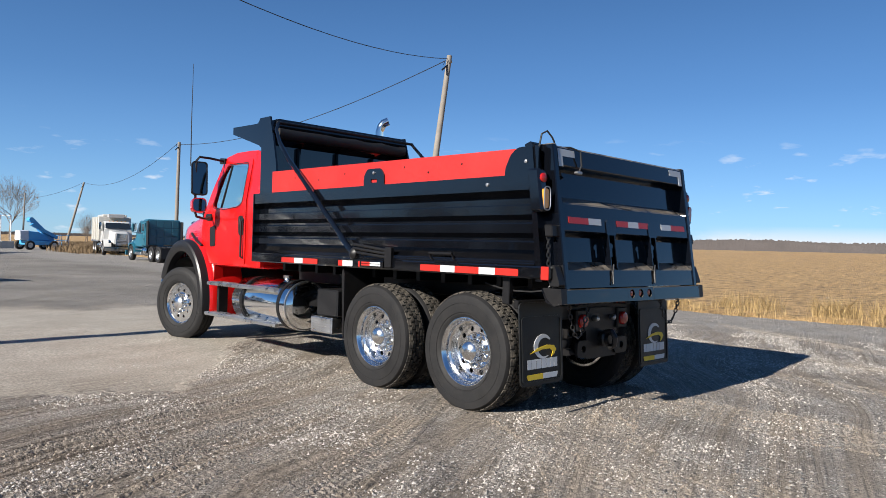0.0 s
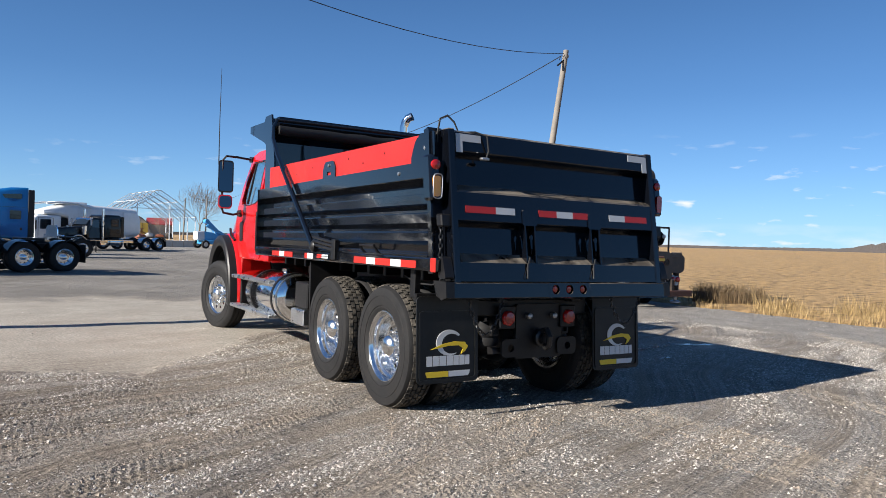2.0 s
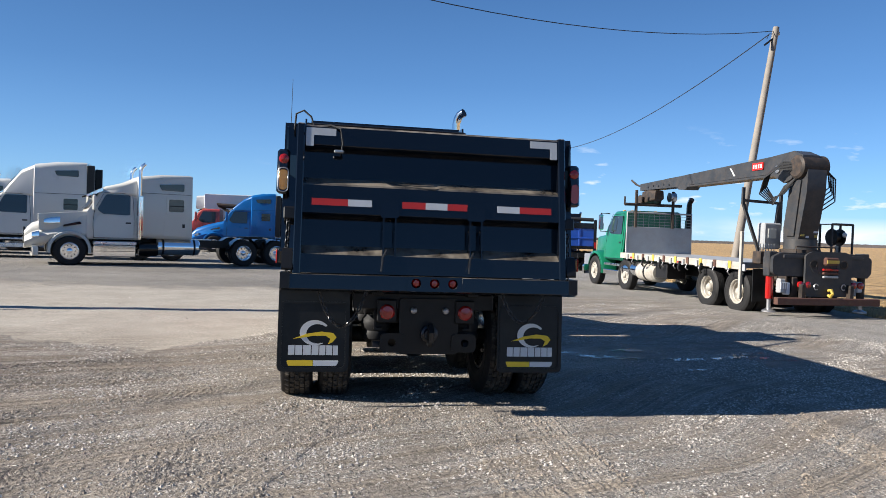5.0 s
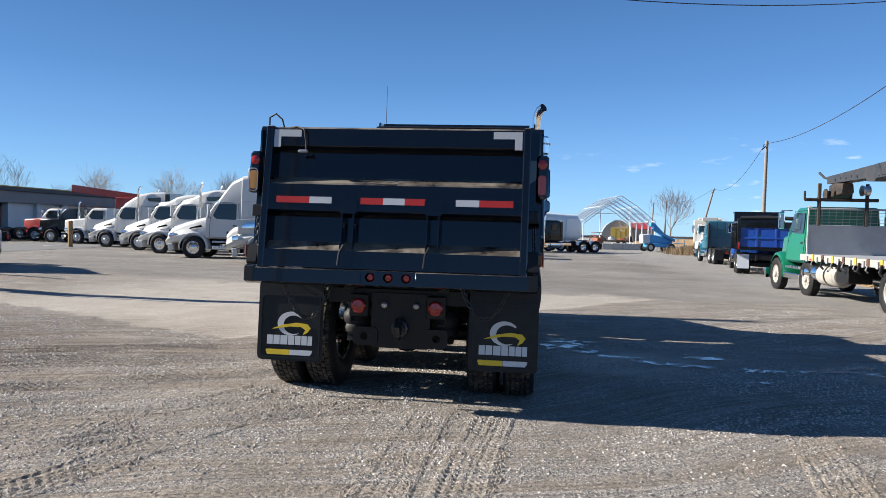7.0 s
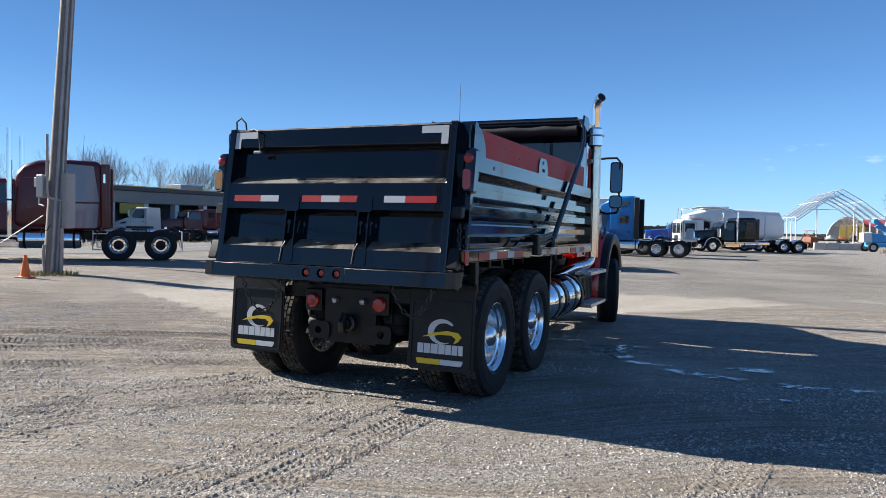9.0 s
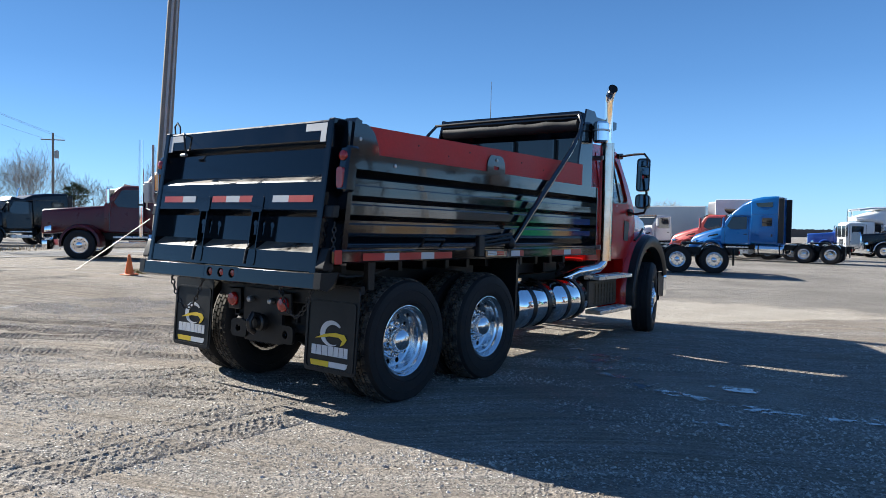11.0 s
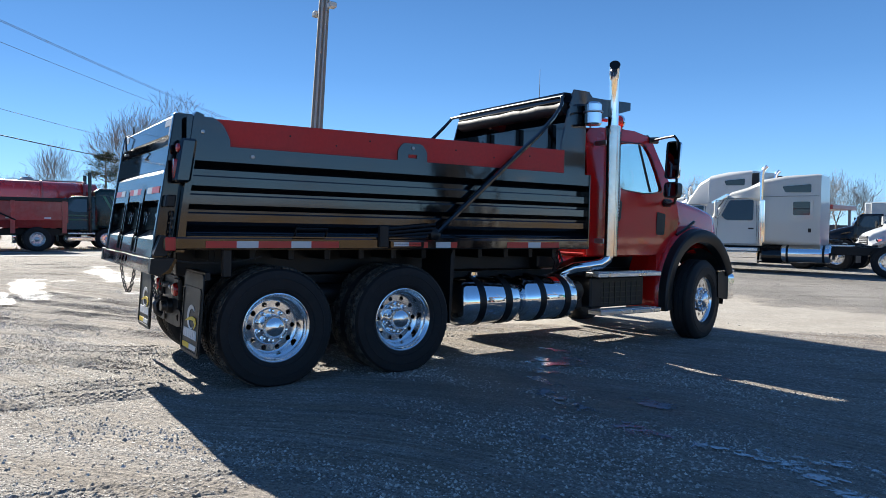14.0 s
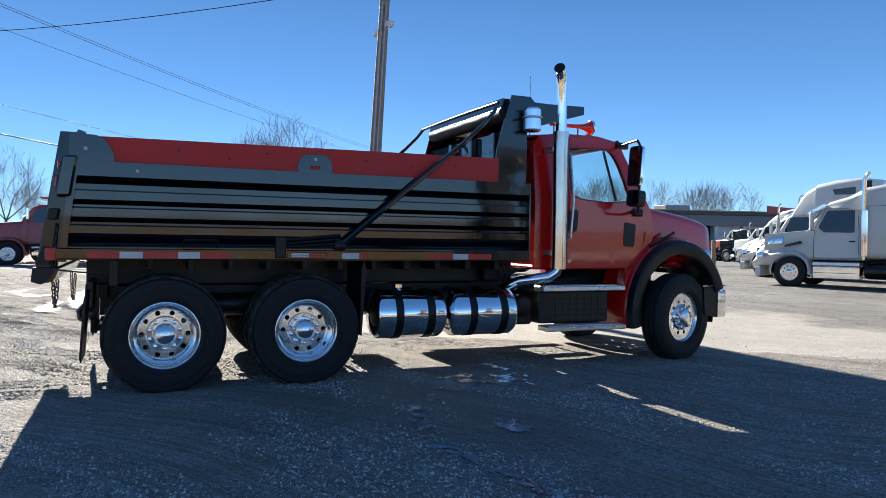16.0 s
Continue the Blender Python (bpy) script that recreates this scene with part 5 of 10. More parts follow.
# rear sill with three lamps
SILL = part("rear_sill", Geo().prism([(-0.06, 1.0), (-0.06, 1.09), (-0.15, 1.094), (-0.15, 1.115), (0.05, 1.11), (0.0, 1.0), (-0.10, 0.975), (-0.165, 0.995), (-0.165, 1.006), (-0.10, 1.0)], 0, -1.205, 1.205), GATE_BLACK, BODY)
LAMPX = (-0.145, 0.005, 0.155)


def sill_face(p):
    return Vector((p.x, p.y + 0.13 * (p.z - 1.0), p.z))


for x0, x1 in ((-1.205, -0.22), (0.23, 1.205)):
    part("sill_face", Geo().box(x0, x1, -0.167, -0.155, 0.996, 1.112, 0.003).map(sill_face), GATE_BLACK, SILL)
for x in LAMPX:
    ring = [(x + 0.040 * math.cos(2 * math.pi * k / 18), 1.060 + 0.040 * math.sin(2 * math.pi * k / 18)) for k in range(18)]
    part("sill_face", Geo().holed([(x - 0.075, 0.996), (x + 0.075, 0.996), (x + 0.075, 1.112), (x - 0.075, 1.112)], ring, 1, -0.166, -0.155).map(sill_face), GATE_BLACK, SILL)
    lm = part("sill_lamp", Geo().lathe([(0.037, 0.03), (0.036, -0.004), (0.024, -0.018), (0.0001, -0.020)], 1, (x, -0.131, 1.060), 18), LAMP_R, SILL, "small red lamp")
    part("lamp_ring", Geo().lathe([(0.036, -0.005), (0.0395, -0.004), (0.0395, 0.03), (0.036, 0.03)], 1, (x, -0.118, 1.060), 18, closed=True), PLASTIC, lm)
for s in (-1, 1):
    part("sill_end", Geo().prism([(-0.168, 1.0), (-0.156, 1.12), (0.03, 1.12), (-0.02, 1.03), (-0.09, 0.975)], 0, s * 1.14, s * 1.215), BLACK_DULL, SILL)


def chain(pts, name="chain", link=0.05, r=0.0065, parent=BODY):
    """A hanging chain of round links along a bent line."""
    P = [Vector(p) for p in pts]
    line = []
    for i in range(len(P) - 1):
        n = max(1, int((P[i + 1] - P[i]).length / (link * 0.72)))
        line += [P[i].lerp(P[i + 1], k / n) for k in range(n)]
    line.append(P[-1])
    g = Geo()
    for i in range(len(line) - 1):
        d = (line[i + 1] - line[i]).normalized()
        a = d.orthogonal().normalized()
        b = d.cross(a)
        q = a if i % 2 else b
        c = (line[i] + line[i + 1]) / 2
        loop = [c + d * (link * 0.5 * math.cos(2 * math.pi * k / 8)) + q * (link * 0.32 * math.sin(2 * math.pi * k / 8)) for k in range(9)]
        g.tube(loop, r, 5, cap=False)
    return part(name, g, CHAIN, parent)


def sag(a, b, drop, n=9):
    return [tuple(Vector(a).lerp(Vector(b), k / (n - 1)) + Vector((0, 0, -4 * drop * (k / (n - 1)) * (1 - k / (n - 1))))) for k in range(n)]


chain(sag((-0.92, -0.02, 0.98), (-0.52, 0.05, 0.98), 0.30))
chain(sag((0.60, -0.02, 0.98), (0.98, -0.02, 0.98), 0.24))
chain([(-1.17, 0.02, 1.55), (-1.18, 0.0, 1.30), (-1.17, -0.02, 1.10)], link=0.045)
chain([(1.17, 0.02, 1.50), (1.18, 0.0, 1.28), (1.17, -0.02, 1.10)], link=0.045)
# looped cable at the upper corner
part("cable_loop", Geo().tube([(-1.13, 0.18, 2.05), (-1.15, 0.16, 2.28), (-1.14, 0.14, 2.40), (-1.08, 0.13, 2.43), (-1.02, 0.12, 2.38), (-0.99, 0.10, 2.30), (-0.86, 0.05, 2.31), (-0.78, 0.0, 2.28), (-0.76, 0.0, 2.16), (-0.77, 0.02, 2.10)], 0.008, 8), CABLE, BODY)
part("cable_plug", Geo().box(-0.83, -0.75, -0.01, 0.03, 2.085, 2.11, 0.008).map(lambda p: Vector((p.x, p.y, p.z))), STEEL, BODY)
for s in (-1, 1):
    part("safety_cable", Geo().tube(sag((s * 1.15, 0.1, 1.10), (s * 1.05, 0.9, 1.12), 0.04, 5), 0.007, 6), CABLE, BODY)

# fuel tanks, boxes and steps
for y0, y1 in ((3.03, 3.87), (3.89, 4.75)):
    g = Geo().lathe([(0.0001, y0), (0.16, y0 + 0.012), (0.235, y0 + 0.04), (0.262, y0 + 0.08), (0.262, y1 - 0.08), (0.235, y1 - 0.04), (0.16, y1 - 0.012), (0.0001, y1)], 1, (0.94, 0, 0.61), 40)
    tank = part("fuel_tank", g, CHROME, TRUCK, "polished aluminium fuel tank", smooth=50)
    for y in (y0 + 0.22, y1 - 0.26):
        part("tank_strap", Geo().lathe([(0.262, y), (0.268, y), (0.268, y + 0.085), (0.262, y + 0.085)], 1, (0.94, 0, 0.61), 40), BLACK_DULL, tank)
        part("tank_bracket", Geo().prism([(0.42, 0.40), (0.9, 0.36), (0.68, 0.50), (0.66, 0.80), (0.42, 0.86)], 1, y, y + 0.085), BLACK_DULL, tank)
    if y0 < 3.5:
        part("filler_cap", Geo().lathe([(0.04, 0.0), (0.045, 0.02), (0.06, 0.025), (0.06, 0.06), (0.03, 0.065)], 2, (0.90, y0 + 0.33, 0.865), 16), CHROME, tank)
g = Geo().lathe([(0.0001, 4.0), (0.18, 4.012), (0.27, 4.04), (0.306, 4.07), (0.315, 4.10), (0.315, 5.37), (0.28, 5.42), (0.18, 5.44), (0.0001, 5.45)], 1, (-0.88, 0, 0.66), 48)
tank = part("fuel_tank", g, CHROME, TRUCK, "polished aluminium fuel tank", smooth=50)
for y in (4.18, 5.1):
    part("tank_strap", Geo().lathe([(0.315, y), (0.322, y), (0.322, y + 0.06), (0.315, y + 0.06)], 1, (-0.88, 0, 0.66), 48), BLACK_DULL, tank)
    part("tank_bracket", Geo().prism([(-0.42, 0.40), (-0.88, 0.33), (-0.66, 0.48), (-0.62, 0.80), (-0.42, 0.88)], 1, y, y + 0.06), BLACK_DULL, tank)
part("filler_cap", Geo().lathe([(0.04, 0.0), (0.045, 0.02), (0.06, 0.025), (0.06, 0.06), (0.03, 0.065)], 2, (-0.93, 4.42, 0.965), 16), CHROME, tank)
part("end_seam", Geo().lathe([(0.300, 4.055), (0.311, 4.058), (0.313, 4.075), (0.304, 4.075)], 1, (-0.88, 0, 0.66), 48, closed=True), ALU, tank)
for z, y0, y1 in ((0.855, 4.30, 6.10), (0.425, 4.25, 6.15)):
    st = part("step", Geo().box(-1.21, -1.02, y0, y1, z - 0.035, z + 0.012, 0.008), ALU, TRUCK)
    for k in range(3):
        part("tread_rib", Geo().box(-1.19 + 0.055 * k, -1.16 + 0.055 * k, y0 + 0.05, y1 - 0.05, z + 0.012, z + 0.018), ALU, st)
for y in (4.6, 5.95):
    part("step_bracket", Geo().box(-1.10, -0.95, y, y + 0.05, 0.40, 0.86, 0.01), BLACK_DULL, TRUCK)
part("tool_box", Geo().box(-1.16, -0.62, 3.02, 3.42, 0.62, 0.92, 0.015), PLASTIC, TRUCK, "black plastic battery box")
ds = part("deck_step", Geo().box(-1.17, -0.70, 3.10, 3.52, 0.42, 0.60, 0.01), ALU, TRUCK, "aluminium tread-plate step")
for k in range(6):
    part("tread_rib", Geo().box(-1.176, -1.17, 3.12, 3.50, 0.435 + 0.027 * k, 0.448 + 0.027 * k), ALU, ds)
for k in range(4):
    part("tread_rib", Geo().box(-1.15, -0.72, 3.11 + 0.105 * k, 3.15 + 0.105 * k, 0.60, 0.606), ALU, ds)
for z, y0, y1 in ((0.885, 5.02, 6.16), (0.42, 5.08, 6.18)):
    st = part("step", Geo().box(0.98, 1.21, y0, y1, z - 0.045, z + 0.01, 0.008), ALU, TRUCK)
    for k in range(3):
        part("tread_rib", Geo().box(1.0 + 0.06 * k, 1.035 + 0.06 * k, y0 + 0.04, y1 - 0.04, z + 0.01, z + 0.017), ALU, st)
eb = part("equipment_box", Geo().box(0.55, 1.02, 5.08, 6.05, 0.45, 0.83, 0.02), PLASTIC, TRUCK)
for j in range(7):
    part("mesh_bar", Geo().box(1.02, 1.028, 5.30 + 0.1 * j, 5.32 + 0.1 * j, 0.48, 0.78), GRATE, eb)
for j in range(5):
    part("mesh_bar", Geo().box(1.022, 1.03, 5.25, 5.98, 0.50 + 0.065 * j, 0.512 + 0.065 * j), GRATE, eb)
fc = part("filter_housing", Geo().lathe([(0.11, 0.0), (0.13, 0.02), (0.13, 0.16), (0.10, 0.20), (0.05, 0.21), (0.0001, 0.21)], 0, (0.80, 4.88, 0.66), 20), BLACK_DULL, TRUCK)
part("filter_bracket", Geo().box(0.45, 0.95, 4.76, 5.02, 0.44, 0.60, 0.02), BLACK_DULL, TRUCK)
# splash guards ahead of the drive wheels
for s in (-1, 1):
    part("splash_guard", Geo().prism([(2.86, 0.42), (2.88, 0.42), (2.92, 1.10), (2.90, 1.18), (2.87, 1.12)], 0, s * 0.62, s * 1.18), BLACK_DULL, TRUCK)
    part("guard_post", Geo().box(s * 1.10, s * 1.16, 0.52, 0.60, 0.95, 1.19, 0.008), BLACK_DULL, TRUCK)
part("air_tank", Geo().lathe([(0.0001, -0.3), (0.09, -0.28), (0.115, -0.24), (0.115, 0.24), (0.09, 0.28), (0.0001, 0.3)], 1, (0.62, 1.64, 0.72), 20), BLACK_DULL, TRUCK)

# exhaust stack with chrome heat shield
STK = part("exhaust_pipe", Geo().tube([(1.16, 5.24, 1.12), (1.16, 5.24, 2.6), (1.16, 5.24, 3.22), (1.175, 5.225, 3.30), (1.205, 5.195, 3.36), (1.255, 5.145, 3.39)], 0.064, 20, cap=False), CHROME, TRUCK, "chrome exhaust stack with a heat-stained shield")
part("stack_mouth", Geo().tube([(1.19, 5.21, 3.35), (1.253, 5.147, 3.3895)], 0.060, 18), BLACK_DULL, STK)
g = Geo()
g.lathe([(0.088, 1.10), (0.092, 1.10), (0.092, 2.68), (0.088, 2.68)], 2, (1.16, 5.24, 0), 28, closed=True)
part("heat_shield", g, STACK, STK)
for k in range(38):
    z = 1.18 + 0.038 * k
    part("shield_slot", Geo().box(1.230, 1.243, 5.285, 5.303, z, z + 0.02), BLACK_DULL, STK)
part("elbow_pipe", Geo().tube([(1.16, 5.24, 1.16), (1.15, 5.21, 1.06), (1.12, 5.13, 1.0), (1.06, 4.98, 0.975), (0.98, 4.83, 0.95), (0.88, 4.74, 0.88), (0.74, 4.70, 0.82)], 0.064, 18), CHROME, STK, smooth=60)
for z in (1.25, 2.45):
    part("stack_clamp", Geo().box(0.95, 1.15, 5.14, 5.20, z, z + 0.06, 0.008), STEEL, STK)
ac = part("air_cleaner", Geo().lathe([(0.085, 2.64), (0.10, 2.66), (0.10, 2.78), (0.112, 2.785), (0.112, 2.80), (0.10, 2.805), (0.10, 2.88), (0.075, 2.905), (0.0001, 2.91)], 2, (1.255, 4.80, 0), 28), CHROME, TRUCK, "chrome intake bowl")
part("bowl_band", Geo().lathe([(0.114, 2.782), (0.118, 2.786), (0.118, 2.799), (0.114, 2.803)], 2, (1.255, 4.80, 0), 28, closed=True), STEEL, ac)
part("bowl_bracket", Geo().box(1.146, 1.19, 4.76, 4.84, 2.70, 2.86, 0.006), BLACK_DULL, ac)

mf = part("valve_manifold", Geo().box(-0.45, 0.62, 4.56, 4.92, 0.93, 1.22, 0.02), BLACK_DULL, TRUCK)
for k in range(4):
    part("valve", Geo().lathe([(0.05, 1.22), (0.05, 1.28), (0.03, 1.30), (0.0001, 1.30)], 2, (-0.2 + 0.2 * k, 4.74, 0), 12), STEEL, mf)
for k in range(3):
    part("air_hose", Geo().tube([(0.60, 4.64 + 0.09 * k, 1.12), (0.72, 4.64 + 0.09 * k, 1.14), (0.78, 4.70 + 0.06 * k, 1.02), (0.70, 4.74, 0.90)], 0.014, 6), CABLE, mf)

# the gate, its sill, posts, lamps and chains sit close against the body
for ob in list(BODY.children):
    name_ = ob.name.split(".")[0]
    if name_ not in ("corner_marker", "reflective_strip", "bolt") and max(v.co.y for v in ob.data.vertices) < 0.36:
        ob.location.y += 0.085
GATE.location.z += 0.018
GATE.scale.x = 1.008

# ---- cab ----
CAB = part("cab", Geo().box(-0.95, 0.95, 5.02, 6.50, 1.08, 1.14, 0.02), RED, TRUCK, "bright red day cab")


def tumble(p):
    """Cab sides lean in above the belt line."""
    k = smooth01((p.z - 1.95) / 0.75)
    return Vector((p.x * (1 - 0.10 * k), p.y, p.z))


OUT = [(5.0, 1.10), (5.02, 2.55), (5.10, 2.66), (5.3, 2.70), (5.9, 2.705), (6.18, 2.66), (6.28, 2.58), (6.46, 2.20), (6.68, 1.82), (6.74, 1.60), (6.66, 1.10)]
WIN = round_poly([(5.50, 1.99), (5.50, 2.54), (6.10, 2.545), (6.20, 2.40), (6.37, 1.93), (6.00, 1.90), (5.62, 1.93)], 0.07, 3)
DOOR_OUT = round_poly([(5.40, 1.12), (5.40, 2.60), (6.15, 2.60), (6.27, 2.42), (6.50, 1.90), (6.56, 1.50), (6.54, 1.12)], 0.06, 3)
for s in (-1, 1):
    part("side_panel", Geo().holed(OUT, WIN, 0, s * 0.96, s * 1.0).map(tumble), RED, CAB)
    dr = part("door", Geo().holed(DOOR_OUT, [(y * 0.985 + 5.9 * 0.015, z * 0.985 + 2.2 * 0.015) for y, z in WIN], 0, s * 1.002, s * 1.014).map(tumble), RED, CAB, "red door with a long pull handle")
    part("door_glass", Geo().prism(WIN, 0, s * 0.978, s * 0.984).map(tumble), GLASS, dr).visible_shadow = False
    part("window_seal", Geo().holed([(5.9 + (y - 5.9) * 1.03, 2.2 + (z - 2.2) * 1.035) for y, z in WIN], WIN, 0, s * 0.985, s * 1.0175).map(tumble), PLASTIC, dr)
    part("window_post", Geo().tube([(s * 0.985, 6.02, 2.535), (s * 0.985, 6.16, 1.925)], 0.016, 6).map(tumble), PLASTIC, dr)
    part("handle_recess", Geo().prism(round_poly([(5.44, 1.53), (5.58, 1.53), (5.60, 1.80), (5.46, 1.80)], 0.05), 0, s * 1.012, s * 1.018), PLASTIC, dr)
    part("door_handle", Geo().tube([(s * 1.02, 5.52, 1.58), (s * 1.035, 5.515, 1.66), (s * 1.02, 5.525, 1.76)], 0.013, 8), PLASTIC, dr)
    if s < 0:
        part("grab_rail", Geo().tube([(-1.0, 5.44, 1.20), (-1.05, 5.45, 1.24), (-1.05, 5.45, 1.72), (-1.0, 5.44, 1.76)], 0.014, 10), PLASTIC, CAB)
    else:
        part("grab_rail", Geo().tube([(s * 1.0, 5.40, 1.42), (s * 1.06, 5.46, 1.46), (s * 1.06, 5.50, 1.90), (s * 1.03, 5.46, 2.45), (s * 0.95, 5.42, 2.54)], 0.015, 10), ALU, CAB)
    part("side_vent", Geo().prism(round_poly([(6.26, 1.37), (6.42, 1.36), (6.44, 1.64), (6.27, 1.67)], 0.03), 0, s * 1.016, s * 1.022), PLASTIC, CAB)
    # mirrors
    mk = part("mirror_frame", Geo().tube([(s * 0.90, 6.26, 2.61), (s * 1.14, 6.24, 2.63), (s * 1.31, 6.21, 2.63), (s * 1.36, 6.21, 2.57), (s * 1.36, 6.21, 1.85), (s * 1.33, 6.22, 1.78), (s * 1.16, 6.32, 1.76), (s * 1.0, 6.40, 1.80)], 0.017, 8), PLASTIC, CAB)
    part("frame_foot", Geo().box(s * 0.98, s * 1.05, 6.38, 6.54, 1.74, 1.84, 0.02), PLASTIC, mk)
    part("frame_foot", Geo().loft([(6.20, 0.05, 0.05, 2.57, 2.65, 0.03), (6.38, 0.04, 0.04, 2.58, 2.67, 0.03)]).map(lambda p: Vector((p.x + s * 0.88, p.y, p.z))), PLASTIC, mk)
    def turned(g):
        """Mirror heads stand turned outwards."""
        q = Matrix.Translation((s * 1.31, 6.22, 0)) @ Matrix.Rotation(radians(-12 if s < 0 else 9), 4, "Z") @ Matrix.Translation((-s * 1.31, -6.22, 0)) @ Matrix.Translation((0, 6.22, 2.2)) @ Matrix.Rotation(radians(-5), 4, "X") @ Matrix.Translation((0, -6.22, -2.2))
        return g.map(lambda p: q @ p)
    w0, w1 = (1.215, 1.405) if s > 0 else (1.20, 1.42)
    part("mirror_head", turned(Geo().loft([(6.17, (w1 - w0) / 2, (w1 - w0) / 2, 2.08, 2.56, 0.05), (6.21, (w1 - w0) / 2, (w1 - w0) / 2, 2.08, 2.56, 0.05), (6.25, (w1 - w0) / 2 - 0.03, (w1 - w0) / 2 - 0.03, 2.11, 2.53, 0.05), (6.27, (w1 - w0) / 2 - 0.06, (w1 - w0) / 2 - 0.06, 2.16, 2.48, 0.03)], 5).map(lambda p: Vector((p.x + s * (w0 + w1) / 2, p.y, p.z)))), CHROME if s > 0 else PLASTIC, mk)
    part("mirror_rim", turned(Geo().holed(round_poly([(s * w0, 2.08), (s * w1, 2.08), (s * w1, 2.56), (s * w0, 2.56)], 0.05), round_poly([(s * (w0 + 0.016), 2.096), (s * (w1 - 0.016), 2.096), (s * (w1 - 0.016), 2.544), (s * (w0 + 0.016), 2.544)], 0.045), 1, 6.155, 6.169)), PLASTIC, mk)
    part("mirror_face", turned(Geo().prism(round_poly([(s * (w0 + 0.015), 2.095), (s * (w1 - 0.015), 2.095), (s * (w1 - 0.015), 2.545), (s * (w0 + 0.015), 2.545)], 0.045), 1, 6.166, 6.1685)), MIRROR, mk)
    part("spot_mirror", turned(Geo().prism(round_poly([(s * 1.21, 1.84), (s * 1.41, 1.84), (s * 1.41, 2.04), (s * 1.21, 2.04)], 0.06), 1, 6.17, 6.28)), RED if s < 0 else PLASTIC, mk)
    part("spot_face", turned(Geo().prism(round_poly([(s * 1.225, 1.855), (s * 1.395, 1.855), (s * 1.395, 2.025), (s * 1.225, 2.025)], 0.055), 1, 6.166, 6.169)), MIRROR, mk)
# back wall, roof, windscreen, floor
part("back_wall", Geo().holed([(-0.95, 1.12), (0.95, 1.12), (0.95, 1.9), (0.87, 2.58), (-0.87, 2.58), (-0.95, 1.9)], round_poly([(-0.55, 2.0), (0.55, 2.0), (0.55, 2.42), (-0.55, 2.42)], 0.06), 1, 5.03, 5.07), RED, CAB)
part("rear_glass", Geo().prism(round_poly([(-0.55, 2.0), (0.55, 2.0), (0.55, 2.42), (-0.55, 2.42)], 0.06), 1, 5.045, 5.05), GLASS, CAB).visible_shadow = False
g = Geo()
roof = [(5.0, 2.52), (5.04, 2.63), (5.14, 2.70), (5.5, 2.735), (5.95, 2.735), (6.2, 2.69), (6.30, 2.60)]
vs, n = [], len(roof)
for k, x in enumerate((-0.905, -0.87, -0.6, 0.0, 0.6, 0.87, 0.905)):
    dz = (-0.10, -0.02, 0.012, 0.022, 0.012, -0.02, -0.10)[k]
    vs += [(x, y, z + dz) for y, z in roof]
g.add(vs, [(k * n + i, k * n + i + 1, (k + 1) * n + i + 1, (k + 1) * n + i) for k in range(6) for i in range(n - 1)])
part("roof", g, RED, CAB)
part("windscreen", Geo().add([(-0.86, 6.29, 2.58), (0.86, 6.29, 2.58), (0.94, 6.68, 1.84), (-0.94, 6.68, 1.84), (0, 6.36, 2.60), (0, 6.77, 1.83)], [(0, 4, 5, 3), (4, 1, 2, 5)]), GLASS, CAB).visible_shadow = False
part("sun_visor", Geo().prism([(6.22, 2.66), (6.30, 2.70), (6.42, 2.63), (6.36, 2.62)], 0, -0.80, 0.80), PLASTIC, CAB)
part("dashboard", Geo().loft([(6.1, 0.86, 0.86, 1.5, 1.86, 0.08), (6.6, 0.90, 0.90, 1.4, 1.86, 0.08)]), CHARCOAL, CAB)
for x in (-0.52, 0.52):
    seat = part("seat", Geo().box(x - 0.26, x + 0.26, 5.35, 5.85, 1.45, 1.60, 0.05), CHARCOAL, CAB)
    part("seat_back", Geo().prism(round_poly([(5.22, 1.55), (5.38, 1.55), (5.30, 2.30), (5.18, 2.30)], 0.04), 0, x - 0.24, x + 0.24), CHARCOAL, seat)
part("steering_wheel", Geo().tube([(-0.52 + 0.22 * math.cos(2 * math.pi * k / 20), 6.02 - 0.09 * math.sin(2 * math.pi * k / 20), 1.93 + 0.20 * math.sin(2 * math.pi * k / 20)) for k in range(21)], 0.016, 8), PLASTIC, CAB)
part("steering_column", Geo().tube([(-0.52, 6.02, 1.93), (-0.52, 6.3, 1.7)], 0.03, 8), PLASTIC, CAB)
part("cab_lining", Geo().box(-0.90, 0.90, 5.09, 5.12, 1.15, 1.95), INTERIOR, CAB)
# hood with grille and lamps
HOOD = part("hood", Geo().loft([(6.62, 0.97, 0.93, 1.10, 1.87, 0.07), (6.72, 0.965, 0.925, 1.10, 1.865, 0.08), (7.1, 0.92, 0.86, 1.10, 1.825, 0.10), (7.5, 0.865, 0.80, 1.08, 1.765, 0.10), (7.78, 0.82, 0.755, 1.06, 1.705, 0.10), (7.88, 0.80, 0.735, 1.06, 1.665, 0.10), (7.92, 0.76, 0.70, 1.08, 1.62, 0.08)], 6), RED, TRUCK, "sloping red hood")
for s in (-1, 1):
    part("hood_gap", Geo().tube([(s * 0.955, 6.64, 1.80), (s * 0.985, 6.645, 1.70), (s * 0.995, 6.65, 1.42)], 0.008, 6), PLASTIC, HOOD)
part("grille", Geo().prism(round_poly([(-0.46, 0.98), (0.46, 0.98), (0.40, 1.52), (-0.40, 1.52)], 0.06), 1, 7.90, 7.945), CHROME, HOOD)
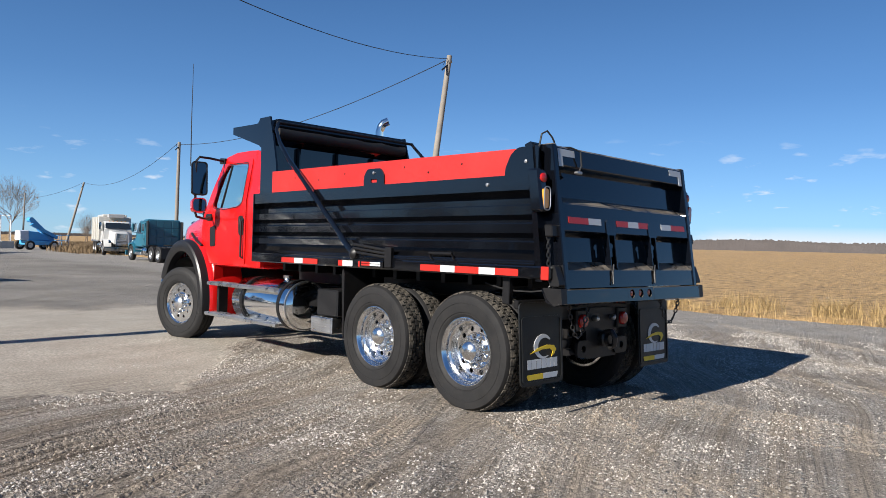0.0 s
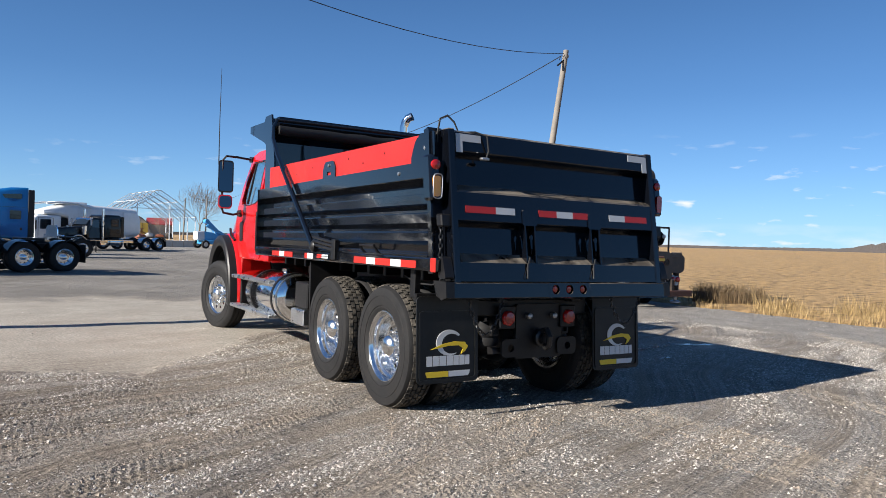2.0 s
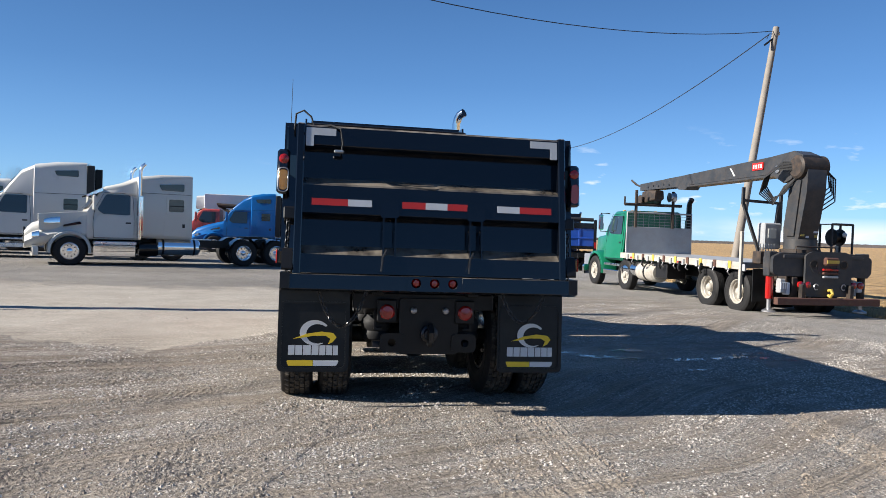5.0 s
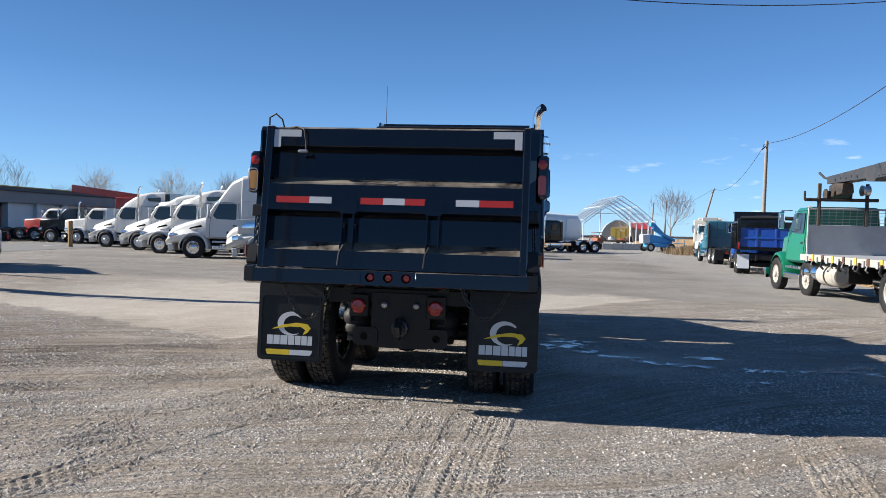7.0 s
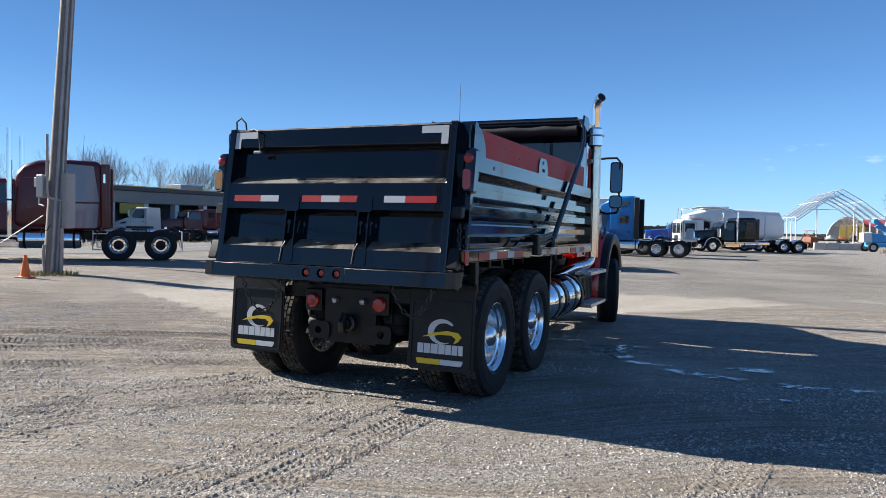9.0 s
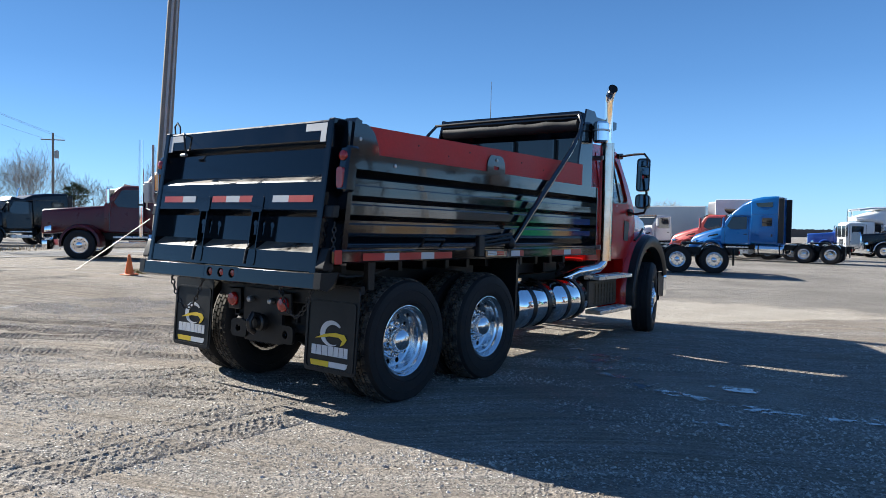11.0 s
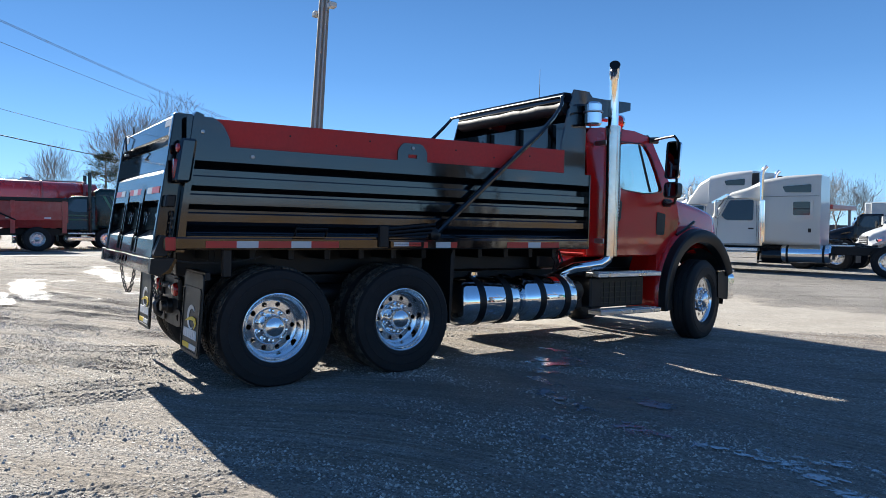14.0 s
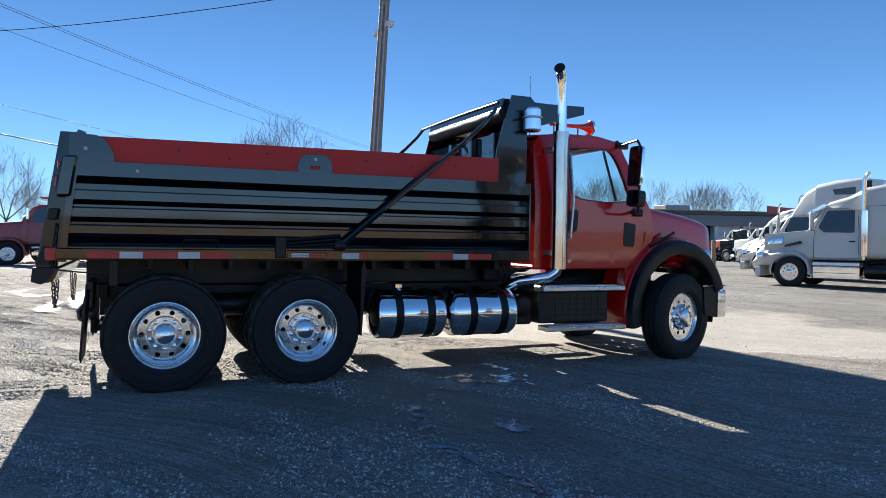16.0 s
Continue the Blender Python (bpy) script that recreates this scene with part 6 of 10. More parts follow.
for k in range(7):
    part("grille_bar", Geo().box(-0.38, 0.38, 7.945, 7.96, 1.04 + 0.062 * k, 1.065 + 0.062 * k, 0.004), BLACK_DULL, HOOD)
part("bumper", Geo().prism(round_poly([(-1.16, 0.46), (1.16, 0.46), (1.16, 0.82), (-1.16, 0.82)], 0.05), 1, 7.86, 7.99).map(lambda p: Vector((p.x, p.y - 0.20 * (abs(p.x) / 1.16) ** 3, p.z))), CHROME, TRUCK, "chrome front bumper")
for s in (-1, 1):
    # fender: an arch over the wheel, with a black flare round its lip
    def arch(r, c=(AXF, 0.55), a0=20, a1=192, n=22, sq=1.0):
        return [(c[0] + r * math.cos(radians(a0 + (a1 - a0) * k / (n - 1))), c[1] + r * sq * math.sin(radians(a0 + (a1 - a0) * k / (n - 1)))) for k in range(n)]
    ao = arch(0.80, sq=1.2)
    g = Geo()
    xs = [(0.55, 1.0), (0.86, 1.0), (0.99, 0.985), (1.06, 0.955), (1.09, 0.92)]
    v = []
    for x, k in xs:
        v += [(s * x, AXF + (y - AXF) * k, 0.55 + (z - 0.55) * k) for y, z in ao]
    m = len(ao)
    f = [(j * m + i, j * m + i + 1, (j + 1) * m + i + 1, (j + 1) * m + i) for j in range(len(xs) - 1) for i in range(m - 1)]
    g.add(v, f)
    fd = part("fender", g, RED, TRUCK, "rounded red front fender")
    g = Geo()
    v = []
    for x, k in ((1.07, 0.95), (1.17, 0.93), (1.19, 0.90), (1.19, 0.80), (1.17, 0.76), (1.05, 0.75)):
        v += [(s * x, AXF + (y - AXF) * k, 0.55 + (z - 0.55) * k) for y, z in ao]
    g.add(v, [(j * m + i, j * m + i + 1, (j + 1) * m + i + 1, (j + 1) * m + i) for j in range(5) for i in range(m - 1)])
    part("fender_flare", g, PLASTIC, fd, "black plastic wheel-arch flare")
    part("wheel_well", Geo().add([(s * x, y, z) for x in (0.45, 1.1) for y, z in arch(0.61, sq=1.05, a0=-14)], [(i, i + 1, 22 + i + 1, 22 + i) for i in range(21)]), PLASTIC, fd)
    part("cowl_skirt", Geo().prism([(6.30, 0.46), (6.42, 0.46), (6.40, 0.95), (6.55, 1.30), (6.62, 1.55), (6.44, 1.55), (6.30, 1.12)], 0, s * 0.86, s * 1.0), RED, fd)
    part("headlamp", Geo().prism(round_poly([(s * 0.62, 1.05), (s * 0.90, 1.08), (s * 0.86, 1.34), (s * 0.60, 1.36)], 0.06), 1, 7.60, 7.80), CHROME, HOOD)
    part("marker_lamp", Geo().lathe([(0.025, 0), (0.02, s * 0.012), (0.0001, s * 0.016)], 0, (s * 1.062, 7.22, 1.425), 14), CHROME, fd)
    part("hood_latch", Geo().tube([(s * 1.03, 6.66, 1.37), (s * 1.05, 6.80, 1.44), (s * 1.0, 7.06, 1.55)], 0.02, 8), PLASTIC, HOOD)
    part("bumper_bracket", Geo().prism(round_poly([(7.46, 0.50), (7.70, 0.46), (7.70, 0.84), (7.44, 0.86)], 0.03), 0, s * 1.10, s * 1.145), PLASTIC, TRUCK)
    part("front_flap", Geo().box(s * 0.80, s * 1.10, 7.62, 7.64, 0.50, 0.92), PLASTIC, TRUCK)
    part("bumper_step", Geo().box(s * 0.85, s * 1.16, 7.42, 7.80, 0.862, 0.885, 0.006), CHROME, TRUCK)
    part("corner_lamp", Geo().loft([(7.58, 0.05, 0.04, 0.98, 1.22, 0.03), (7.74, 0.04, 0.02, 0.99, 1.12, 0.02)]).map(lambda p: Vector((p.x + s * 1.00, p.y, p.z))), CHROME, fd)
# roof horn, marker lamps, antenna
bc = part("air_horn", Geo().lathe([(0.022, 5.55), (0.024, 5.9), (0.034, 6.02), (0.055, 6.10), (0.085, 6.15), (0.092, 6.155), (0.088, 6.165), (0.05, 6.12), (0.0001, 6.06)], 1, (0.42, 0, 2.90), 24), RED, CAB, "red trumpet horn on the cab roof", smooth=60)
part("horn_rim", Geo().lathe([(0.086, 6.145), (0.096, 6.15), (0.096, 6.17), (0.086, 6.172)], 1, (0.42, 0, 2.90), 24, closed=True), CHROME, bc)
for y in (5.62, 5.98):
    part("horn_foot", Geo().box(0.405, 0.435, y - 0.02, y + 0.02, 2.735, 2.885, 0.004), CHROME, bc)
for x in (-0.6, -0.2, 0.0, 0.2, 0.6):
    part("roof_marker", Geo().loft([(5.98, 0.05, 0.04, 2.735, 2.78, 0.015), (6.12, 0.05, 0.03, 2.71, 2.75, 0.015)]).map(lambda p: Vector((p.x + x, p.y, p.z))), LAMP_A, CAB)
part("antenna", Geo().tube([(-1.40, 6.30, 2.50), (-1.405, 6.30, 3.2), (-1.40, 6.30, 3.95)], [0.008, 0.006, 0.003], 6), CABLE, TRUCK)


# ---- the other vehicles ----
def conventional(label, category, x, y, heading, paint, style="aero", sleeper=1.9, roof=3.5, base=6.1, rim=None, stacks=(1,), tandem=True, hood_len=2.0, dark_hood=None, group="", name="tractor_truck", rear_gear=True, twin_steer=False, fenders=False, extender=True, hub=None, straight=0.0, dome=False, tank=None, flap=None, pipe=None):
    """A bonneted truck. Local y points ahead, origin on the ground below the front axle; heading turns y from north, anticlockwise."""
    T = thing(name, label, category, at=pose(x, y, gz(x, y), 0, 0, heading), group=group)
    rim = rim or ALU
    hp = dark_hood or paint
    for s in (-1, 1):
        wheel(T, s * 1.04, 0, 0.5, style="steer", cheap=True, rim=rim, flat=0.5)
        if twin_steer:
            wheel(T, s * 1.04, -2.6, 0.5, style="steer", cheap=True, rim=rim, flat=0.5)
        for ay in ((-base, -base - 1.32) if tandem else (-base,)):
            wheel(T, s * 1.06, ay, 0.5, style="drive", cheap=True, rim=rim, flat=0.5, hub=hub)
            wheel(T, s * 0.74, ay, 0.5, style="inner", cheap=True, rim=rim, flat=0.5, side=s)
    end = -base - (1.32 if tandem else 0) - 0.95
    g = Geo()
    for s in (-1, 1):
        g.box(s * 0.34, s * 0.43, end, 0.6, 0.66, 0.94, 0.01)
    for yy in (end + 0.1, -base + 0.7, -base * 0.6, -1.6):
        g.box(-0.34, 0.34, yy - 0.06, yy + 0.06, 0.70, 0.9)
    part("chassis_frame", g, BLACK_DULL, T)
    for ay in ((-base, -base - 1.32) if tandem else (-base,)):
        part("axle", Geo().tube([(-0.95, ay, 0.5), (-0.2, ay, 0.5), (0.2, ay, 0.5), (0.95, ay, 0.5)], [0.08, 0.15, 0.15, 0.08], 10), BLACK_DULL, T)
    cab_f, cab_r = -0.62 if hood_len < 2.2 else -0.85, -2.15 if hood_len < 2.2 else -2.35
    # hood and fenders
    nose = cab_f + hood_len
    if style == "aero":
        hood = Geo().loft([(cab_f - 0.02, 1.0, 0.92, 0.95, 1.95, 0.2), (cab_f + 0.4, 1.02, 0.86, 0.9, 1.86, 0.25), (cab_f + hood_len * 0.55, 1.06, 0.74, 0.78, 1.68, 0.32), (nose - 0.25, 1.0, 0.62, 0.62, 1.45, 0.32), (nose, 0.84, 0.5, 0.55, 1.2, 0.25)], 6)
    else:
        hood = Geo().loft([(cab_f - 0.02, 0.72, 0.66, 0.95, 1.92, 0.14), (cab_f + hood_len * 0.5, 0.64, 0.56, 0.95, 1.82, 0.14), (nose - 0.06, 0.56, 0.5, 0.85, 1.74, 0.12), (nose, 0.52, 0.46, 0.88, 1.70, 0.10)], 6)
    H = part("hood", hood, hp, T)
    for s in (-1, 1):
        pts = [(0.66 * math.cos(radians(a)), 0.52 + 0.66 * math.sin(radians(a))) for a in range(-8, 189, 14)]
        m = len(pts)
        v = []
        for xx, k in ((0.62, 1.08), (1.0, 1.08), (1.13, 1.02), (1.15, 0.90)):
            v += [(s * xx, py * k, 0.52 + (pz - 0.52) * k) for py, pz in pts]
        part("fender", Geo().add(v, [(j * m + i, j * m + i + 1, (j + 1) * m + i + 1, (j + 1) * m + i) for j in range(3) for i in range(m - 1)]), hp, H)
        part("wheel_well", Geo().add([(s * xx, py * 0.97, 0.52 + (pz - 0.52) * 0.97) for xx in (0.5, 1.152) for py, pz in pts], [(i, i + 1, m + i + 1, m + i) for i in range(m - 1)] ), PLASTIC, H)
        part("wheel_well", Geo().prism(pts, 0, s * 0.60, s * 0.62), PLASTIC, H)
        part("headlamp", Geo().loft([(nose - 0.45, 0.10, 0.09, 0.95, 1.18, 0.05), (nose - 0.22, 0.10, 0.07, 0.93, 1.12, 0.05)]).map(lambda p: Vector((p.x + s * (0.90 if style == "aero" else 0.78), p.y, p.z))), CHROME, H)
    part("grille", Geo().prism(round_poly([(-0.42, 0.72), (0.42, 0.72), (0.36, 1.30 if style == "aero" else 1.66), (-0.36, 1.30 if style == "aero" else 1.66)], 0.06), 1, nose - 0.03, nose + 0.02), CHROME if style != "aero" else PLASTIC, H)
    for k in range(5):
        part("grille_bar", Geo().box(-0.34, 0.34, nose + 0.02, nose + 0.032, 0.80 + 0.11 * k, 0.84 + 0.11 * k), STEEL, H)
    part("bumper", Geo().prism(round_poly([(-1.17, 0.32), (1.17, 0.32), (1.17, 0.66), (-1.17, 0.66)], 0.06), 1, nose - 0.12, nose + 0.05).map(lambda p: Vector((p.x, p.y - 0.30 * (abs(p.x) / 1.17) ** 3, p.z))), hp if style == "aero" else CHROME, T)
    # cab
    top = 2.62 if style == "classic" else 2.72
    C = part("cab", Geo().loft([(cab_r - 0.05, 1.08, 0.96, 0.92, top, 0.12), (cab_f - 0.55, 1.08, 0.95, 0.92, top, 0.14), (cab_f - 0.32, 1.08, 0.92, 0.92, top - 0.10, 0.14), (cab_f + 0.08, 1.05, 0.98, 0.92, 1.98, 0.12)], 5), paint, T)
    part("windscreen", Geo().add([(-0.84, cab_f - 0.335, top - 0.16), (0.84, cab_f - 0.335, top - 0.16), (0.92, cab_f + 0.055, 2.02), (-0.92, cab_f + 0.055, 2.02), (0, cab_f - 0.26, top - 0.15), (0, cab_f + 0.12, 2.02)], [(0, 4, 5, 3), (4, 1, 2, 5)]).map(lambda p: p + Vector((0, 0.045, 0.03))), GLASS_DARK, C)
    for s in (-1, 1):
        wl_ = round_poly([(cab_r + 0.20, 1.82), (cab_r + 0.20, top - 0.17), (cab_f - 0.52, top - 0.17), (cab_f - 0.24, 2.0), (cab_f - 0.42, 1.84)], 0.06, 3)
        g = Geo().prism(wl_, 0, s * 1.085, s * 1.10)
        g.map(lambda p: Vector((p.x - s * 0.115 * (p.z - 0.92) / (top - 0.92) , p.y, p.z)))
        part("side_window", g, GLASS_DARK, C)
        dpl = round_poly([(cab_r + 0.08, 1.0), (cab_r + 0.08, 1.80), (cab_f - 0.28, 1.80), (cab_f - 0.12, 1.5), (cab_f - 0.14, 1.0)], 0.06, 3)
        g = Geo().prism(dpl, 0, s * 1.070, s * 1.092)
        g.map(lambda p: Vector((p.x - s * 0.115 * (p.z - 0.92) / (top - 0.92), p.y, p.z)))
        dr = part("door", g, paint, C)
        big = [(cab_r + 0.06, 0.985), (cab_r + 0.06, 1.80), (cab_r + 0.12, top - 0.10), (cab_f - 0.46, top - 0.10), (cab_f - 0.14, 1.98), (cab_f - 0.10, 1.5), (cab_f - 0.12, 0.985)]
        my, mz = (cab_r + cab_f) / 2, 1.7
        g = Geo().holed(big, [(my + (a - my) * 0.982, mz + (b - mz) * 0.985) for a, b in big], 0, s * 1.078, s * 1.087)
        g.map(lambda p: Vector((p.x - s * 0.115 * (p.z - 0.92) / (top - 0.92), p.y, p.z)))
        part("door_seam", g, GLASS_DARK, C)
        part("door_handle", Geo().box(s * 1.035, s * 1.055, cab_r + 0.16, cab_r + 0.36, 1.50, 1.57, 0.01), PLASTIC, dr)
        mk = part("mirror", Geo().box(s * 1.18, s * 1.36, cab_f - 0.18, cab_f - 0.06, 1.95, 2.50, 0.04), CHROME if style == "classic" else hp, C)
        part("mirror_arm", Geo().tube([(s * 0.98, cab_f - 0.20, 2.54), (s * 1.27, cab_f - 0.12, 2.54), (s * 1.27, cab_f - 0.12, 1.90), (s * 1.02, cab_f - 0.14, 1.90)], 0.016, 6), PLASTIC, mk)
        part("step", Geo().box(s * 0.95, s * 1.18, cab_r + 0.05, cab_f - 0.25, 0.42, 0.60, 0.02), CHROME if style == "classic" else ALU, T)
        part("step", Geo().box(s * 0.98, s * 1.16, cab_r + 0.05, cab_f - 0.25, 0.74, 0.82, 0.02), ALU, T)
    if style == "aero":
        part("sun_visor", Geo().prism([(cab_f - 0.42, top + 0.0), (cab_f - 0.20, top - 0.12), (cab_f - 0.18, top - 0.16), (cab_f - 0.44, top - 0.05)], 0, -0.86, 0.86), CHROME if rim == CHROME else PLASTIC, C)
        for s in (-1, 1):
            part("hood_vent", Geo().prism(round_poly([(cab_f + 0.25, 1.46), (cab_f + 0.85, 1.34), (cab_f + 0.80, 1.42), (cab_f + 0.30, 1.55)], 0.03), 0, s * 0.985, s * 1.02), GLASS_DARK, H)
    # sleeper
    rear = cab_r
    if sleeper > 0:
        rear = cab_r - sleeper
        if style == "aero" and roof > 3.0:
            secs = [(rear, 1.20, 1.12, 0.98, roof - 0.02, 0.10), (rear + 0.12, 1.20, 1.12, 0.98, roof, 0.12), (rear + sleeper * 0.55, 1.20, 1.10, 0.98, roof - 0.02, 0.2), (cab_r - 0.06, 1.17, 1.04, 1.0, roof - 0.14, 0.22), (cab_r - 0.02, 1.02, 0.98, top - 0.28, roof - 0.17, 0.2), (cab_r + 0.45, 0.98, 0.92, top - 0.25, roof - 0.40, 0.2), (cab_f - 0.52, 0.96, 0.86, top - 0.25, top + 0.12, 0.12), (cab_f - 0.40, 0.90, 0.80, top - 0.2, top - 0.02, 0.06)]
        elif dome:
            secs = [(rear, 1.16, 1.08, 0.98, roof - 0.10, 0.16), (rear + 0.14, 1.20, 1.12, 0.98, roof - 0.02, 0.2), (rear + sleeper * 0.5, 1.20, 1.10, 0.98, roof, 0.25), (cab_r - 0.45, 1.19, 1.08, 0.98, roof - 0.06, 0.28), (cab_r - 0.08, 1.17, 1.06, 0.98, roof - 0.20, 0.3), (cab_r + 0.12, 1.14, 1.02, 1.0, roof - 0.40, 0.3), (cab_r + 0.20, 1.08, 0.98, 1.0, roof - 0.62, 0.3)]
        else:
            secs = [(rear, 1.18, 1.10, 0.98, roof - 0.05, 0.12), (rear + 0.12, 1.20, 1.12, 0.98, roof, 0.16), (cab_r - 0.15, 1.19, 1.10, 0.98, roof, 0.2), (cab_r + 0.05, 1.10, 1.0, 1.0, roof - 0.14, 0.2)]
        S = part("sleeper", Geo().loft(secs, 6), paint, T)
        for s in (-1, 1):
            part("sleeper_window", Geo().prism(round_poly([(rear + 0.30, 2.0), (rear + 0.30, 2.48), (rear + 0.85, 2.48), (rear + 0.85, 2.0)], 0.06), 0, s * 1.155, s * 1.176), GLASS_DARK, S)
            if roof > 3.2:
                part("sleeper_window", Geo().prism(round_poly([(rear + 0.30, roof - 0.62), (rear + 0.30, roof - 0.34), (rear + 1.2, roof - 0.40), (rear + 1.1, roof - 0.60)], 0.05), 0, s * 1.115, s * 1.150), GLASS_DARK, S)
            part("window_surround", Geo().holed(round_poly([(rear + 0.22, 1.90), (rear + 0.22, 2.56), (rear + 0.93, 2.56), (rear + 0.93, 1.90)], 0.08), round_poly([(rear + 0.31, 2.01), (rear + 0.31, 2.47), (rear + 0.84, 2.47), (rear + 0.84, 2.01)], 0.055), 0, s * 1.158, s * 1.186), paint, S)
            part("window_bar", Geo().box(s * 1.150, s * 1.182, rear + 0.31, rear + 0.84, 2.21, 2.24, 0.004), PLASTIC, S)
            lk = part("locker_latch", Geo().box(s * 1.18, s * 1.212, rear + 0.26, rear + 0.36, 1.42, 1.56, 0.01), PLASTIC, S)
            part("body_line", Geo().box(s * 1.152, s * 1.164, rear + 0.05, cab_r - 0.12, 2.655, 2.668), GLASS_DARK, S)
            part("locker_door", Geo().prism(round_poly([(rear + 0.18, 1.1), (rear + 0.18, 1.72), (rear + 1.0, 1.72), (rear + 1.0, 1.1)], 0.05), 0, s * 1.176, s * 1.204), paint, S)
            if extender:
                part("side_extender", Geo().box(s * 1.08, s * 1.18, rear - 0.30, rear - 0.002, 1.05, roof - 0.12, 0.03), PLASTIC if style == "aero" else paint, S)
    for s in (-1, 1):
        y1 = min(cab_r - 0.05, rear + 1.25)
        y0 = max(-base + 0.85, y1 - 1.6)
        if tank:
            y0, y1 = tank
        if y1 - y0 > 0.35:
            tk = part("fuel_tank", Geo().lathe([(0.0001, y0), (0.24, y0 + 0.02), (0.30, y0 + 0.07), (0.30, y1 - 0.07), (0.24, y1 - 0.02), (0.0001, y1)], 1, (s * 0.88, 0, 0.68), 24), CHROME, T)
            for yy in (y0 + 0.2, y1 - 0.28):
                part("tank_strap", Geo().lathe([(0.30, yy), (0.307, yy), (0.307, yy + 0.07), (0.30, yy + 0.07)], 1, (s * 0.88, 0, 0.68), 24), BLACK_DULL, tk)
        if s in stacks:
            sy = cab_r - 0.10 if sleeper > 0 else cab_r - 0.16
            if straight:
                sy = cab_r + 0.30
                st = part("exhaust_pipe", Geo().tube([(s * 1.20, sy, 0.80), (s * 1.20, sy, straight)], 0.085, 16), pipe or CHROME, T)
                part("stack_clamp", Geo().tube([(s * 1.20, sy, 1.9), (s * 1.20, sy, 1.96)], 0.095, 16), BLACK_DULL, st)
                continue
            st = part("exhaust_pipe", Geo().tube([(s * 1.16, sy, 0.95), (s * 1.16, sy, roof + 0.05), (s * 1.16, sy - 0.06, roof + 0.22), (s * 1.16, sy - 0.16, roof + 0.32)], 0.065, 14), CHROME, T)
            part("heat_shield", Geo().tube([(s * 1.17, sy, 1.05), (s * 1.17, sy, 2.35)], 0.10, 16), CHROME, st)
    for k in range(5):
        part("roof_marker", Geo().box(-0.62 + 0.29 * k, -0.54 + 0.29 * k, cab_f - 0.55, cab_f - 0.47, top - 0.01, top + 0.05, 0.01), LAMP_A, C)
    if rear_gear:
        part("fifth_wheel", Geo().prism(round_poly([(-0.45, -0.35), (-0.12, -0.5), (0.12, -0.5), (0.45, -0.35), (0.45, 0.4), (-0.45, 0.4)], 0.08), 2, 1.06, 1.14).map(lambda p: p + Vector((0, -base - 0.6, 0))), BLACK_DULL, T)
        part("deck_plate", Geo().box(-0.42, 0.42, rear - 0.9, rear - 0.1, 0.96, 0.99), ALU, T)
        for s in (-1, 1):
            part("mud_flap", Geo().box(s * 0.68, s * 1.22, end + 0.25, end + 0.265, 0.30, 0.95), flap or PLASTIC, T)
            part("tail_lamp", Geo().box(s * 0.45, s * 0.62, end - 0.02, end + 0.03, 0.72, 0.84, 0.01), LAMP_R, T)
            if fenders:
                for ay in (-base, -base - 1.32):
                    pts = [(ay + 0.60 * math.cos(radians(a)), 0.5 + 0.60 * math.sin(radians(a))) for a in range(15, 166, 15)]
                    mm = len(pts)
                    part("rear_fender", Geo().add([(s * xx, q[0], q[1]) for xx in (0.62, 1.22) for q in pts], [(i, i + 1, mm + i + 1, mm + i) for i in range(mm - 1)]), BLACKP if fenders == "black" else CHROME, T)
            else:
                part("quarter_fender", Geo().prism([(-base + 0.75, 0.55), (-base + 0.77, 0.55), (-base + 0.62, 0.98), (-base + 0.30, 1.10), (-base + 0.30, 1.08), (-base + 0.60, 0.96)], 0, s * 0.62, s * 1.20), PLASTIC, T)
    return T


ROW = "white tractors parked side by side in the yard"
T = conventional("cream-white sleeper tractor with polished tanks and bare frame behind", "semi truck", -9.8, 22.2, 111, OFFWHITE, "aero", 1.95, 3.40, 6.1, CHROME, stacks=(1, -1), group=ROW, fenders="black", extender=False)
part("chrome_visor", Geo().prism([(-1.02, 2.78), (-0.72, 2.62), (-0.50, 2.50), (-0.52, 2.44), (-0.78, 2.52), (-1.04, 2.70)], 0, -0.98, 0.98), CHROME, T)
for s in (-1, 1):
    bx = part("chrome_box", Geo().box(s * 0.80, s * 1.20, -2.15, -0.75, 0.30, 0.72, 0.03), CHROME, T)
    part("box_lid", Geo().box(s * 0.80, s * 1.22, -2.16, -0.74, 0.735, 0.86, 0.02), ALU, bx)
    part("box_seam", Geo().box(s * 1.20, s * 1.204, -2.10, -0.80, 0.50, 0.515), BLACK_DULL, bx)
    part("air_tank", Geo().lathe([(0.0001, -2.95), (0.24, -2.93), (0.27, -2.88), (0.27, -2.32), (0.24, -2.27), (0.0001, -2.25)], 1, (s * 0.90, 0, 0.60), 22), BLACKP, T)
    part("stack_shield", Geo().box(s * 1.10, s * 1.26, -2.38, -2.20, 1.05, 2.55, 0.03), CHROME, T)
    part("headlamp_pod", Geo().loft([(0.30, 0.10, 0.07, 1.46, 1.68, 0.04), (0.62, 0.11, 0.08, 1.43, 1.65, 0.05), (0.80, 0.07, 0.05, 1.45, 1.58, 0.03)]).map(lambda p: Vector((p.x + s * 0.86, p.y, p.z))), CHROME, T)
    part("hood_side", Geo().loft([(-0.60, 0.08, 0.06, 1.25, 1.92, 0.04), (0.95, 0.06, 0.05, 1.20, 1.78, 0.04)]).map(lambda p: Vector((p.x + s * 0.80, p.y, p.z))), OFFWHITE, T)
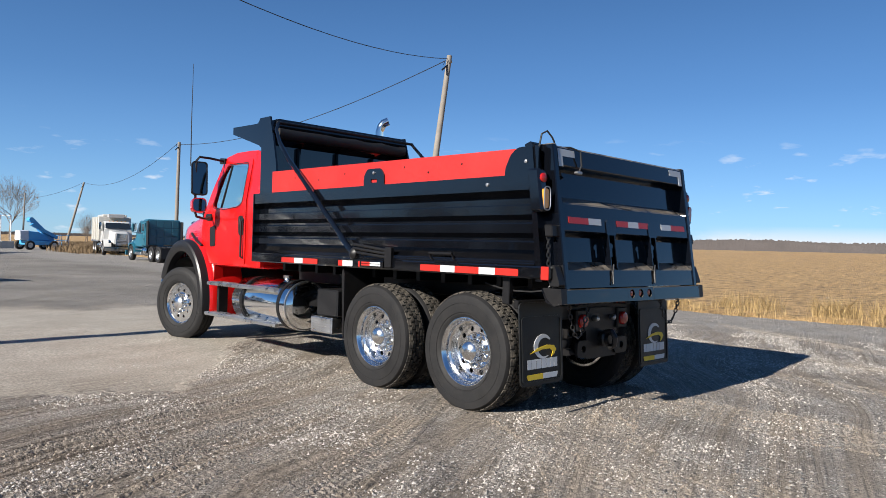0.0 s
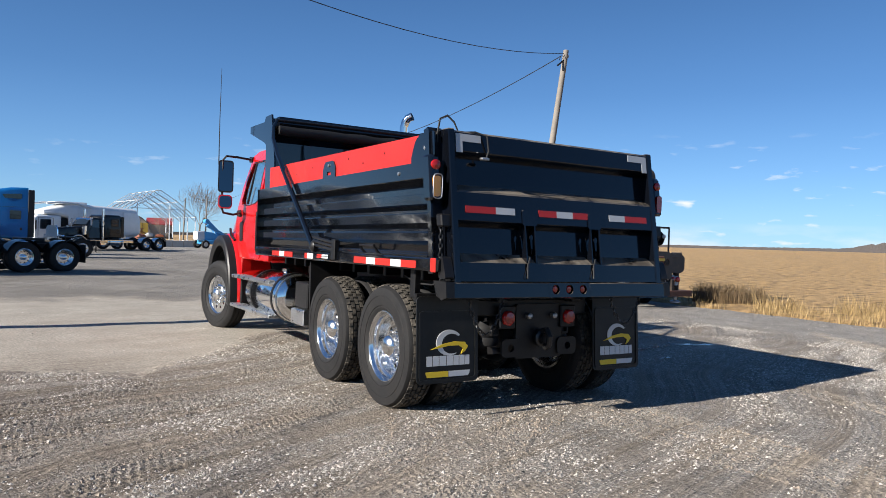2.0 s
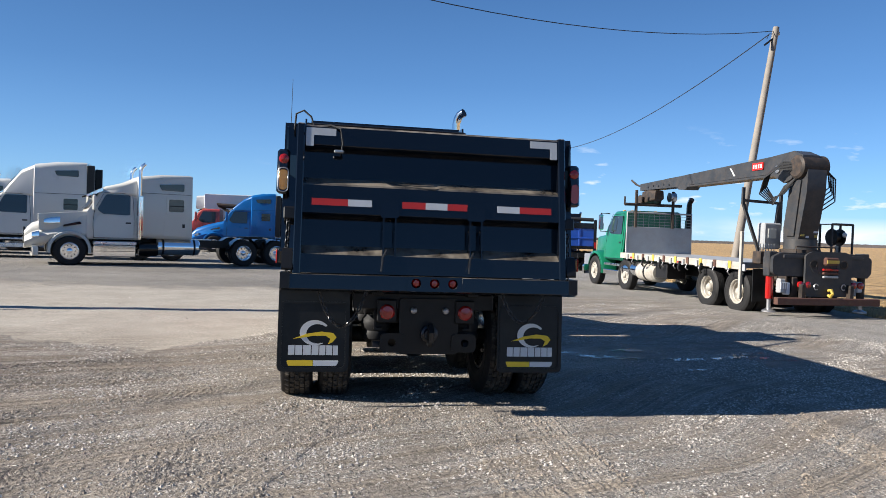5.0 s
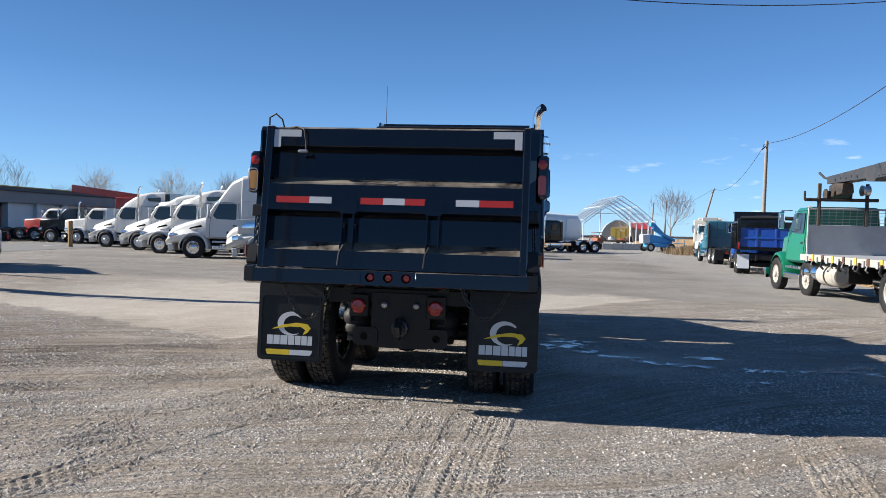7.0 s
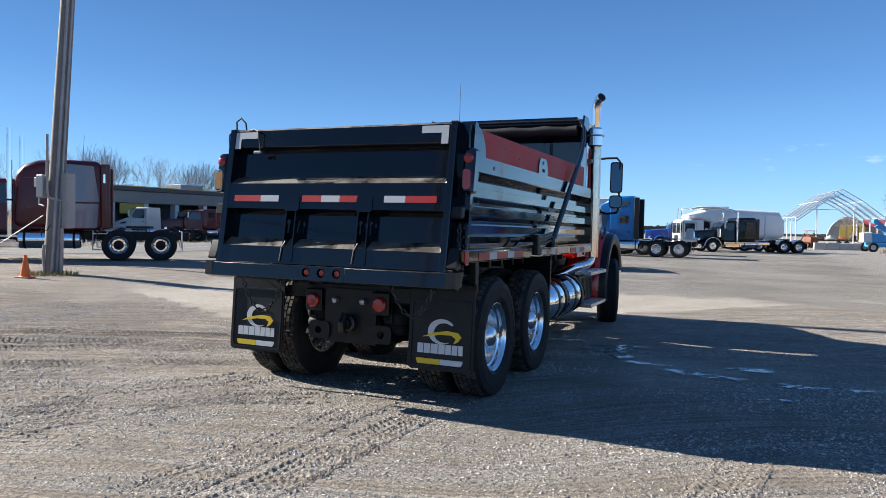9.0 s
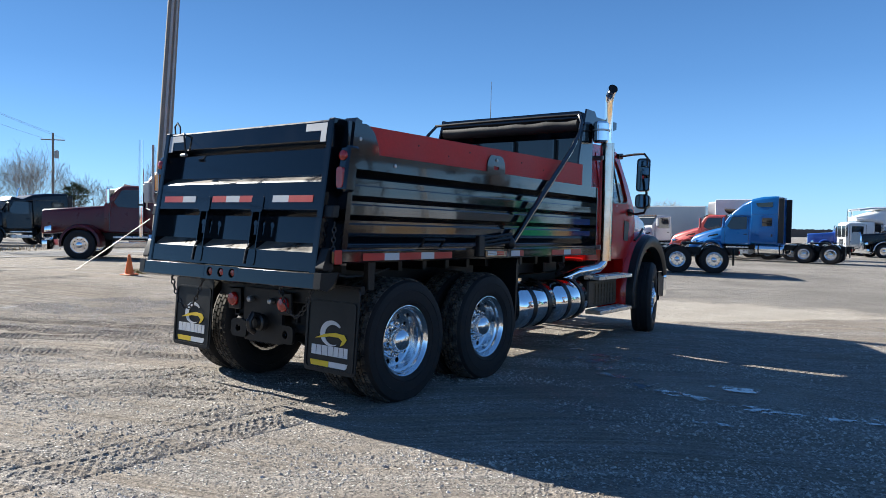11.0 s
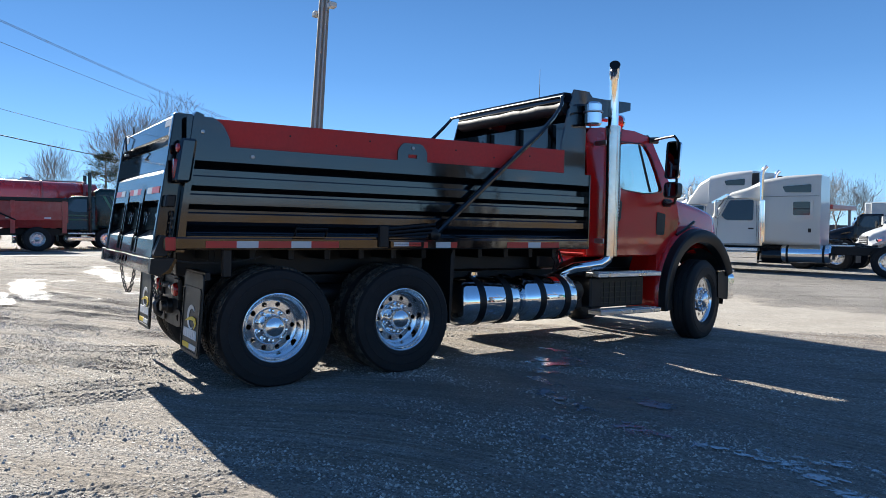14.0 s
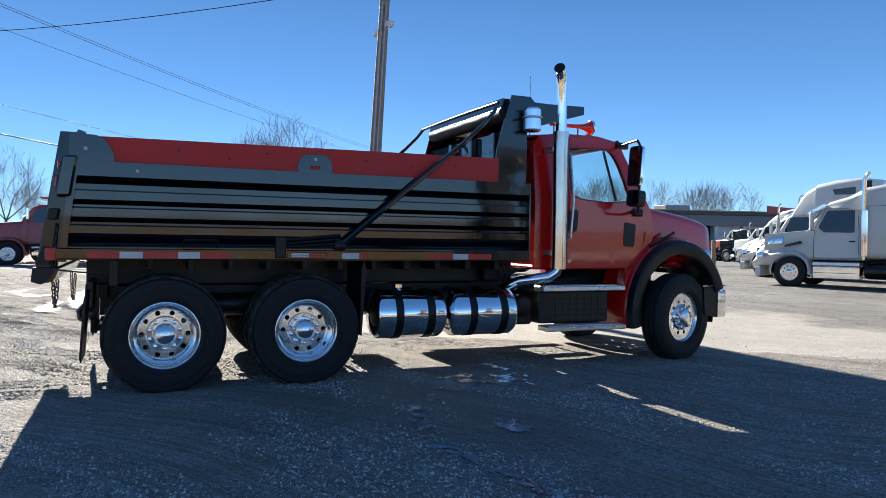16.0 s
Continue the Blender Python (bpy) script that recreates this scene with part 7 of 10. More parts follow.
conventional("white high-roof sleeper tractor with a smooth aerodynamic roof", "semi truck", -14.6, 26.6, 98, WHITE, "aero", 2.0, 4.0, 6.2, CHROME, stacks=(), group=ROW)
conventional("white sleeper tractor with a tall chrome exhaust stack", "semi truck", -18.3, 30.6, 90, WHITE, "aero", 1.6, 3.4, 5.9, CHROME, stacks=(1, -1), group=ROW)
conventional("white mid-roof tractor with a dark hood vent", "semi truck", -21.7, 34.4, 90, WHITE, "aero", 1.6, 3.3, 5.9, ALU, stacks=(), group=ROW)
conventional("white sleeper tractor with rounded hood", "semi truck", -26.2, 38.2, 90, WHITE, "aero", 1.9, 3.6, 5.9, ALU, stacks=(1, -1), group=ROW)
conventional("white day-cab truck with a square hood", "truck", -31.5, 43.0, 90, WHITE, "classic", 0, 2.8, 4.8, ALU, stacks=(1,), group=ROW, rear_gear=False)
conventional("black day-cab truck in the row of parked trucks", "truck", -35.0, 45.0, 90, BLACKP, "classic", 0, 2.8, 4.8, ALU, stacks=(-1,), group=ROW, rear_gear=False)
conventional("white truck with a rust-brown hood in the row", "truck", -38.0, 47.2, 90, WHITE, "classic", 0, 2.8, 4.8, ALU, stacks=(), group=ROW, dark_hood=RED2, rear_gear=False)
conventional("bright blue sleeper tractor with a sloped roof", "semi truck", -7.05, 40.9, 90, BLUE, "aero", 1.5, 3.72, 5.0, CHROME, stacks=(), fenders="black")
T = conventional("dark maroon sleeper tractor with tall straight chrome stacks", "semi truck", -20.6, 9.5, 136, MAROON, "classic", 2.3, 3.30, 5.2, CHROME, stacks=(1, -1), hood_len=2.3, hub=BLACK_DULL, straight=4.2, dome=True, tank=(-4.1, -2.2), flap=ALU)
for s in (-1, 1):
    fr = part("side_fairing", Geo().prism(round_poly([(-4.62, 1.92), (-3.55, 1.92), (-3.35, 3.16), (-4.45, 3.10)], 0.05), 0, s * 1.195, s * 1.225).map(lambda p: Vector((p.x - s * 0.040 * (p.z - 1.7), p.y, p.z))), PANEL_SKY_SHEEN, T)
    part("lower_fairing", Geo().prism(round_poly([(-4.55, 1.06), (-3.90, 1.06), (-3.80, 1.86), (-4.60, 1.86)], 0.06), 0, s * 1.19, s * 1.222), PANEL_SKY_SHEEN, fr)
    part("fairing_edge", Geo().box(s * 1.02, s * 1.20, -4.85, -4.66, 1.05, 3.12, 0.03), MAROON, T)
    part("edge_lamp", Geo().box(s * 1.20, s * 1.21, -4.80, -4.74, 2.55, 2.85, 0.004), CHROME, T)
    ld = part("ladder_frame", Geo().tube([(s * 1.02, -4.42, 0.98), (s * 1.12, -4.42, 0.34), (s * 1.12, -4.86, 0.34), (s * 1.02, -4.86, 0.98)], 0.022, 6), ALU, T)
    for z in (0.36, 0.62, 0.88):
        part("ladder_step", Geo().box(s * 1.0, s * 1.16, -4.86, -4.42, z - 0.015, z + 0.015, 0.005), ALU, ld)
    part("quarter_plate", Geo().box(s * 0.70, s * 1.20, -7.22, -7.19, 0.40, 0.98, 0.01), ALU, T)
part("whip_antenna", Geo().tube([(0.5, -4.0, 3.2), (0.5, -4.05, 4.3)], [0.010, 0.004], 5), CABLE, T)
part("frame_tail", Geo().box(-0.60, 0.60, -7.55, -7.45, 0.66, 0.90, 0.02), BLACK_DULL, T)
T = conventional("black classic tractor with chrome steps and grille", "semi truck", -0.25, 59.1, 120, BLACKP, "classic", 1.4, 2.9, 6.3, CHROME, stacks=(1, -1), hood_len=2.3, fenders=True, straight=3.35)
part("grille_shell", Geo().prism(round_poly([(-0.74, 0.70), (0.74, 0.70), (0.70, 1.66), (0.50, 1.92), (-0.50, 1.92), (-0.70, 1.66)], 0.08), 1, 1.40, 1.50), CHROME, T)
part("chrome_visor", Geo().prism([(-1.30, 2.62), (-1.12, 2.52), (-1.06, 2.44), (-1.10, 2.43), (-1.20, 2.50), (-1.33, 2.58)], 0, -0.95, 0.95), CHROME, T)
for s in (-1, 1):
    part("front_guard", Geo().box(s * 0.58, s * 1.12, 1.36, 1.46, 0.55, 1.20, 0.04), CHROME, T)
    part("side_skirt", Geo().box(s * 1.02, s * 1.16, -5.0, -0.95, 0.62, 0.86, 0.03), CHROME, T)
    part("air_cleaner", Geo().tube([(s * 1.02, -0.55, 1.25), (s * 1.02, -0.55, 1.95)], 0.17, 16), CHROME, T)
    part("fender_trim", Geo().tube([(s * 1.16, 0.72 * math.cos(radians(a)), 0.52 + 0.68 * math.sin(radians(a))) for a in range(0, 181, 15)], 0.035, 6), CHROME, T)
    part("skirt_line", Geo().box(s * 1.16, s * 1.164, -4.9, -1.0, 0.72, 0.74), BLACK_DULL, T)
conventional("royal blue classic truck with tall stacks behind the refuse truck", "truck", -5.6, 72.0, 104, BLUE2, "classic", 1.2, 2.9, 5.4, ALU, stacks=(1, -1), hood_len=2.3, rear_gear=False, straight=4.1)
T = conventional("dark green sleeper tractor parked across the road", "semi truck", -32.7, 1.8, 178, DKGREEN, "classic", 1.7, 3.0, 2.8, CHROME, stacks=(1, -1), hood_len=2.3, fenders=True, straight=3.75, pipe=BLACKP)
for s in (-1, 1):
    for z in (1.42, 1.62):
        part("door_stripe", Geo().box(s * 1.055, s * 1.09, -2.20, -0.98, z, z + 0.07), STRIPE_GREEN, T)
    for q in (0.0, 0.32):
        part("sleeper_stripe", Geo().prism([(-2.75 - q, 2.62), (-2.63 - q, 2.62), (-3.30 - q, 1.35), (-3.42 - q, 1.35)], 0, s * 1.17, s * 1.208), STRIPE_GREEN, T)
conventional("red sleeper tractor parked across the road", "semi truck", -36.3, 5.4, 176, RED2, "classic", 1.7, 2.75, 3.1, CHROME, stacks=(1, -1), fenders=True)
conventional("pale blue-white aero tractor beyond the road", "semi truck", -39.7, 7.7, 178, GREYBOX, "aero", 2.0, 3.5, 2.8, CHROME, stacks=())
conventional("glossy black sleeper tractor beside the road", "semi truck", -40.5, 13.7, 180, BLACKP, "aero", 2.0, 3.1, 3.0, CHROME, stacks=(1,), fenders=True)


def box_body(T, y0, y1, z0, z1, mat, w=1.25, ribs=0, name="cargo_box"):
    B = part(name, Geo().box(-w, w, y0, y1, z0, z1, 0.03), mat, T)
    for s in (-1, 1):
        for k in range(ribs):
            yy = y0 + (y1 - y0) * (k + 0.5) / ribs
            part("side_post", Geo().box(s * w, s * (w + 0.05), yy - 0.04, yy + 0.04, z0, z1 - 0.04, 0.01), mat, B)
        part("lower_rail", Geo().box(s * (w - 0.02), s * (w + 0.03), y0, y1, z0 - 0.06, z0 + 0.08, 0.01), ALU, B)
    return B


# red dump truck across the road
T = conventional("faded red dump truck parked along the road", "dump truck", -27.6, -4.35, 184, RED2, "classic", 0, 2.7, 5.5, ALU, stacks=(1,), name="dump_truck", rear_gear=False, tandem=False)
B = part("dump_box", Geo().box(-1.0, 1.0, -6.6, -2.3, 1.15, 1.30, 0.02), RED2, T)
for s in (-1, 1):
    part("box_side", Geo().prism([(-6.6, 1.30), (-2.3, 1.30), (-2.3, 2.18), (-6.6, 2.10)], 0, s * 1.14, s * 1.20), RED2, B)
    part("lower_skirt", Geo().prism([(s * 1.02, 0.98), (s * 1.19, 1.34), (s * 1.14, 1.34), (s * 0.97, 0.98)], 1, -6.5, -2.4), RED2, B)
    part("top_rail", Geo().box(s * 1.12, s * 1.26, -6.65, -2.25, 2.08, 2.24, 0.02), BLACK_DULL, B)
    for yy in (-6.5, -4.6, -2.4):
        part("side_post", Geo().box(s * 1.20, s * 1.26, yy - 0.09, yy + 0.09, 0.75, 2.12, 0.015), RED2, B)
    for k in range(3):
        part("side_lamp", Geo().box(s * 1.20, s * 1.215, -6.0 + 1.4 * k, -5.75 + 1.4 * k, 1.36, 1.42), WHITE_DECAL, B)
    part("tarp_arm", Geo().tube([(s * 1.28, -4.7, 1.30), (s * 1.28, -2.6, 2.35)], 0.03, 6), BLACK_DULL, B)
part("box_floor", Geo().box(-1.14, 1.14, -6.6, -2.3, 1.28, 1.34), RED2, B)
part("tailgate", Geo().box(-1.14, 1.14, -6.66, -6.60, 1.2, 2.12, 0.01), RED2, B)
part("cab_guard", Geo().prism([(-2.5, 1.3), (-2.35, 2.9), (-1.2, 2.95), (-1.2, 2.88), (-2.25, 2.75), (-2.4, 1.3)], 0, -1.1, 1.1), RED2, B)
# red tank truck behind it
T = conventional("bright red tank truck parked beyond the dump truck", "tank truck", -33.5, -3.7, 184, RED3, "classic", 0, 2.75, 5.4, ALU, stacks=(1,), name="tank_truck", rear_gear=False)
tk = part("tank", Geo().loft([(-8.2, 0.75, 0.75, 1.45, 2.95, 0.7), (-8.0, 1.05, 1.05, 1.2, 3.25, 0.95), (-3.2, 1.12, 1.12, 1.15, 3.35, 1.0), (-2.75, 0.9, 0.9, 1.35, 3.1, 0.8)], 8), RED3, T, "rounded glossy red tank", smooth=60)
for yy in (-7.4, -5.5, -3.6):
    part("tank_band", Geo().loft([(yy - 0.05, 1.13, 1.13, 1.14, 3.36, 1.0), (yy + 0.05, 1.13, 1.13, 1.14, 3.36, 1.0)], 8), RED2, tk)
part("hatch", Geo().lathe([(0.30, 3.33), (0.30, 3.45), (0.24, 3.50), (0.0001, 3.51)], 2, (0, -5.0, 0), 18), GREY, tk)
part("walkway", Geo().box(-0.35, 0.35, -7.6, -3.0, 3.34, 3.38), GREY, tk)
part("beacon", Geo().lathe([(0.09, 2.72), (0.09, 2.86), (0.05, 2.92), (0.0001, 2.93)], 2, (0.3, -1.4, 0), 12), LAMP_A, T)

# blue dump truck in the right-hand row
T = conventional("royal blue truck with a black dump box seen from behind", "dump truck", 13.2, 35.3, -12, BLUE2, "classic", 0, 2.8, 4.9, ALU, stacks=(1,), name="dump_truck", rear_gear=False)
B = part("dump_box", Geo().prism([(-7.1, 1.15), (-2.5, 1.15), (-2.5, 2.55), (-7.1, 2.45)], 0, -1.22, 1.22), BLACKP, T)
part("tailgate", Geo().box(-1.15, 1.15, -7.16, -7.10, 1.15, 2.40, 0.02), BLUE2, B)
part("cab_guard", Geo().prism([(-2.6, 2.5), (-2.5, 3.05), (-1.2, 3.1), (-1.2, 3.0), (-2.4, 2.9)], 0, -1.15, 1.15), BLACKP, B)
part("tarp_cover", Geo().tube([(-1.1, -7.0, 2.62), (0, -6.95, 2.66), (1.1, -7.0, 2.62)], 0.09, 10), TARP, B)
for s in (-1, 1):
    part("gate_post", Geo().box(s * 1.10, s * 1.24, -7.24, -7.08, 0.95, 2.62, 0.02), BLACKP, B)
    for k in range(5):
        part("side_rib", Geo().box(s * 1.22, s * 1.28, -6.6 + 0.9 * k, -6.48 + 0.9 * k, 1.15, 2.4, 0.01), BLACKP, B)
    part("tail_lamp", Geo().box(s * 1.13, s * 1.21, -7.25, -7.235, 1.2, 1.5), LAMP_R, B)
    part("mud_flap", Geo().box(s * 0.70, s * 1.2, -7.12, -7.10, 0.3, 0.95), GREYBOX, T)
part("gate_rib", Geo().box(-1.12, 1.12, -7.21, -7.155, 1.15, 1.30, 0.015), BLACKP, B)
part("gate_rib", Geo().box(-1.12, 1.12, -7.21, -7.155, 2.18, 2.40, 0.015), BLACKP, B)
part("gate_rib", Geo().box(-1.12, 1.12, -7.20, -7.155, 1.66, 1.74, 0.015), BLUE2, B)
for x in (-0.4, 0.4):
    part("gate_stile", Geo().box(x - 0.05, x + 0.05, -7.19, -7.155, 1.30, 2.18, 0.01), BLUE2, B)
part("warning_diamond", Geo().prism([(-0.55, 1.75), (-0.38, 1.58), (-0.21, 1.75), (-0.38, 1.92)], 1, -7.175, -7.168), TEAL, B)
part("rear_bumper", Geo().box(-1.1, 1.1, -7.08, -6.9, 0.70, 1.0, 0.03), BLACK_DULL, T)

# teal sleeper
T = conventional("dark teal tractor seen from behind with a quilted back panel", "semi truck", 14.0, 46.6, -3, TEAL, "aero", 0.9, 2.8, 4.0, ALU, stacks=(), rear_gear=True)
for i in range(4):
    for j in range(3):
        part("back_panel", Geo().box(-0.98 + 0.5 * i, -0.54 + 0.5 * i, -3.075, -3.045, 1.15 + 0.55 * j, 1.64 + 0.55 * j, 0.02), TEAL, T)

# white refuse truck facing the camera
T = conventional("white refuse truck with a box body", "garbage truck", 16.6, 59.4, 168, WHITE, "classic", 0, 2.75, 4.4, ALU, stacks=(), name="refuse_truck", rear_gear=False)
B = box_body(T, -7.2, -2.5, 1.05, 3.0, OFFWHITE, 1.2, 4, "refuse_body")
part("top_hopper", Geo().box(-0.9, 0.9, -6.0, -2.6, 3.0, 3.18, 0.05), OFFWHITE, B)
part("roof_gear", Geo().box(-0.6, 0.6, -2.45, -1.6, 2.9, 3.2, 0.04), GREY, T)
T.scale = (1.1, 1.1, 1.1)

# long refuse truck with rounded body behind the black tractor
T = thing("refuse_truck", "long white front-loading refuse truck with a rounded body", "garbage truck", at=pose(-2.0, 63.3, gz(-2.0, 63.3), 0, 0, 114))
for s in (-1, 1):
    wheel(T, s * 1.04, 0, 0.5, style="steer", cheap=True, rim=ALU)
    for ay in (-4.6, -5.92):
        wheel(T, s * 1.06, ay, 0.5, style="drive", cheap=True, rim=ALU)
part("chassis_frame", Geo().box(-0.43, 0.43, -8.0, 1.2, 0.7, 0.95, 0.01), BLACK_DULL, T)
C = part("cab", Geo().loft([(-0.9, 1.15, 1.12, 0.8, 2.75, 0.12), (0.9, 1.15, 1.10, 0.75, 2.75, 0.16), (1.15, 1.10, 1.0, 0.7, 2.6, 0.2)], 5), REFUSE, T)
part("windscreen", Geo().prism(round_poly([(-0.98, 1.5), (0.98, 1.5), (0.92, 2.45), (-0.92, 2.45)], 0.08), 1, 1.11, 1.17), GLASS_DARK, C)
for s in (-1, 1):
    part("side_window", Geo().prism(round_poly([(-0.1, 1.6), (0.75, 1.6), (0.75, 2.4), (-0.1, 2.4)], 0.06), 0, s * 1.12, s * 1.155), GLASS_DARK, C)
    part("mirror", Geo().box(s * 1.24, s * 1.36, 1.12, 1.22, 1.55, 2.3, 0.03), BLACK_DULL, C)
    part("mirror_arm", Geo().tube([(s * 1.05, 1.05, 2.40), (s * 1.30, 1.17, 2.36), (s * 1.30, 1.17, 1.5), (s * 1.08, 1.08, 1.42)], 0.018, 6), BLACK_DULL, C)
    part("headlamp", Geo().box(s * 0.62, s * 0.98, 1.10, 1.17, 0.86, 1.06, 0.03), CHROME, C)
    part("door_seam", Geo().holed([(-0.30, 0.85), (0.92, 0.85), (0.92, 2.52), (-0.30, 2.52)], [(-0.28, 0.87), (0.90, 0.87), (0.90, 2.50), (-0.28, 2.50)], 0, s * 1.12, s * 1.157), BLACK_DULL, C)
part("windscreen_post", Geo().box(-0.03, 0.03, 1.10, 1.185, 1.5, 2.45, 0.008), REFUSE, C)
part("grille", Geo().box(-0.52, 0.52, 1.10, 1.18, 0.82, 1.34, 0.03), BLACK_DULL, C)
for k in range(4):
    part("grille_bar", Geo().box(-0.50, 0.50, 1.18, 1.20, 0.88 + 0.12 * k, 0.92 + 0.12 * k, 0.006), CHROME, C)
part("front_bumper", Geo().box(-1.18, 1.18, 1.10, 1.30, 0.45, 0.72, 0.04), REFUSE, T)
for s in (-1, 1):
    part("loader_arm", Geo().tube([(s * 1.20, -3.4, 3.50), (s * 1.20, -2.2, 3.82), (s * 1.20, -0.6, 3.84), (s * 1.20, 0.3, 3.70)], 0.09, 8), REFUSE, T)
part("refuse_body", Geo().loft([(-8.2, 1.0, 0.9, 1.3, 3.0, 0.5), (-7.7, 1.22, 1.2, 1.05, 3.6, 0.5), (-4.0, 1.25, 1.25, 1.0, 3.75, 0.5), (-1.6, 1.25, 1.2, 1.0, 3.75, 0.45), (-1.5, 1.23, 1.18, 2.5, 3.74, 0.4), (-0.7, 1.2, 1.1, 2.75, 3.5, 0.3), (0.4, 1.0, 0.9, 2.85, 3.15, 0.1)], 6), REFUSE, T)
for yy in (-6.4, -4.4, -2.4):
    part("body_rib", Geo().box(-1.27, 1.27, yy - 0.06, yy + 0.06, 1.0, 3.3, 0.02), REFUSE, T)
part("hopper_mouth", Geo().box(-1.08, 1.08, -1.58, -0.95, 0.95, 2.55, 0.02), BLACK_DULL, T)
part("roof_hopper", Geo().box(-1.0, 1.0, -3.2, -0.8, 3.7, 3.95, 0.06), REFUSE, T)

# trailers, box truck and coloured cabs behind the blue tractor
T = thing("box_trailer", "grey-white insulated trailer with a cooling unit", "trailer", at=pose(-7.35, 47.4, gz(-7.35, 47.4), 0, 0, 90))
B = box_body(T, -3.05, 1.25, 1.1, 3.85, GREYBOX, 1.28, 0, "van_body")
part("cooling_unit", Geo().loft([(1.26, 0.9, 0.85, 2.75, 3.75, 0.1), (1.85, 0.9, 0.8, 2.80, 3.70, 0.2)], 4), WHITE, B)
for s in (-1, 1):
    for ay in (-2.3, -1.0):
        wheel(T, s * 1.04, ay, 0.5, style="drive", cheap=True, rim=ALU)
    part("landing_leg", Geo().box(s * 0.7, s * 0.82, 0.7, 0.85, 0.0, 1.1, 0.01), STEEL, T)
conventional("red day-cab truck with a black loader behind the cab", "truck", -9.4, 44.3, 90, RED2, "aero", 0, 2.8, 4.8, ALU, stacks=(), rear_gear=False)
T = thing("knuckle_loader", "folded black loader crane", "crane", at=pose(-6.6, 44.3, gz(-6.6, 44.3) + 0.94, 0, 0, 90))
part("mast", Geo().box(-0.35, 0.35, -0.3, 0.3, 0.0, 1.6, 0.05), RUSTY, T)
part("boom", Geo().tube([(0, 0, 1.6), (0.2, 0.9, 2.1), (0.0, -0.9, 2.0)], 0.16, 8), RUSTY, T)
conventional("white day-cab truck with a sloping hood", "truck", -13.7, 45.2, 150, WHITE, "aero", 0, 2.8, 2.6, ALU, stacks=(), rear_gear=False, tandem=False)
conventional("black day-cab truck in the second row", "truck", -17.6, 48.0, 120, BLACKP, "aero", 0, 2.8, 4.8, ALU, stacks=(), rear_gear=False)
T = thing("box_truck_body", "white insulated box with a cooling unit", "truck body", at=pose(-14.4, 52.5, gz(-14.4, 52.5), 0, 0, 95))
B = box_body(T, -3.5, 3.0, 1.0, 3.6, WHITE, 1.25, 0, "insulated_box")
part("cooling_unit", Geo().box(-0.8, 0.8, 3.0, 3.6, 2.6, 3.6, 0.08), WHITE, B)
for s in (-1, 1):
    for ay in (-2.0, 2.0):
        wheel(T, s * 1.0, ay, 0.5, style="drive", cheap=True, rim=ALU)
# orange-red canopy roof far behind
T = thing("canopy", "flat orange-red canopy roof on posts", "canopy", at=pose(-34, 66, gz(-34, 66), 0, 0, 8))
part("canopy_roof", Geo().box(-7, 7, -3, 3, 3.6, 4.0, 0.05), RED2, T)
for x in (-6.5, 0, 6.5):
    for yy in (-2.7, 2.7):
        part("post", Geo().box(x - 0.1, x + 0.1, yy - 0.1, yy + 0.1, 0, 3.6), GREY, T)

# red crane truck in the row
T = conventional("white-nosed truck carrying a long red telescopic boom", "crane truck", -39.5, 54.5, 90, WHITE, "classic", 0, 2.8, 5.2, ALU, stacks=(), name="crane_truck", rear_gear=False)
part("telescopic_boom", Geo().prism([(-6.5, 3.6), (1.0, 4.3), (1.0, 5.0), (-6.5, 4.1)], 0, -0.3, 0.3), RED2, T)
part("boom_base", Geo().box(-0.6, 0.6, -5.0, -3.4, 0.95, 3.9, 0.05), RED2, T)
# red tow truck and blue cab by the workshop
conventional("dark red sleeper truck with a low bed by the workshop", "truck", -43.6, 43.2, 153, MAROON, "classic", 1.3, 2.75, 5.2, ALU, stacks=(), rear_gear=False)
conventional("blue cab parked close to the workshop", "truck", -44.6, 46.0, 130, BLUE2, "aero", 0, 2.8, 4.4, ALU, stacks=(), rear_gear=False)
conventional("white cab parked at the workshop", "truck", -44.3, 38.9, 105, WHITE, "aero", 0, 2.8, 4.4, ALU, stacks=(), rear_gear=False)
T = thing("service_van", "white service van by the workshop", "van", at=pose(-44.0, 28.0, gz(-44, 28), 0, 0, 100))
part("van_shell", Geo().loft([(-2.4, 0.95, 0.9, 0.4, 2.3, 0.2), (0.8, 0.95, 0.88, 0.4, 2.3, 0.25), (1.5, 0.95, 0.8, 0.4, 1.4, 0.25), (2.4, 0.88, 0.75, 0.4, 1.05, 0.2)], 5), WHITE, T)
for s in (-1, 1):
    for ay in (-1.5, 1.6):
        wheel(T, s * 0.85, ay, 0.36, R=0.36, w=0.2, style="steer", cheap=True, rim=STEEL, flat=0.35)
    part("side_window", Geo().prism(round_poly([(-0.2, 1.35), (1.0, 1.35), (0.7, 2.0), (-0.2, 2.0)], 0.06), 0, s * 0.90, s * 0.955), GLASS_DARK, T)


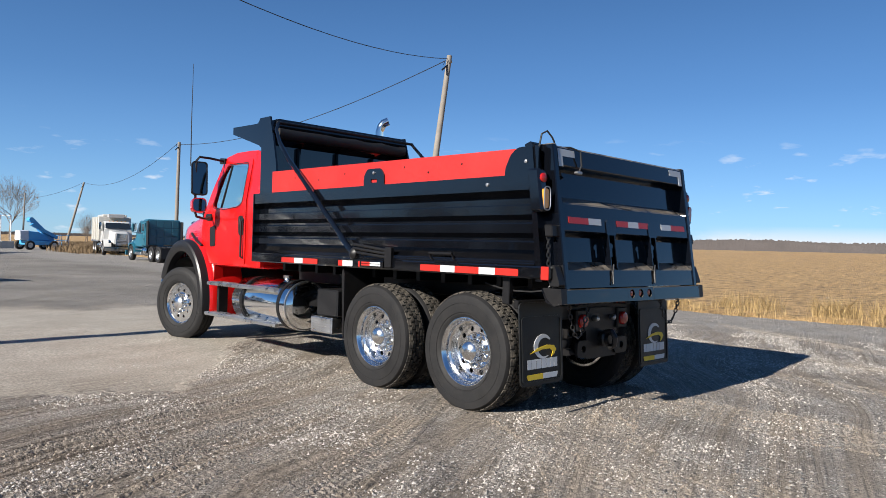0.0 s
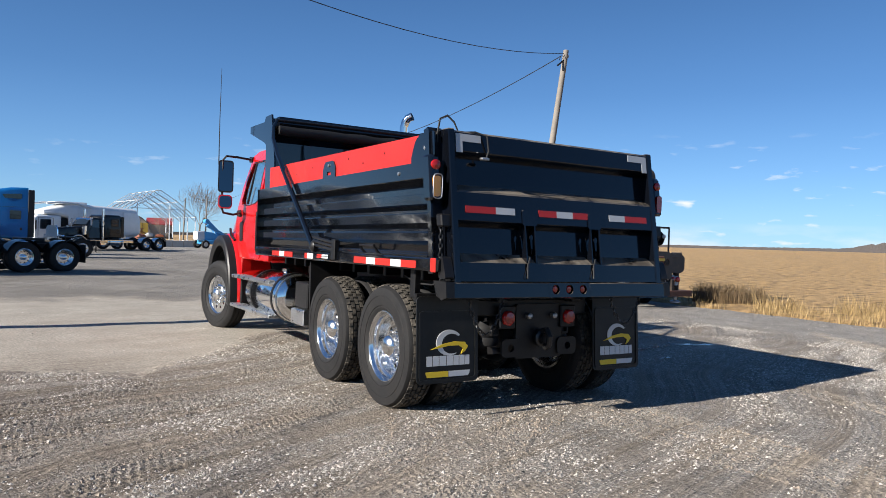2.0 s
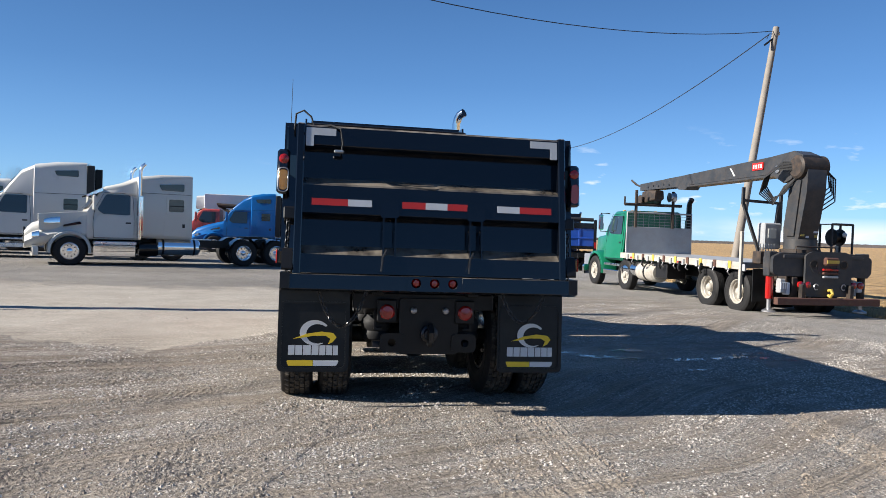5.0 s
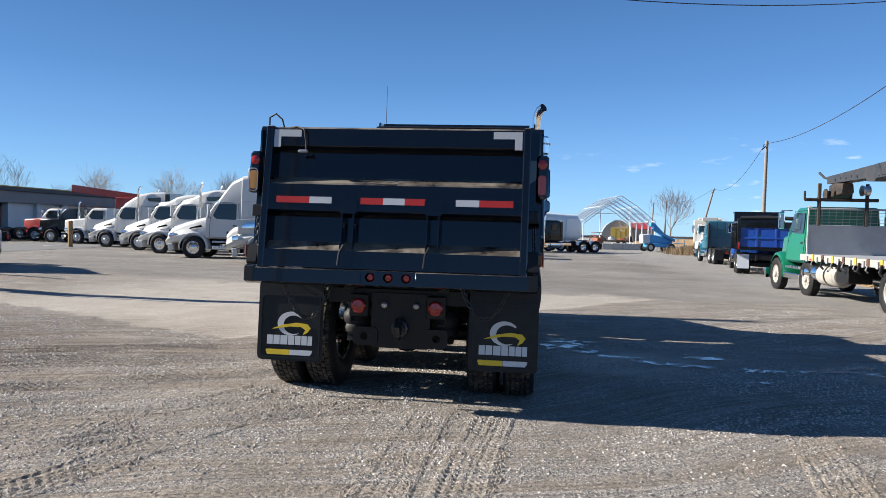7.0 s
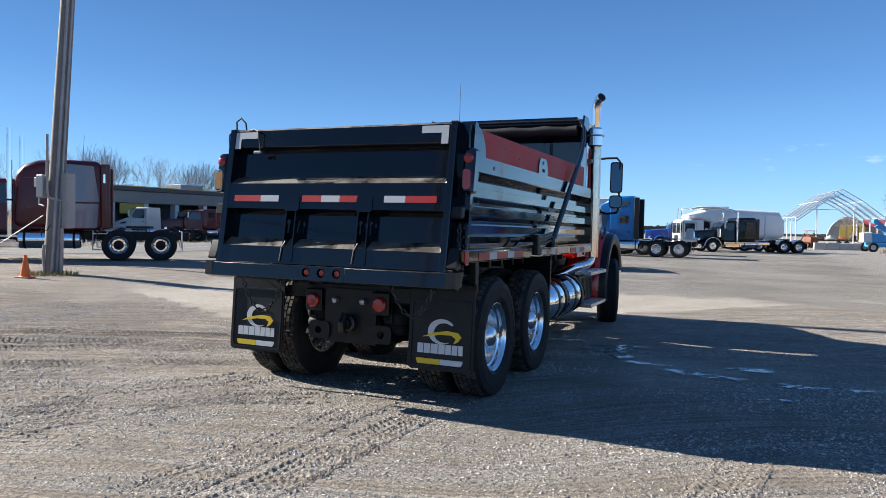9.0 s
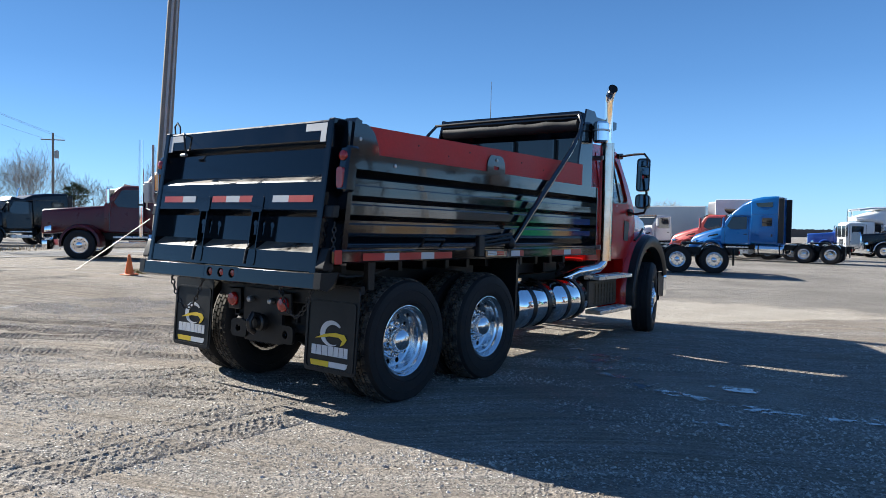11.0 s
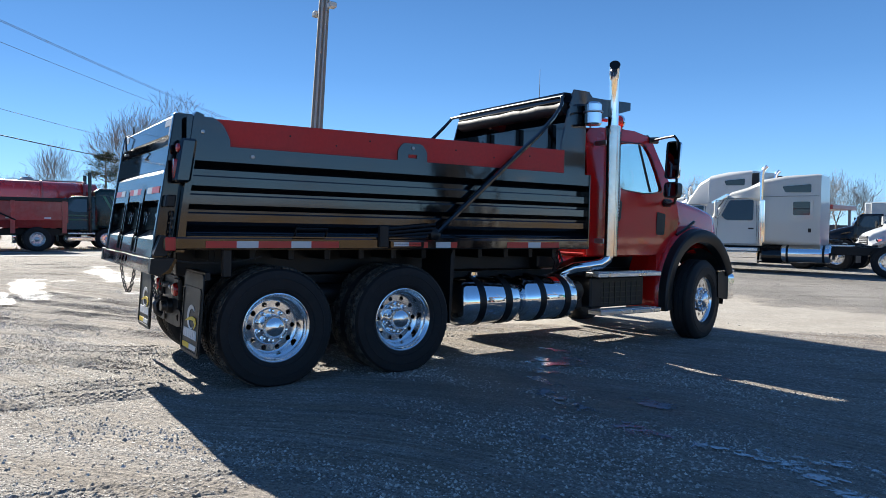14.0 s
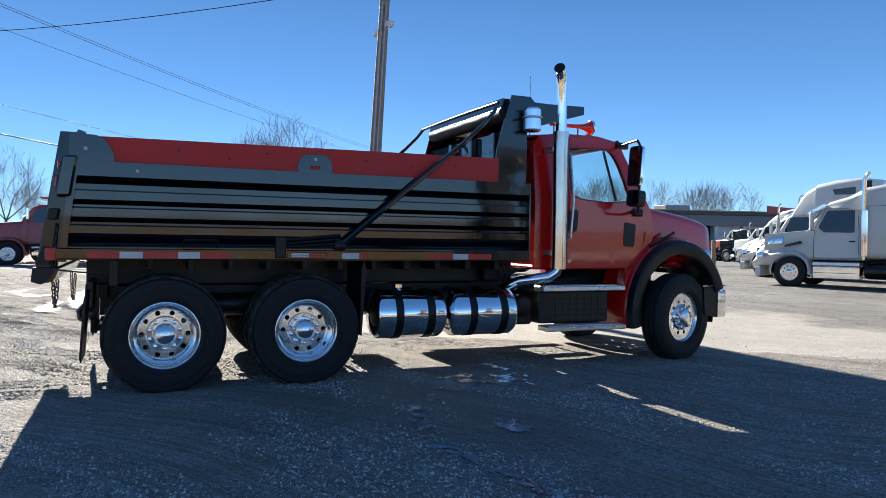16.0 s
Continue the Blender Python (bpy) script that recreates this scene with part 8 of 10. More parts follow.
# ---- green flatbed with loader crane ----
def crane_flatbed():
    T = conventional("bright green twin-steer cab pulling a grey flatbed", "flatbed truck", 10.25, 18.8, 0, GREEN, "classic", 0, 2.75, 7.6, BEDCREAM, stacks=(1,), name="flatbed_truck", rear_gear=False, twin_steer=True)
    bed = part("flatbed", Geo().box(-1.27, 1.27, -9.2, -2.55, 1.08, 1.22, 0.01), GREY, T)
    for s in (-1, 1):
        part("side_rail", Geo().box(s * 1.24, s * 1.32, -9.2, -2.55, 1.04, 1.22, 0.01), BEDCREAM, bed)
        for k in range(10):
            part("stake_pocket", Geo().box(s * 1.32, s * 1.36, -9.5 + 0.7 * k, -9.4 + 0.7 * k, 1.02, 1.18), GREY, bed)
        for k in range(4):
            part("reflective_strip", Geo().box(s * 1.321, s * 1.325, -8.1 + 1.5 * k, -7.8 + 1.5 * k, 1.06, 1.11), TAPE_R if k % 2 else TAPE_W, bed)
        part("stake", Geo().box(s * 1.24, s * 1.31, -9.25, -9.17, 0.35, 1.95, 0.01), BEDCREAM, bed)
    for k in range(9):
        st = part("tie_strap", Geo().box(-1.345, -1.322, -8.9 + 0.66 * k, -8.78 + 0.66 * k, 1.05, 1.235, 0.004), RUSTBAR if k % 2 else YELLOW, bed)
        part("strap_hook", Geo().tube([(-1.34, -8.84 + 0.66 * k, 1.06), (-1.37, -8.82 + 0.66 * k, 0.96), (-1.30, -8.80 + 0.66 * k, 0.90)], 0.016, 6), STEEL, st)
    hb = part("headboard", Geo().box(-1.15, 1.15, -2.62, -2.56, 1.2, 2.08, 0.01), GREY, bed, "grey sheet-metal headboard with a mesh top")
    part("headboard_frame", Geo().tube([(-1.14, -2.59, 1.2), (-1.14, -2.59, 2.54), (1.14, -2.59, 2.54), (1.14, -2.59, 1.2)], 0.035, 6), GREY, hb)
    for k in range(1, 12):
        part("mesh_wire", Geo().tube([(-1.14 + 0.19 * k, -2.59, 2.06), (-1.14 + 0.19 * k, -2.59, 2.54)], 0.007, 4), GREY, hb)
    for k in range(1, 5):
        part("mesh_wire", Geo().tube([(-1.14, -2.595, 2.06 + 0.096 * k), (1.14, -2.595, 2.06 + 0.096 * k)], 0.007, 4), GREY, hb)
    for k in range(4):
        part("chain_binder", Geo().tube([(-1.36, -7.6 + 1.1 * k, 1.12), (-1.40, -7.6 + 1.1 * k, 0.92), (-1.30, -7.5 + 1.1 * k, 0.86)], 0.03, 6), BLACK_DULL, bed)
    tk = part("fuel_tank", Geo().lathe([(0.0001, -4.6), (0.24, -4.58), (0.30, -4.52), (0.30, -3.5), (0.24, -3.44), (0.0001, -3.42)], 1, (-0.92, 0, 0.68), 24), BEDCREAM, T)
    part("tank_strap", Geo().lathe([(0.30, -4.1), (0.307, -4.1), (0.307, -4.0), (0.30, -4.0)], 1, (-0.92, 0, 0.68), 24), BLACK_DULL, tk)
    part("chest", Geo().box(-1.2, -0.6, -5.5, -4.8, 0.55, 1.0, 0.02), PLASTIC, T)
    part("snorkel", Geo().tube([(1.1, -2.5, 1.2), (1.1, -2.5, 2.9), (1.1, -2.65, 3.05)], 0.08, 10), BLACK_DULL, T)
    # crane on the tail, folded forwards over the bed
    K = thing("loader_crane", "worn dark grey hydraulic loader crane folded over a flatbed", "crane", at=pose(10.25, 9.6, gz(10.25, 9.6) + 1.2, 0, 0, 0))
    part("crane_base", Geo().box(-0.62, 0.62, -1.0, 0.1, -0.45, 0.22, 0.05), RUSTY, K)
    part("sub_frame", Geo().box(-0.45, 0.45, -1.1, 0.6, -0.62, -0.40, 0.02), RUSTY, K)
    bp = part("rear_bumper", Geo().box(-1.28, 1.28, -1.42, -1.28, -0.90, -0.74, 0.015), RUSTBAR, K, "red-brown rusted bumper beam")
    for x in (-0.6, 0.6):
        part("bumper_hanger", Geo().box(x - 0.05, x + 0.05, -1.36, -1.24, -0.75, -0.45, 0.01), RUSTY, bp)
    beam = round_poly([(-1.24, -0.20), (-1.14, -0.28), (1.14, -0.28), (1.24, -0.20), (1.24, 0.14), (1.05, 0.24), (-1.05, 0.24), (-1.24, 0.14)], 0.05)
    sb = part("stabiliser_beam", Geo().prism(beam, 1, -1.16, -0.80), CRANE, K)
    part("beam_ridge", Geo().box(-1.0, 1.0, -1.19, -1.155, 0.12, 0.20, 0.01), CRANE, sb)
    plate = round_poly([(-0.46, -0.72), (0.62, -0.72), (0.66, -0.40), (0.66, 0.20), (0.50, 0.28), (-0.34, 0.28), (-0.50, 0.20), (-0.50, -0.40)], 0.05)
    cp = part("centre_plate", Geo().prism(plate, 1, -1.25, -1.19), CRANE, K)
    for x in (-0.30, 0.46):
        part("plate_hole", Geo().lathe([(0.10, 0.0), (0.10, -0.010), (0.075, -0.012), (0.07, 0.0)], 1, (x, -1.25, 0.0), 20), RUSTY, cp)
        part("hole_disc", Geo().lathe([(0.072, 0.0), (0.0001, -0.002)], 1, (x, -1.252, 0.0), 20), BLACK_DULL, cp)
        part("tow_ring", Geo().tube([(x * 0.9 + 0.04 + 0.055 * math.cos(t), -1.27, -0.50 + 0.065 * math.sin(t)) for t in (0.4, 1.1, 1.8, 2.5, 3.2, 3.9, 4.6, 5.3)], 0.014, 6), STEEL, cp)
        for q in (-0.09, 0.09):
            part("rear_lamp", Geo().lathe([(0.075, 0.02), (0.075, -0.02), (0.06, -0.03), (0.0001, -0.035)], 1, (x * 1.75 + 0.02 + q, -1.23, -0.46), 16), LAMP_R, K, "round red tail lamp")
    part("winch_stack", Geo().box(-0.08, 0.26, -1.36, -1.245, -0.02, 0.16, 0.03), RUSTBAR, cp)
    part("plate_panel", Geo().box(-0.06, 0.24, -1.375, -1.362, 0.03, 0.10), YELLOW, cp)
    for k in range(3):
        part("coupling", Geo().box(-0.10 + 0.005 * k, 0.28, -1.32, -1.25, -0.14 - 0.08 * k, -0.09 - 0.08 * k, 0.012), (LAMP_R, RUSTBAR, GREY)[k], cp)
    part("pintle_hook", Geo().tube([(0.08, -1.26, -0.58), (0.08, -1.36, -0.56), (0.08, -1.40, -0.64), (0.08, -1.34, -0.71), (0.08, -1.27, -0.68)], 0.035, 8), YELLOW, cp)
    for k in range(5):
        part("air_hose", Geo().tube(sag((-0.40 + 0.16 * k, -1.24, 0.10), (-0.25 + 0.15 * k, -1.26, -0.18 - 0.05 * (k % 2)), 0.10, 7), 0.014, 6), CABLE, cp)
    # loose plates and stowed blocks between the beam and the bumper
    for x0, x1, z0, z1, mt in ((-1.06, -0.92, -0.66, -0.34, GREY), (-0.90, -0.80, -0.70, -0.42, GREYBOX), (-0.76, -0.62, -0.74, -0.30, RUSTY), (0.74, 0.86, -0.70, -0.34, GREY), (0.88, 1.02, -0.62, -0.38, GREYBOX)):
        part("stowed_plate", Geo().box(x0, x1, -1.18, -1.02, z0, z1, 0.02), mt, K)
    for k in range(4):
        part("plate_tooth", Geo().box(-1.05 + 0.05 * k, -1.02 + 0.05 * k, -1.195, -1.18, -0.56, -0.42), WHITE_DECAL, K)
    for x, mt in ((-1.16, LAMP_R), (1.16, RUSTY)):
        lg = part("stabiliser_leg", Geo().tube([(x, -0.95, -0.80), (x, -0.95, -0.28)], 0.085, 14), mt, K, "upright stabiliser leg")
        part("leg_ram", Geo().tube([(x, -0.95, -1.06), (x, -0.95, -0.80)], 0.05, 12), STEEL, lg)
        part("leg_pad", Geo().lathe([(0.15, 0.0), (0.15, 0.03), (0.07, 0.07)], 2, (x, -0.95, -1.10), 14), STEEL, lg)
        part("leg_top", Geo().box(x - 0.11, x + 0.11, -1.06, -0.84, -0.30, 0.26, 0.02), CRANE, lg)
    part("rubber_flap", Geo().box(-1.26, -0.72, -0.48, -0.455, -0.92, -0.16), FLAP, K)
    for k in range(6):
        part("valve_lever", Geo().tube([(-1.05 + 0.07 * k, -0.40, 0.20), (-1.06 + 0.07 * k, -0.42, 0.42)], 0.012, 6), STEEL, K)
    part("valve_block", Geo().box(-1.12, -0.62, -0.50, -0.20, -0.05, 0.24, 0.02), RUSTY, K)
    part("slew_column", Geo().tube([(-0.1, -0.5, 0.20), (-0.1, -0.5, 0.55)], 0.36, 22), CRANE, K)
    part("slew_ring", Geo().lathe([(0.36, 0.0), (0.44, 0.01), (0.44, 0.09), (0.36, 0.10)], 2, (-0.1, -0.5, 0.22), 26, closed=True), RUSTY, K)
    # mast leaning back to the knuckle, with its hoses
    ms = part("mast", Geo().prism([(-0.86, 2.30), (-0.98, 2.10), (-0.96, 1.6), (-0.72, 0.45), (-0.22, 0.45), (-0.20, 0.8), (-0.40, 2.0), (-0.52, 2.34)], 0, -0.34, 0.14), CRANE, K)
    part("mast_rib", Geo().prism([(-0.80, 1.9), (-0.62, 0.62), (-0.34, 0.62), (-0.54, 1.9)], 0, -0.375, -0.338), CRANE, ms)
    part("lift_cylinder", Geo().tube([(-0.1, -0.10, 0.55), (-0.1, -0.12, 1.2)], 0.10, 14), CRANE, K)
    part("cylinder_rod", Geo().tube([(-0.1, -0.12, 1.2), (-0.1, -0.02, 1.90)], 0.05, 12), CHROME, K)
    part("knuckle", Geo().lathe([(0.0001, -0.36), (0.22, -0.36), (0.27, -0.32), (0.27, 0.32), (0.22, 0.36), (0.0001, 0.36)], 0, (-0.1, -0.70, 2.20), 22), RUSTY, K)
    bm_ = part("main_boom", Geo().prism([(-0.86, 2.46), (-0.90, 2.24), (-0.46, 1.92), (-0.22, 1.86), (0.15, 2.04), (4.2, 2.02), (4.3, 1.94), (4.7, 1.96), (4.8, 2.05), (7.3, 2.06), (7.3, 2.28), (4.8, 2.36), (0.3, 2.52), (-0.55, 2.58)], 0, -0.40, 0.02), CRANE, K)
    part("boom_rib", Geo().prism([(0.3, 2.10), (4.1, 2.07), (4.1, 2.13), (0.3, 2.16)], 0, -0.415, -0.398), CRANE, bm_)
    part("boom_pin", Geo().lathe([(0.09, 0.0), (0.09, -0.03), (0.0001, -0.04)], 0, (-0.40, 0.0, 2.20), 16), STEEL, bm_)
    part("boom_decal", Geo().box(-0.424, -0.401, 0.55, 1.0, 2.24, 2.42), TAPE_R, bm_)
    for k in range(4):
        part("decal_bar", Geo().box(-0.428, -0.425, 0.60 + 0.10 * k, 0.66 + 0.10 * k, 2.28, 2.38), SILVER, bm_)
    part("boom_decal", Geo().prism([(1.75, 2.16), (1.82, 2.16), (2.02, 2.38), (1.95, 2.38)], 0, -0.404, -0.401), TAPE_W, bm_)
    for k in range(5):
        part("boom_hole", Geo().lathe([(0.035, 0.0), (0.035, -0.006), (0.0001, -0.007)], 0, (-0.40, 5.3 + 0.35 * k, 2.14 + 0.03 * (k % 2)), 12), BLACK_DULL, bm_)
    for k in range(6):
        a = 0.035 * k
        part("hose", Geo().tube([(-0.42, -0.62, 2.30 - a), (-0.52 - a, -0.36, 2.34 - a), (-0.62 - a, -0.05, 2.14 - a), (-0.62 - a, 0.10, 1.78 - a), (-0.54, -0.06, 1.52 - a), (-0.46, -0.34, 1.60 + a), (-0.40, -0.66, 1.95)], 0.018, 6), CABLE, K)
    for k in range(5):
        part("hose", Geo().tube([(0.10, -0.80, 2.3 - 0.03 * k), (0.26 + 0.05 * k, -0.86, 2.1 - 0.04 * k), (0.32 + 0.04 * k, -0.84, 1.75 - 0.08 * k), (0.18, -0.80, 1.62 - 0.1 * k), (0.12, -0.78, 1.3)], 0.016, 6), CABLE, K)
    for x, z, w_, h_, mt in ((-0.30, 0.62, 0.10, 0.12, YELLOW), (-0.16, 0.58, 0.08, 0.24, GREYBOX), (0.02, 0.70, 0.10, 0.20, WHITE_DECAL), (0.06, 0.60, 0.07, 0.07, YELLOW)):
        yq = -0.72 - (z - 0.45) * 0.2
        part("mast_decal", Geo().box(x, x + w_, yq - 0.012, yq - 0.004, z, z + h_), mt, K)
    # boom rest: a V of square tube with two upright horns
    for pts in ([(-1.15, 0.2, 1.75), (-1.15, 0.2, 1.38), (-0.62, 0.25, 0.15)], [(-0.15, 0.2, 1.62), (-0.15, 0.2, 0.75)], [(-1.15, 0.2, 1.44), (-0.15, 0.2, 1.40)], [(-0.20, 0.2, 1.40), (-0.28, 0.2, 0.60)]):
        part("boom_rest", Geo().tube(pts, 0.045, 4), CRANE, K)
    part("control_box", Geo().box(-0.66, -0.20, 0.05, 0.35, 0.30, 0.92, 0.03), GREY, K, "grey control box on the crane")
    part("box_face", Geo().box(-0.56, -0.34, 0.035, 0.051, 0.55, 0.78, 0.005), OFFWHITE, K)
    # hose reel in a tube guard
    rl = part("hose_reel", Geo().lathe([(0.0001, -0.12), (0.20, -0.12), (0.20, -0.09), (0.12, -0.08), (0.12, 0.08), (0.20, 0.09), (0.20, 0.12), (0.0001, 0.12)], 0, (0.78, -0.55, 0.62), 18), BLACK_DULL, K)
    for x in (0.52, 1.06):
        part("reel_guard", Geo().tube([(x, -0.75, 0.22), (x, -0.75, 0.92), (x, -0.35, 0.92), (x, -0.35, 0.22)], 0.028, 6), CRANE, rl)
    part("guard_bar", Geo().tube([(0.52, -0.75, 0.92), (1.06, -0.75, 0.92)], 0.028, 6), CRANE, rl)
    part("reel_lamp", Geo().lathe([(0.06, 0.0), (0.05, -0.03), (0.0001, -0.04)], 1, (0.82, -0.78, 0.68), 12), SILVER, rl)
    part("deck_rail", Geo().tube([(-0.5, -0.9, 0.24), (-0.5, -0.9, 0.38), (0.5, -0.9, 0.38), (0.5, -0.9, 0.24)], 0.02, 6), RUSTY, K)
    # crane tip and jib over the cab
    J = part("jib", Geo().loft([(6.2, 0.16, 0.14, 1.72, 2.02, 0.05), (6.7, 0.26, 0.22, 1.62, 2.05, 0.06), (7.2, 0.14, 0.12, 1.75, 2.02, 0.04)]).map(lambda p: Vector((p.x - 0.25, p.y, p.z))), RUSTY, K)
    for x in (-0.9, 0.4):
        part("jib_post", Geo().tube([(x, 6.5, 0.8), (x, 6.5, 2.02)], 0.05, 6), RUSTY, J)
    part("jib_beam", Geo().tube([(-1.3, 6.5, 1.55), (0.7, 6.5, 1.55)], 0.05, 6), RUSTY, J)
    part("jib_prong", Geo().tube([(-1.3, 6.5, 1.55), (-1.3, 6.5, 1.80)], 0.03, 6), RUSTY, J)
    part("jib_arm", Geo().tube([(-0.25, 7.2, 2.15), (-0.25, 7.9, 2.30), (-0.25, 8.3, 2.48)], 0.035, 6), RUSTY, J)
    part("winch", Geo().lathe([(0.0001, -0.35), (0.17, -0.35), (0.17, -0.31), (0.11, -0.30), (0.11, 0.30), (0.17, 0.31), (0.17, 0.35), (0.0001, 0.35)], 0, (-0.25, 6.9, 1.72), 16), RUSTY, J)
    part("hose_reel", Geo().lathe([(0.0001, -0.1), (0.16, -0.1), (0.12, 0.0), (0.16, 0.1), (0.0001, 0.1)], 0, (0.3, 6.4, 1.82), 16), STEEL, J)


crane_flatbed()

# ---- blue boom lift ----
T = thing("boom_lift", "light blue articulated boom lift with a grey counterweight", "boom lift", at=pose(15.5, 79.5, gz(15.5, 79.5), 0, 0, -75))
part("lift_chassis", Geo().box(-0.95, 0.95, -1.4, 1.4, 0.5, 0.95, 0.05), SKYBLUE, T)
for s in (-1, 1):
    for ay in (-1.25, 1.25):
        wheel(T, s * 0.95, ay, 0.48, R=0.48, w=0.34, style="steer", cheap=True, rim=WHITE, flat=0.47)
part("turntable", Geo().loft([(-2.0, 0.55, 0.50, 1.0, 1.95, 0.12), (-1.2, 0.6, 0.55, 0.95, 2.0, 0.12)], 4), GREYBOX, T)
part("engine_cover", Geo().loft([(-1.18, 0.62, 0.55, 0.95, 1.95, 0.12), (-0.2, 0.7, 0.6, 0.95, 1.85, 0.12), (0.9, 0.6, 0.5, 0.95, 1.35, 0.1)], 4), SKYBLUE, T)
lb = part("lower_boom", Geo().prism([(-0.95, 3.2), (-0.55, 3.3), (1.75, 1.15), (1.6, 0.80), (1.2, 0.85)], 0, -0.22, 0.22), SKYBLUE, T)
part("upper_boom", Geo().prism([(-1.0, 2.55), (-0.7, 2.75), (1.9, 1.45), (1.85, 1.15)], 0, 0.26, 0.56), SKYBLUE, T)
part("boom_knuckle", Geo().lathe([(0.0001, -0.3), (0.26, -0.3), (0.26, 0.3), (0.0001, 0.3)], 0, (0, -0.75, 3.1), 14), SKYBLUE, lb)
part("lift_cylinder", Geo().tube([(0.0, -0.3, 1.3), (0.0, 0.7, 1.95)], 0.09, 10), STEEL, lb)
bk = part("basket", Geo().box(-0.9, 0.9, 2.1, 2.9, 0.45, 0.55, 0.02), SKYBLUE, T)
for x in (-0.9, 0.9):
    for yy in (2.1, 2.9):
        part("basket_post", Geo().tube([(x, yy, 0.5), (x, yy, 1.55)], 0.03, 6), SKYBLUE, bk)
for z in (1.0, 1.55):
    part("basket_rail", Geo().tube([(-0.9, 2.1, z), (0.9, 2.1, z), (0.9, 2.9, z), (-0.9, 2.9, z), (-0.9, 2.1, z)], 0.03, 6), SKYBLUE, bk)

# ---- bare greenhouse frame ----
T = thing("steel_shelter_frame", "bare galvanised truss frame of a fabric shelter", "shelter frame", at=Matrix.LocRotScale((14.0, 119.8, gz(14, 119)), Euler((0, 0, radians(6))), (0.8, 1.0, 1.1)))


def truss(y):
    A = part("truss", Geo().tube([(-7.2, y, 3.9), (-3.6, y, 6.0), (-0.4, y, 7.5), (0.4, y, 7.5), (3.6, y, 6.0), (7.2, y, 3.9)], 0.065, 5), GALV, T)
    part("lower_chord", Geo().tube([(-7.2, y, 3.3), (-3.6, y, 5.4), (0, y, 6.9), (3.6, y, 5.4), (7.2, y, 3.3)], 0.06, 5), GALV, A)
    g = Geo()
    for s in (-1, 1):
        for k in range(9):
            x = 7.0 - 0.8 * k
            z = 3.95 + (7.2 - x) * 0.5
            g.tube([(s * x, y, z), (s * (x - 0.4), y, z - 0.45)], 0.032, 4)
            g.tube([(s * (x - 0.4), y, z - 0.45), (s * (x - 0.8), y, z + 0.35)], 0.032, 4)
    part("truss_web", g, GALV, A)


for k in range(5):
    truss(-8 + 4.0 * k)
for s in (-1, 1):
    for k in range(5):
        part("column", Geo().tube([(s * 7.2, -8 + 4 * k, 0), (s * 7.2, -8 + 4 * k, 3.9)], 0.10, 6), GALV, T)
    for off, z in ((7.2, 3.9), (3.6, 6.0)):
        part("purlin", Geo().tube([(s * off, -8, z), (s * off, 8, z)], 0.045, 5), GALV, T)
part("ridge_purlin", Geo().tube([(0, -8, 7.5), (0, 8, 7.5)], 0.045, 5), GALV, T)
for x in (-3.8, 2.2):
    part("gable_post", Geo().tube([(x, -8, 0), (x, -8, 5.6)], 0.09, 6), GALV, T)
part("gable_beam", Geo().tube([(-5, -8, 4.9), (5, -8, 4.9)], 0.05, 5), GALV, T)
T = thing("concrete_wall", "low pale concrete block wall before the frame", "wall", at=pose(12.3, 86.0, gz(12.3, 86), 0, 0, 6))
for k in range(4):
    part("concrete_block", Geo().box(-2.6 + 1.3 * k, -1.33 + 1.3 * k, -0.35, 0.35, 0, 0.82 if k % 2 else 0.78, 0.03), CONCRETE, T)
T = thing("arched_shed", "far arched shed with a cream roof and a yellow end wall", "shed", at=pose(36.0, 300.0, gz(36, 300), 0, 0, -4))
ARCH = [(6.7 * math.cos(radians(a)), 8.4 * math.sin(radians(a))) for a in range(0, 181, 12)]
g = Geo()
for yy in (0.0, 16.0):
    g.v += [(x * 1.03, yy - 0.4, z * 1.03) for x, z in ARCH]
g.f = [(k, k + 1, len(ARCH) + k + 1, len(ARCH) + k) for k in range(len(ARCH) - 1)]
part("arched_roof", g, BEDCREAM, T)
part("end_wall", Geo().prism([(x, z) for x, z in ARCH], 1, 0.0, 0.3), BEDCREAM, T)
dw = part("yellow_door", Geo().box(-2.6, 5.6, -0.2, 0.0, 0.2, 5.6, 0.05), YELLOW, T)
for x in (-0.6, 1.4, 3.4):
    part("door_joint", Geo().box(x, x + 0.12, -0.24, -0.2, 0.3, 5.5), RUSTY, dw)
T = thing("red_shed", "far low shed with a red metal roof", "shed", at=pose(46.6, 302.0, gz(46.6, 302), 0, 0, -4))
part("shed_wall", Geo().box(-4.6, 4.6, 0.0, 9.0, 0.0, 5.0), BEDCREAM, T)
part("shed_roof", Geo().prism([(-0.5, 4.9), (4.5, 7.4), (9.5, 4.9), (9.5, 5.2), (4.5, 7.8), (-0.5, 5.2)], 0, -4.9, 4.9), RED2, T)
T = thing("flat_trailer", "dark low trailer stacked with scrap under the frame", "trailer", at=pose(14.2, 114.0, gz(14.2, 114), 0, 0, 84))
part("trailer_deck", Geo().box(-1.1, 1.1, -3.2, 3.2, 0.80, 1.0, 0.03), RUSTY, T)
for s in (-1, 1):
    for ay in (-1.8, -0.8):
        wheel(T, s * 0.95, ay, 0.4, R=0.42, w=0.26, style="steer", cheap=True, rim=STEEL, flat=0.4)
    part("stand", Geo().box(s * 0.7, s * 0.85, 2.4, 2.55, 0.0, 0.8), RUSTY, T)
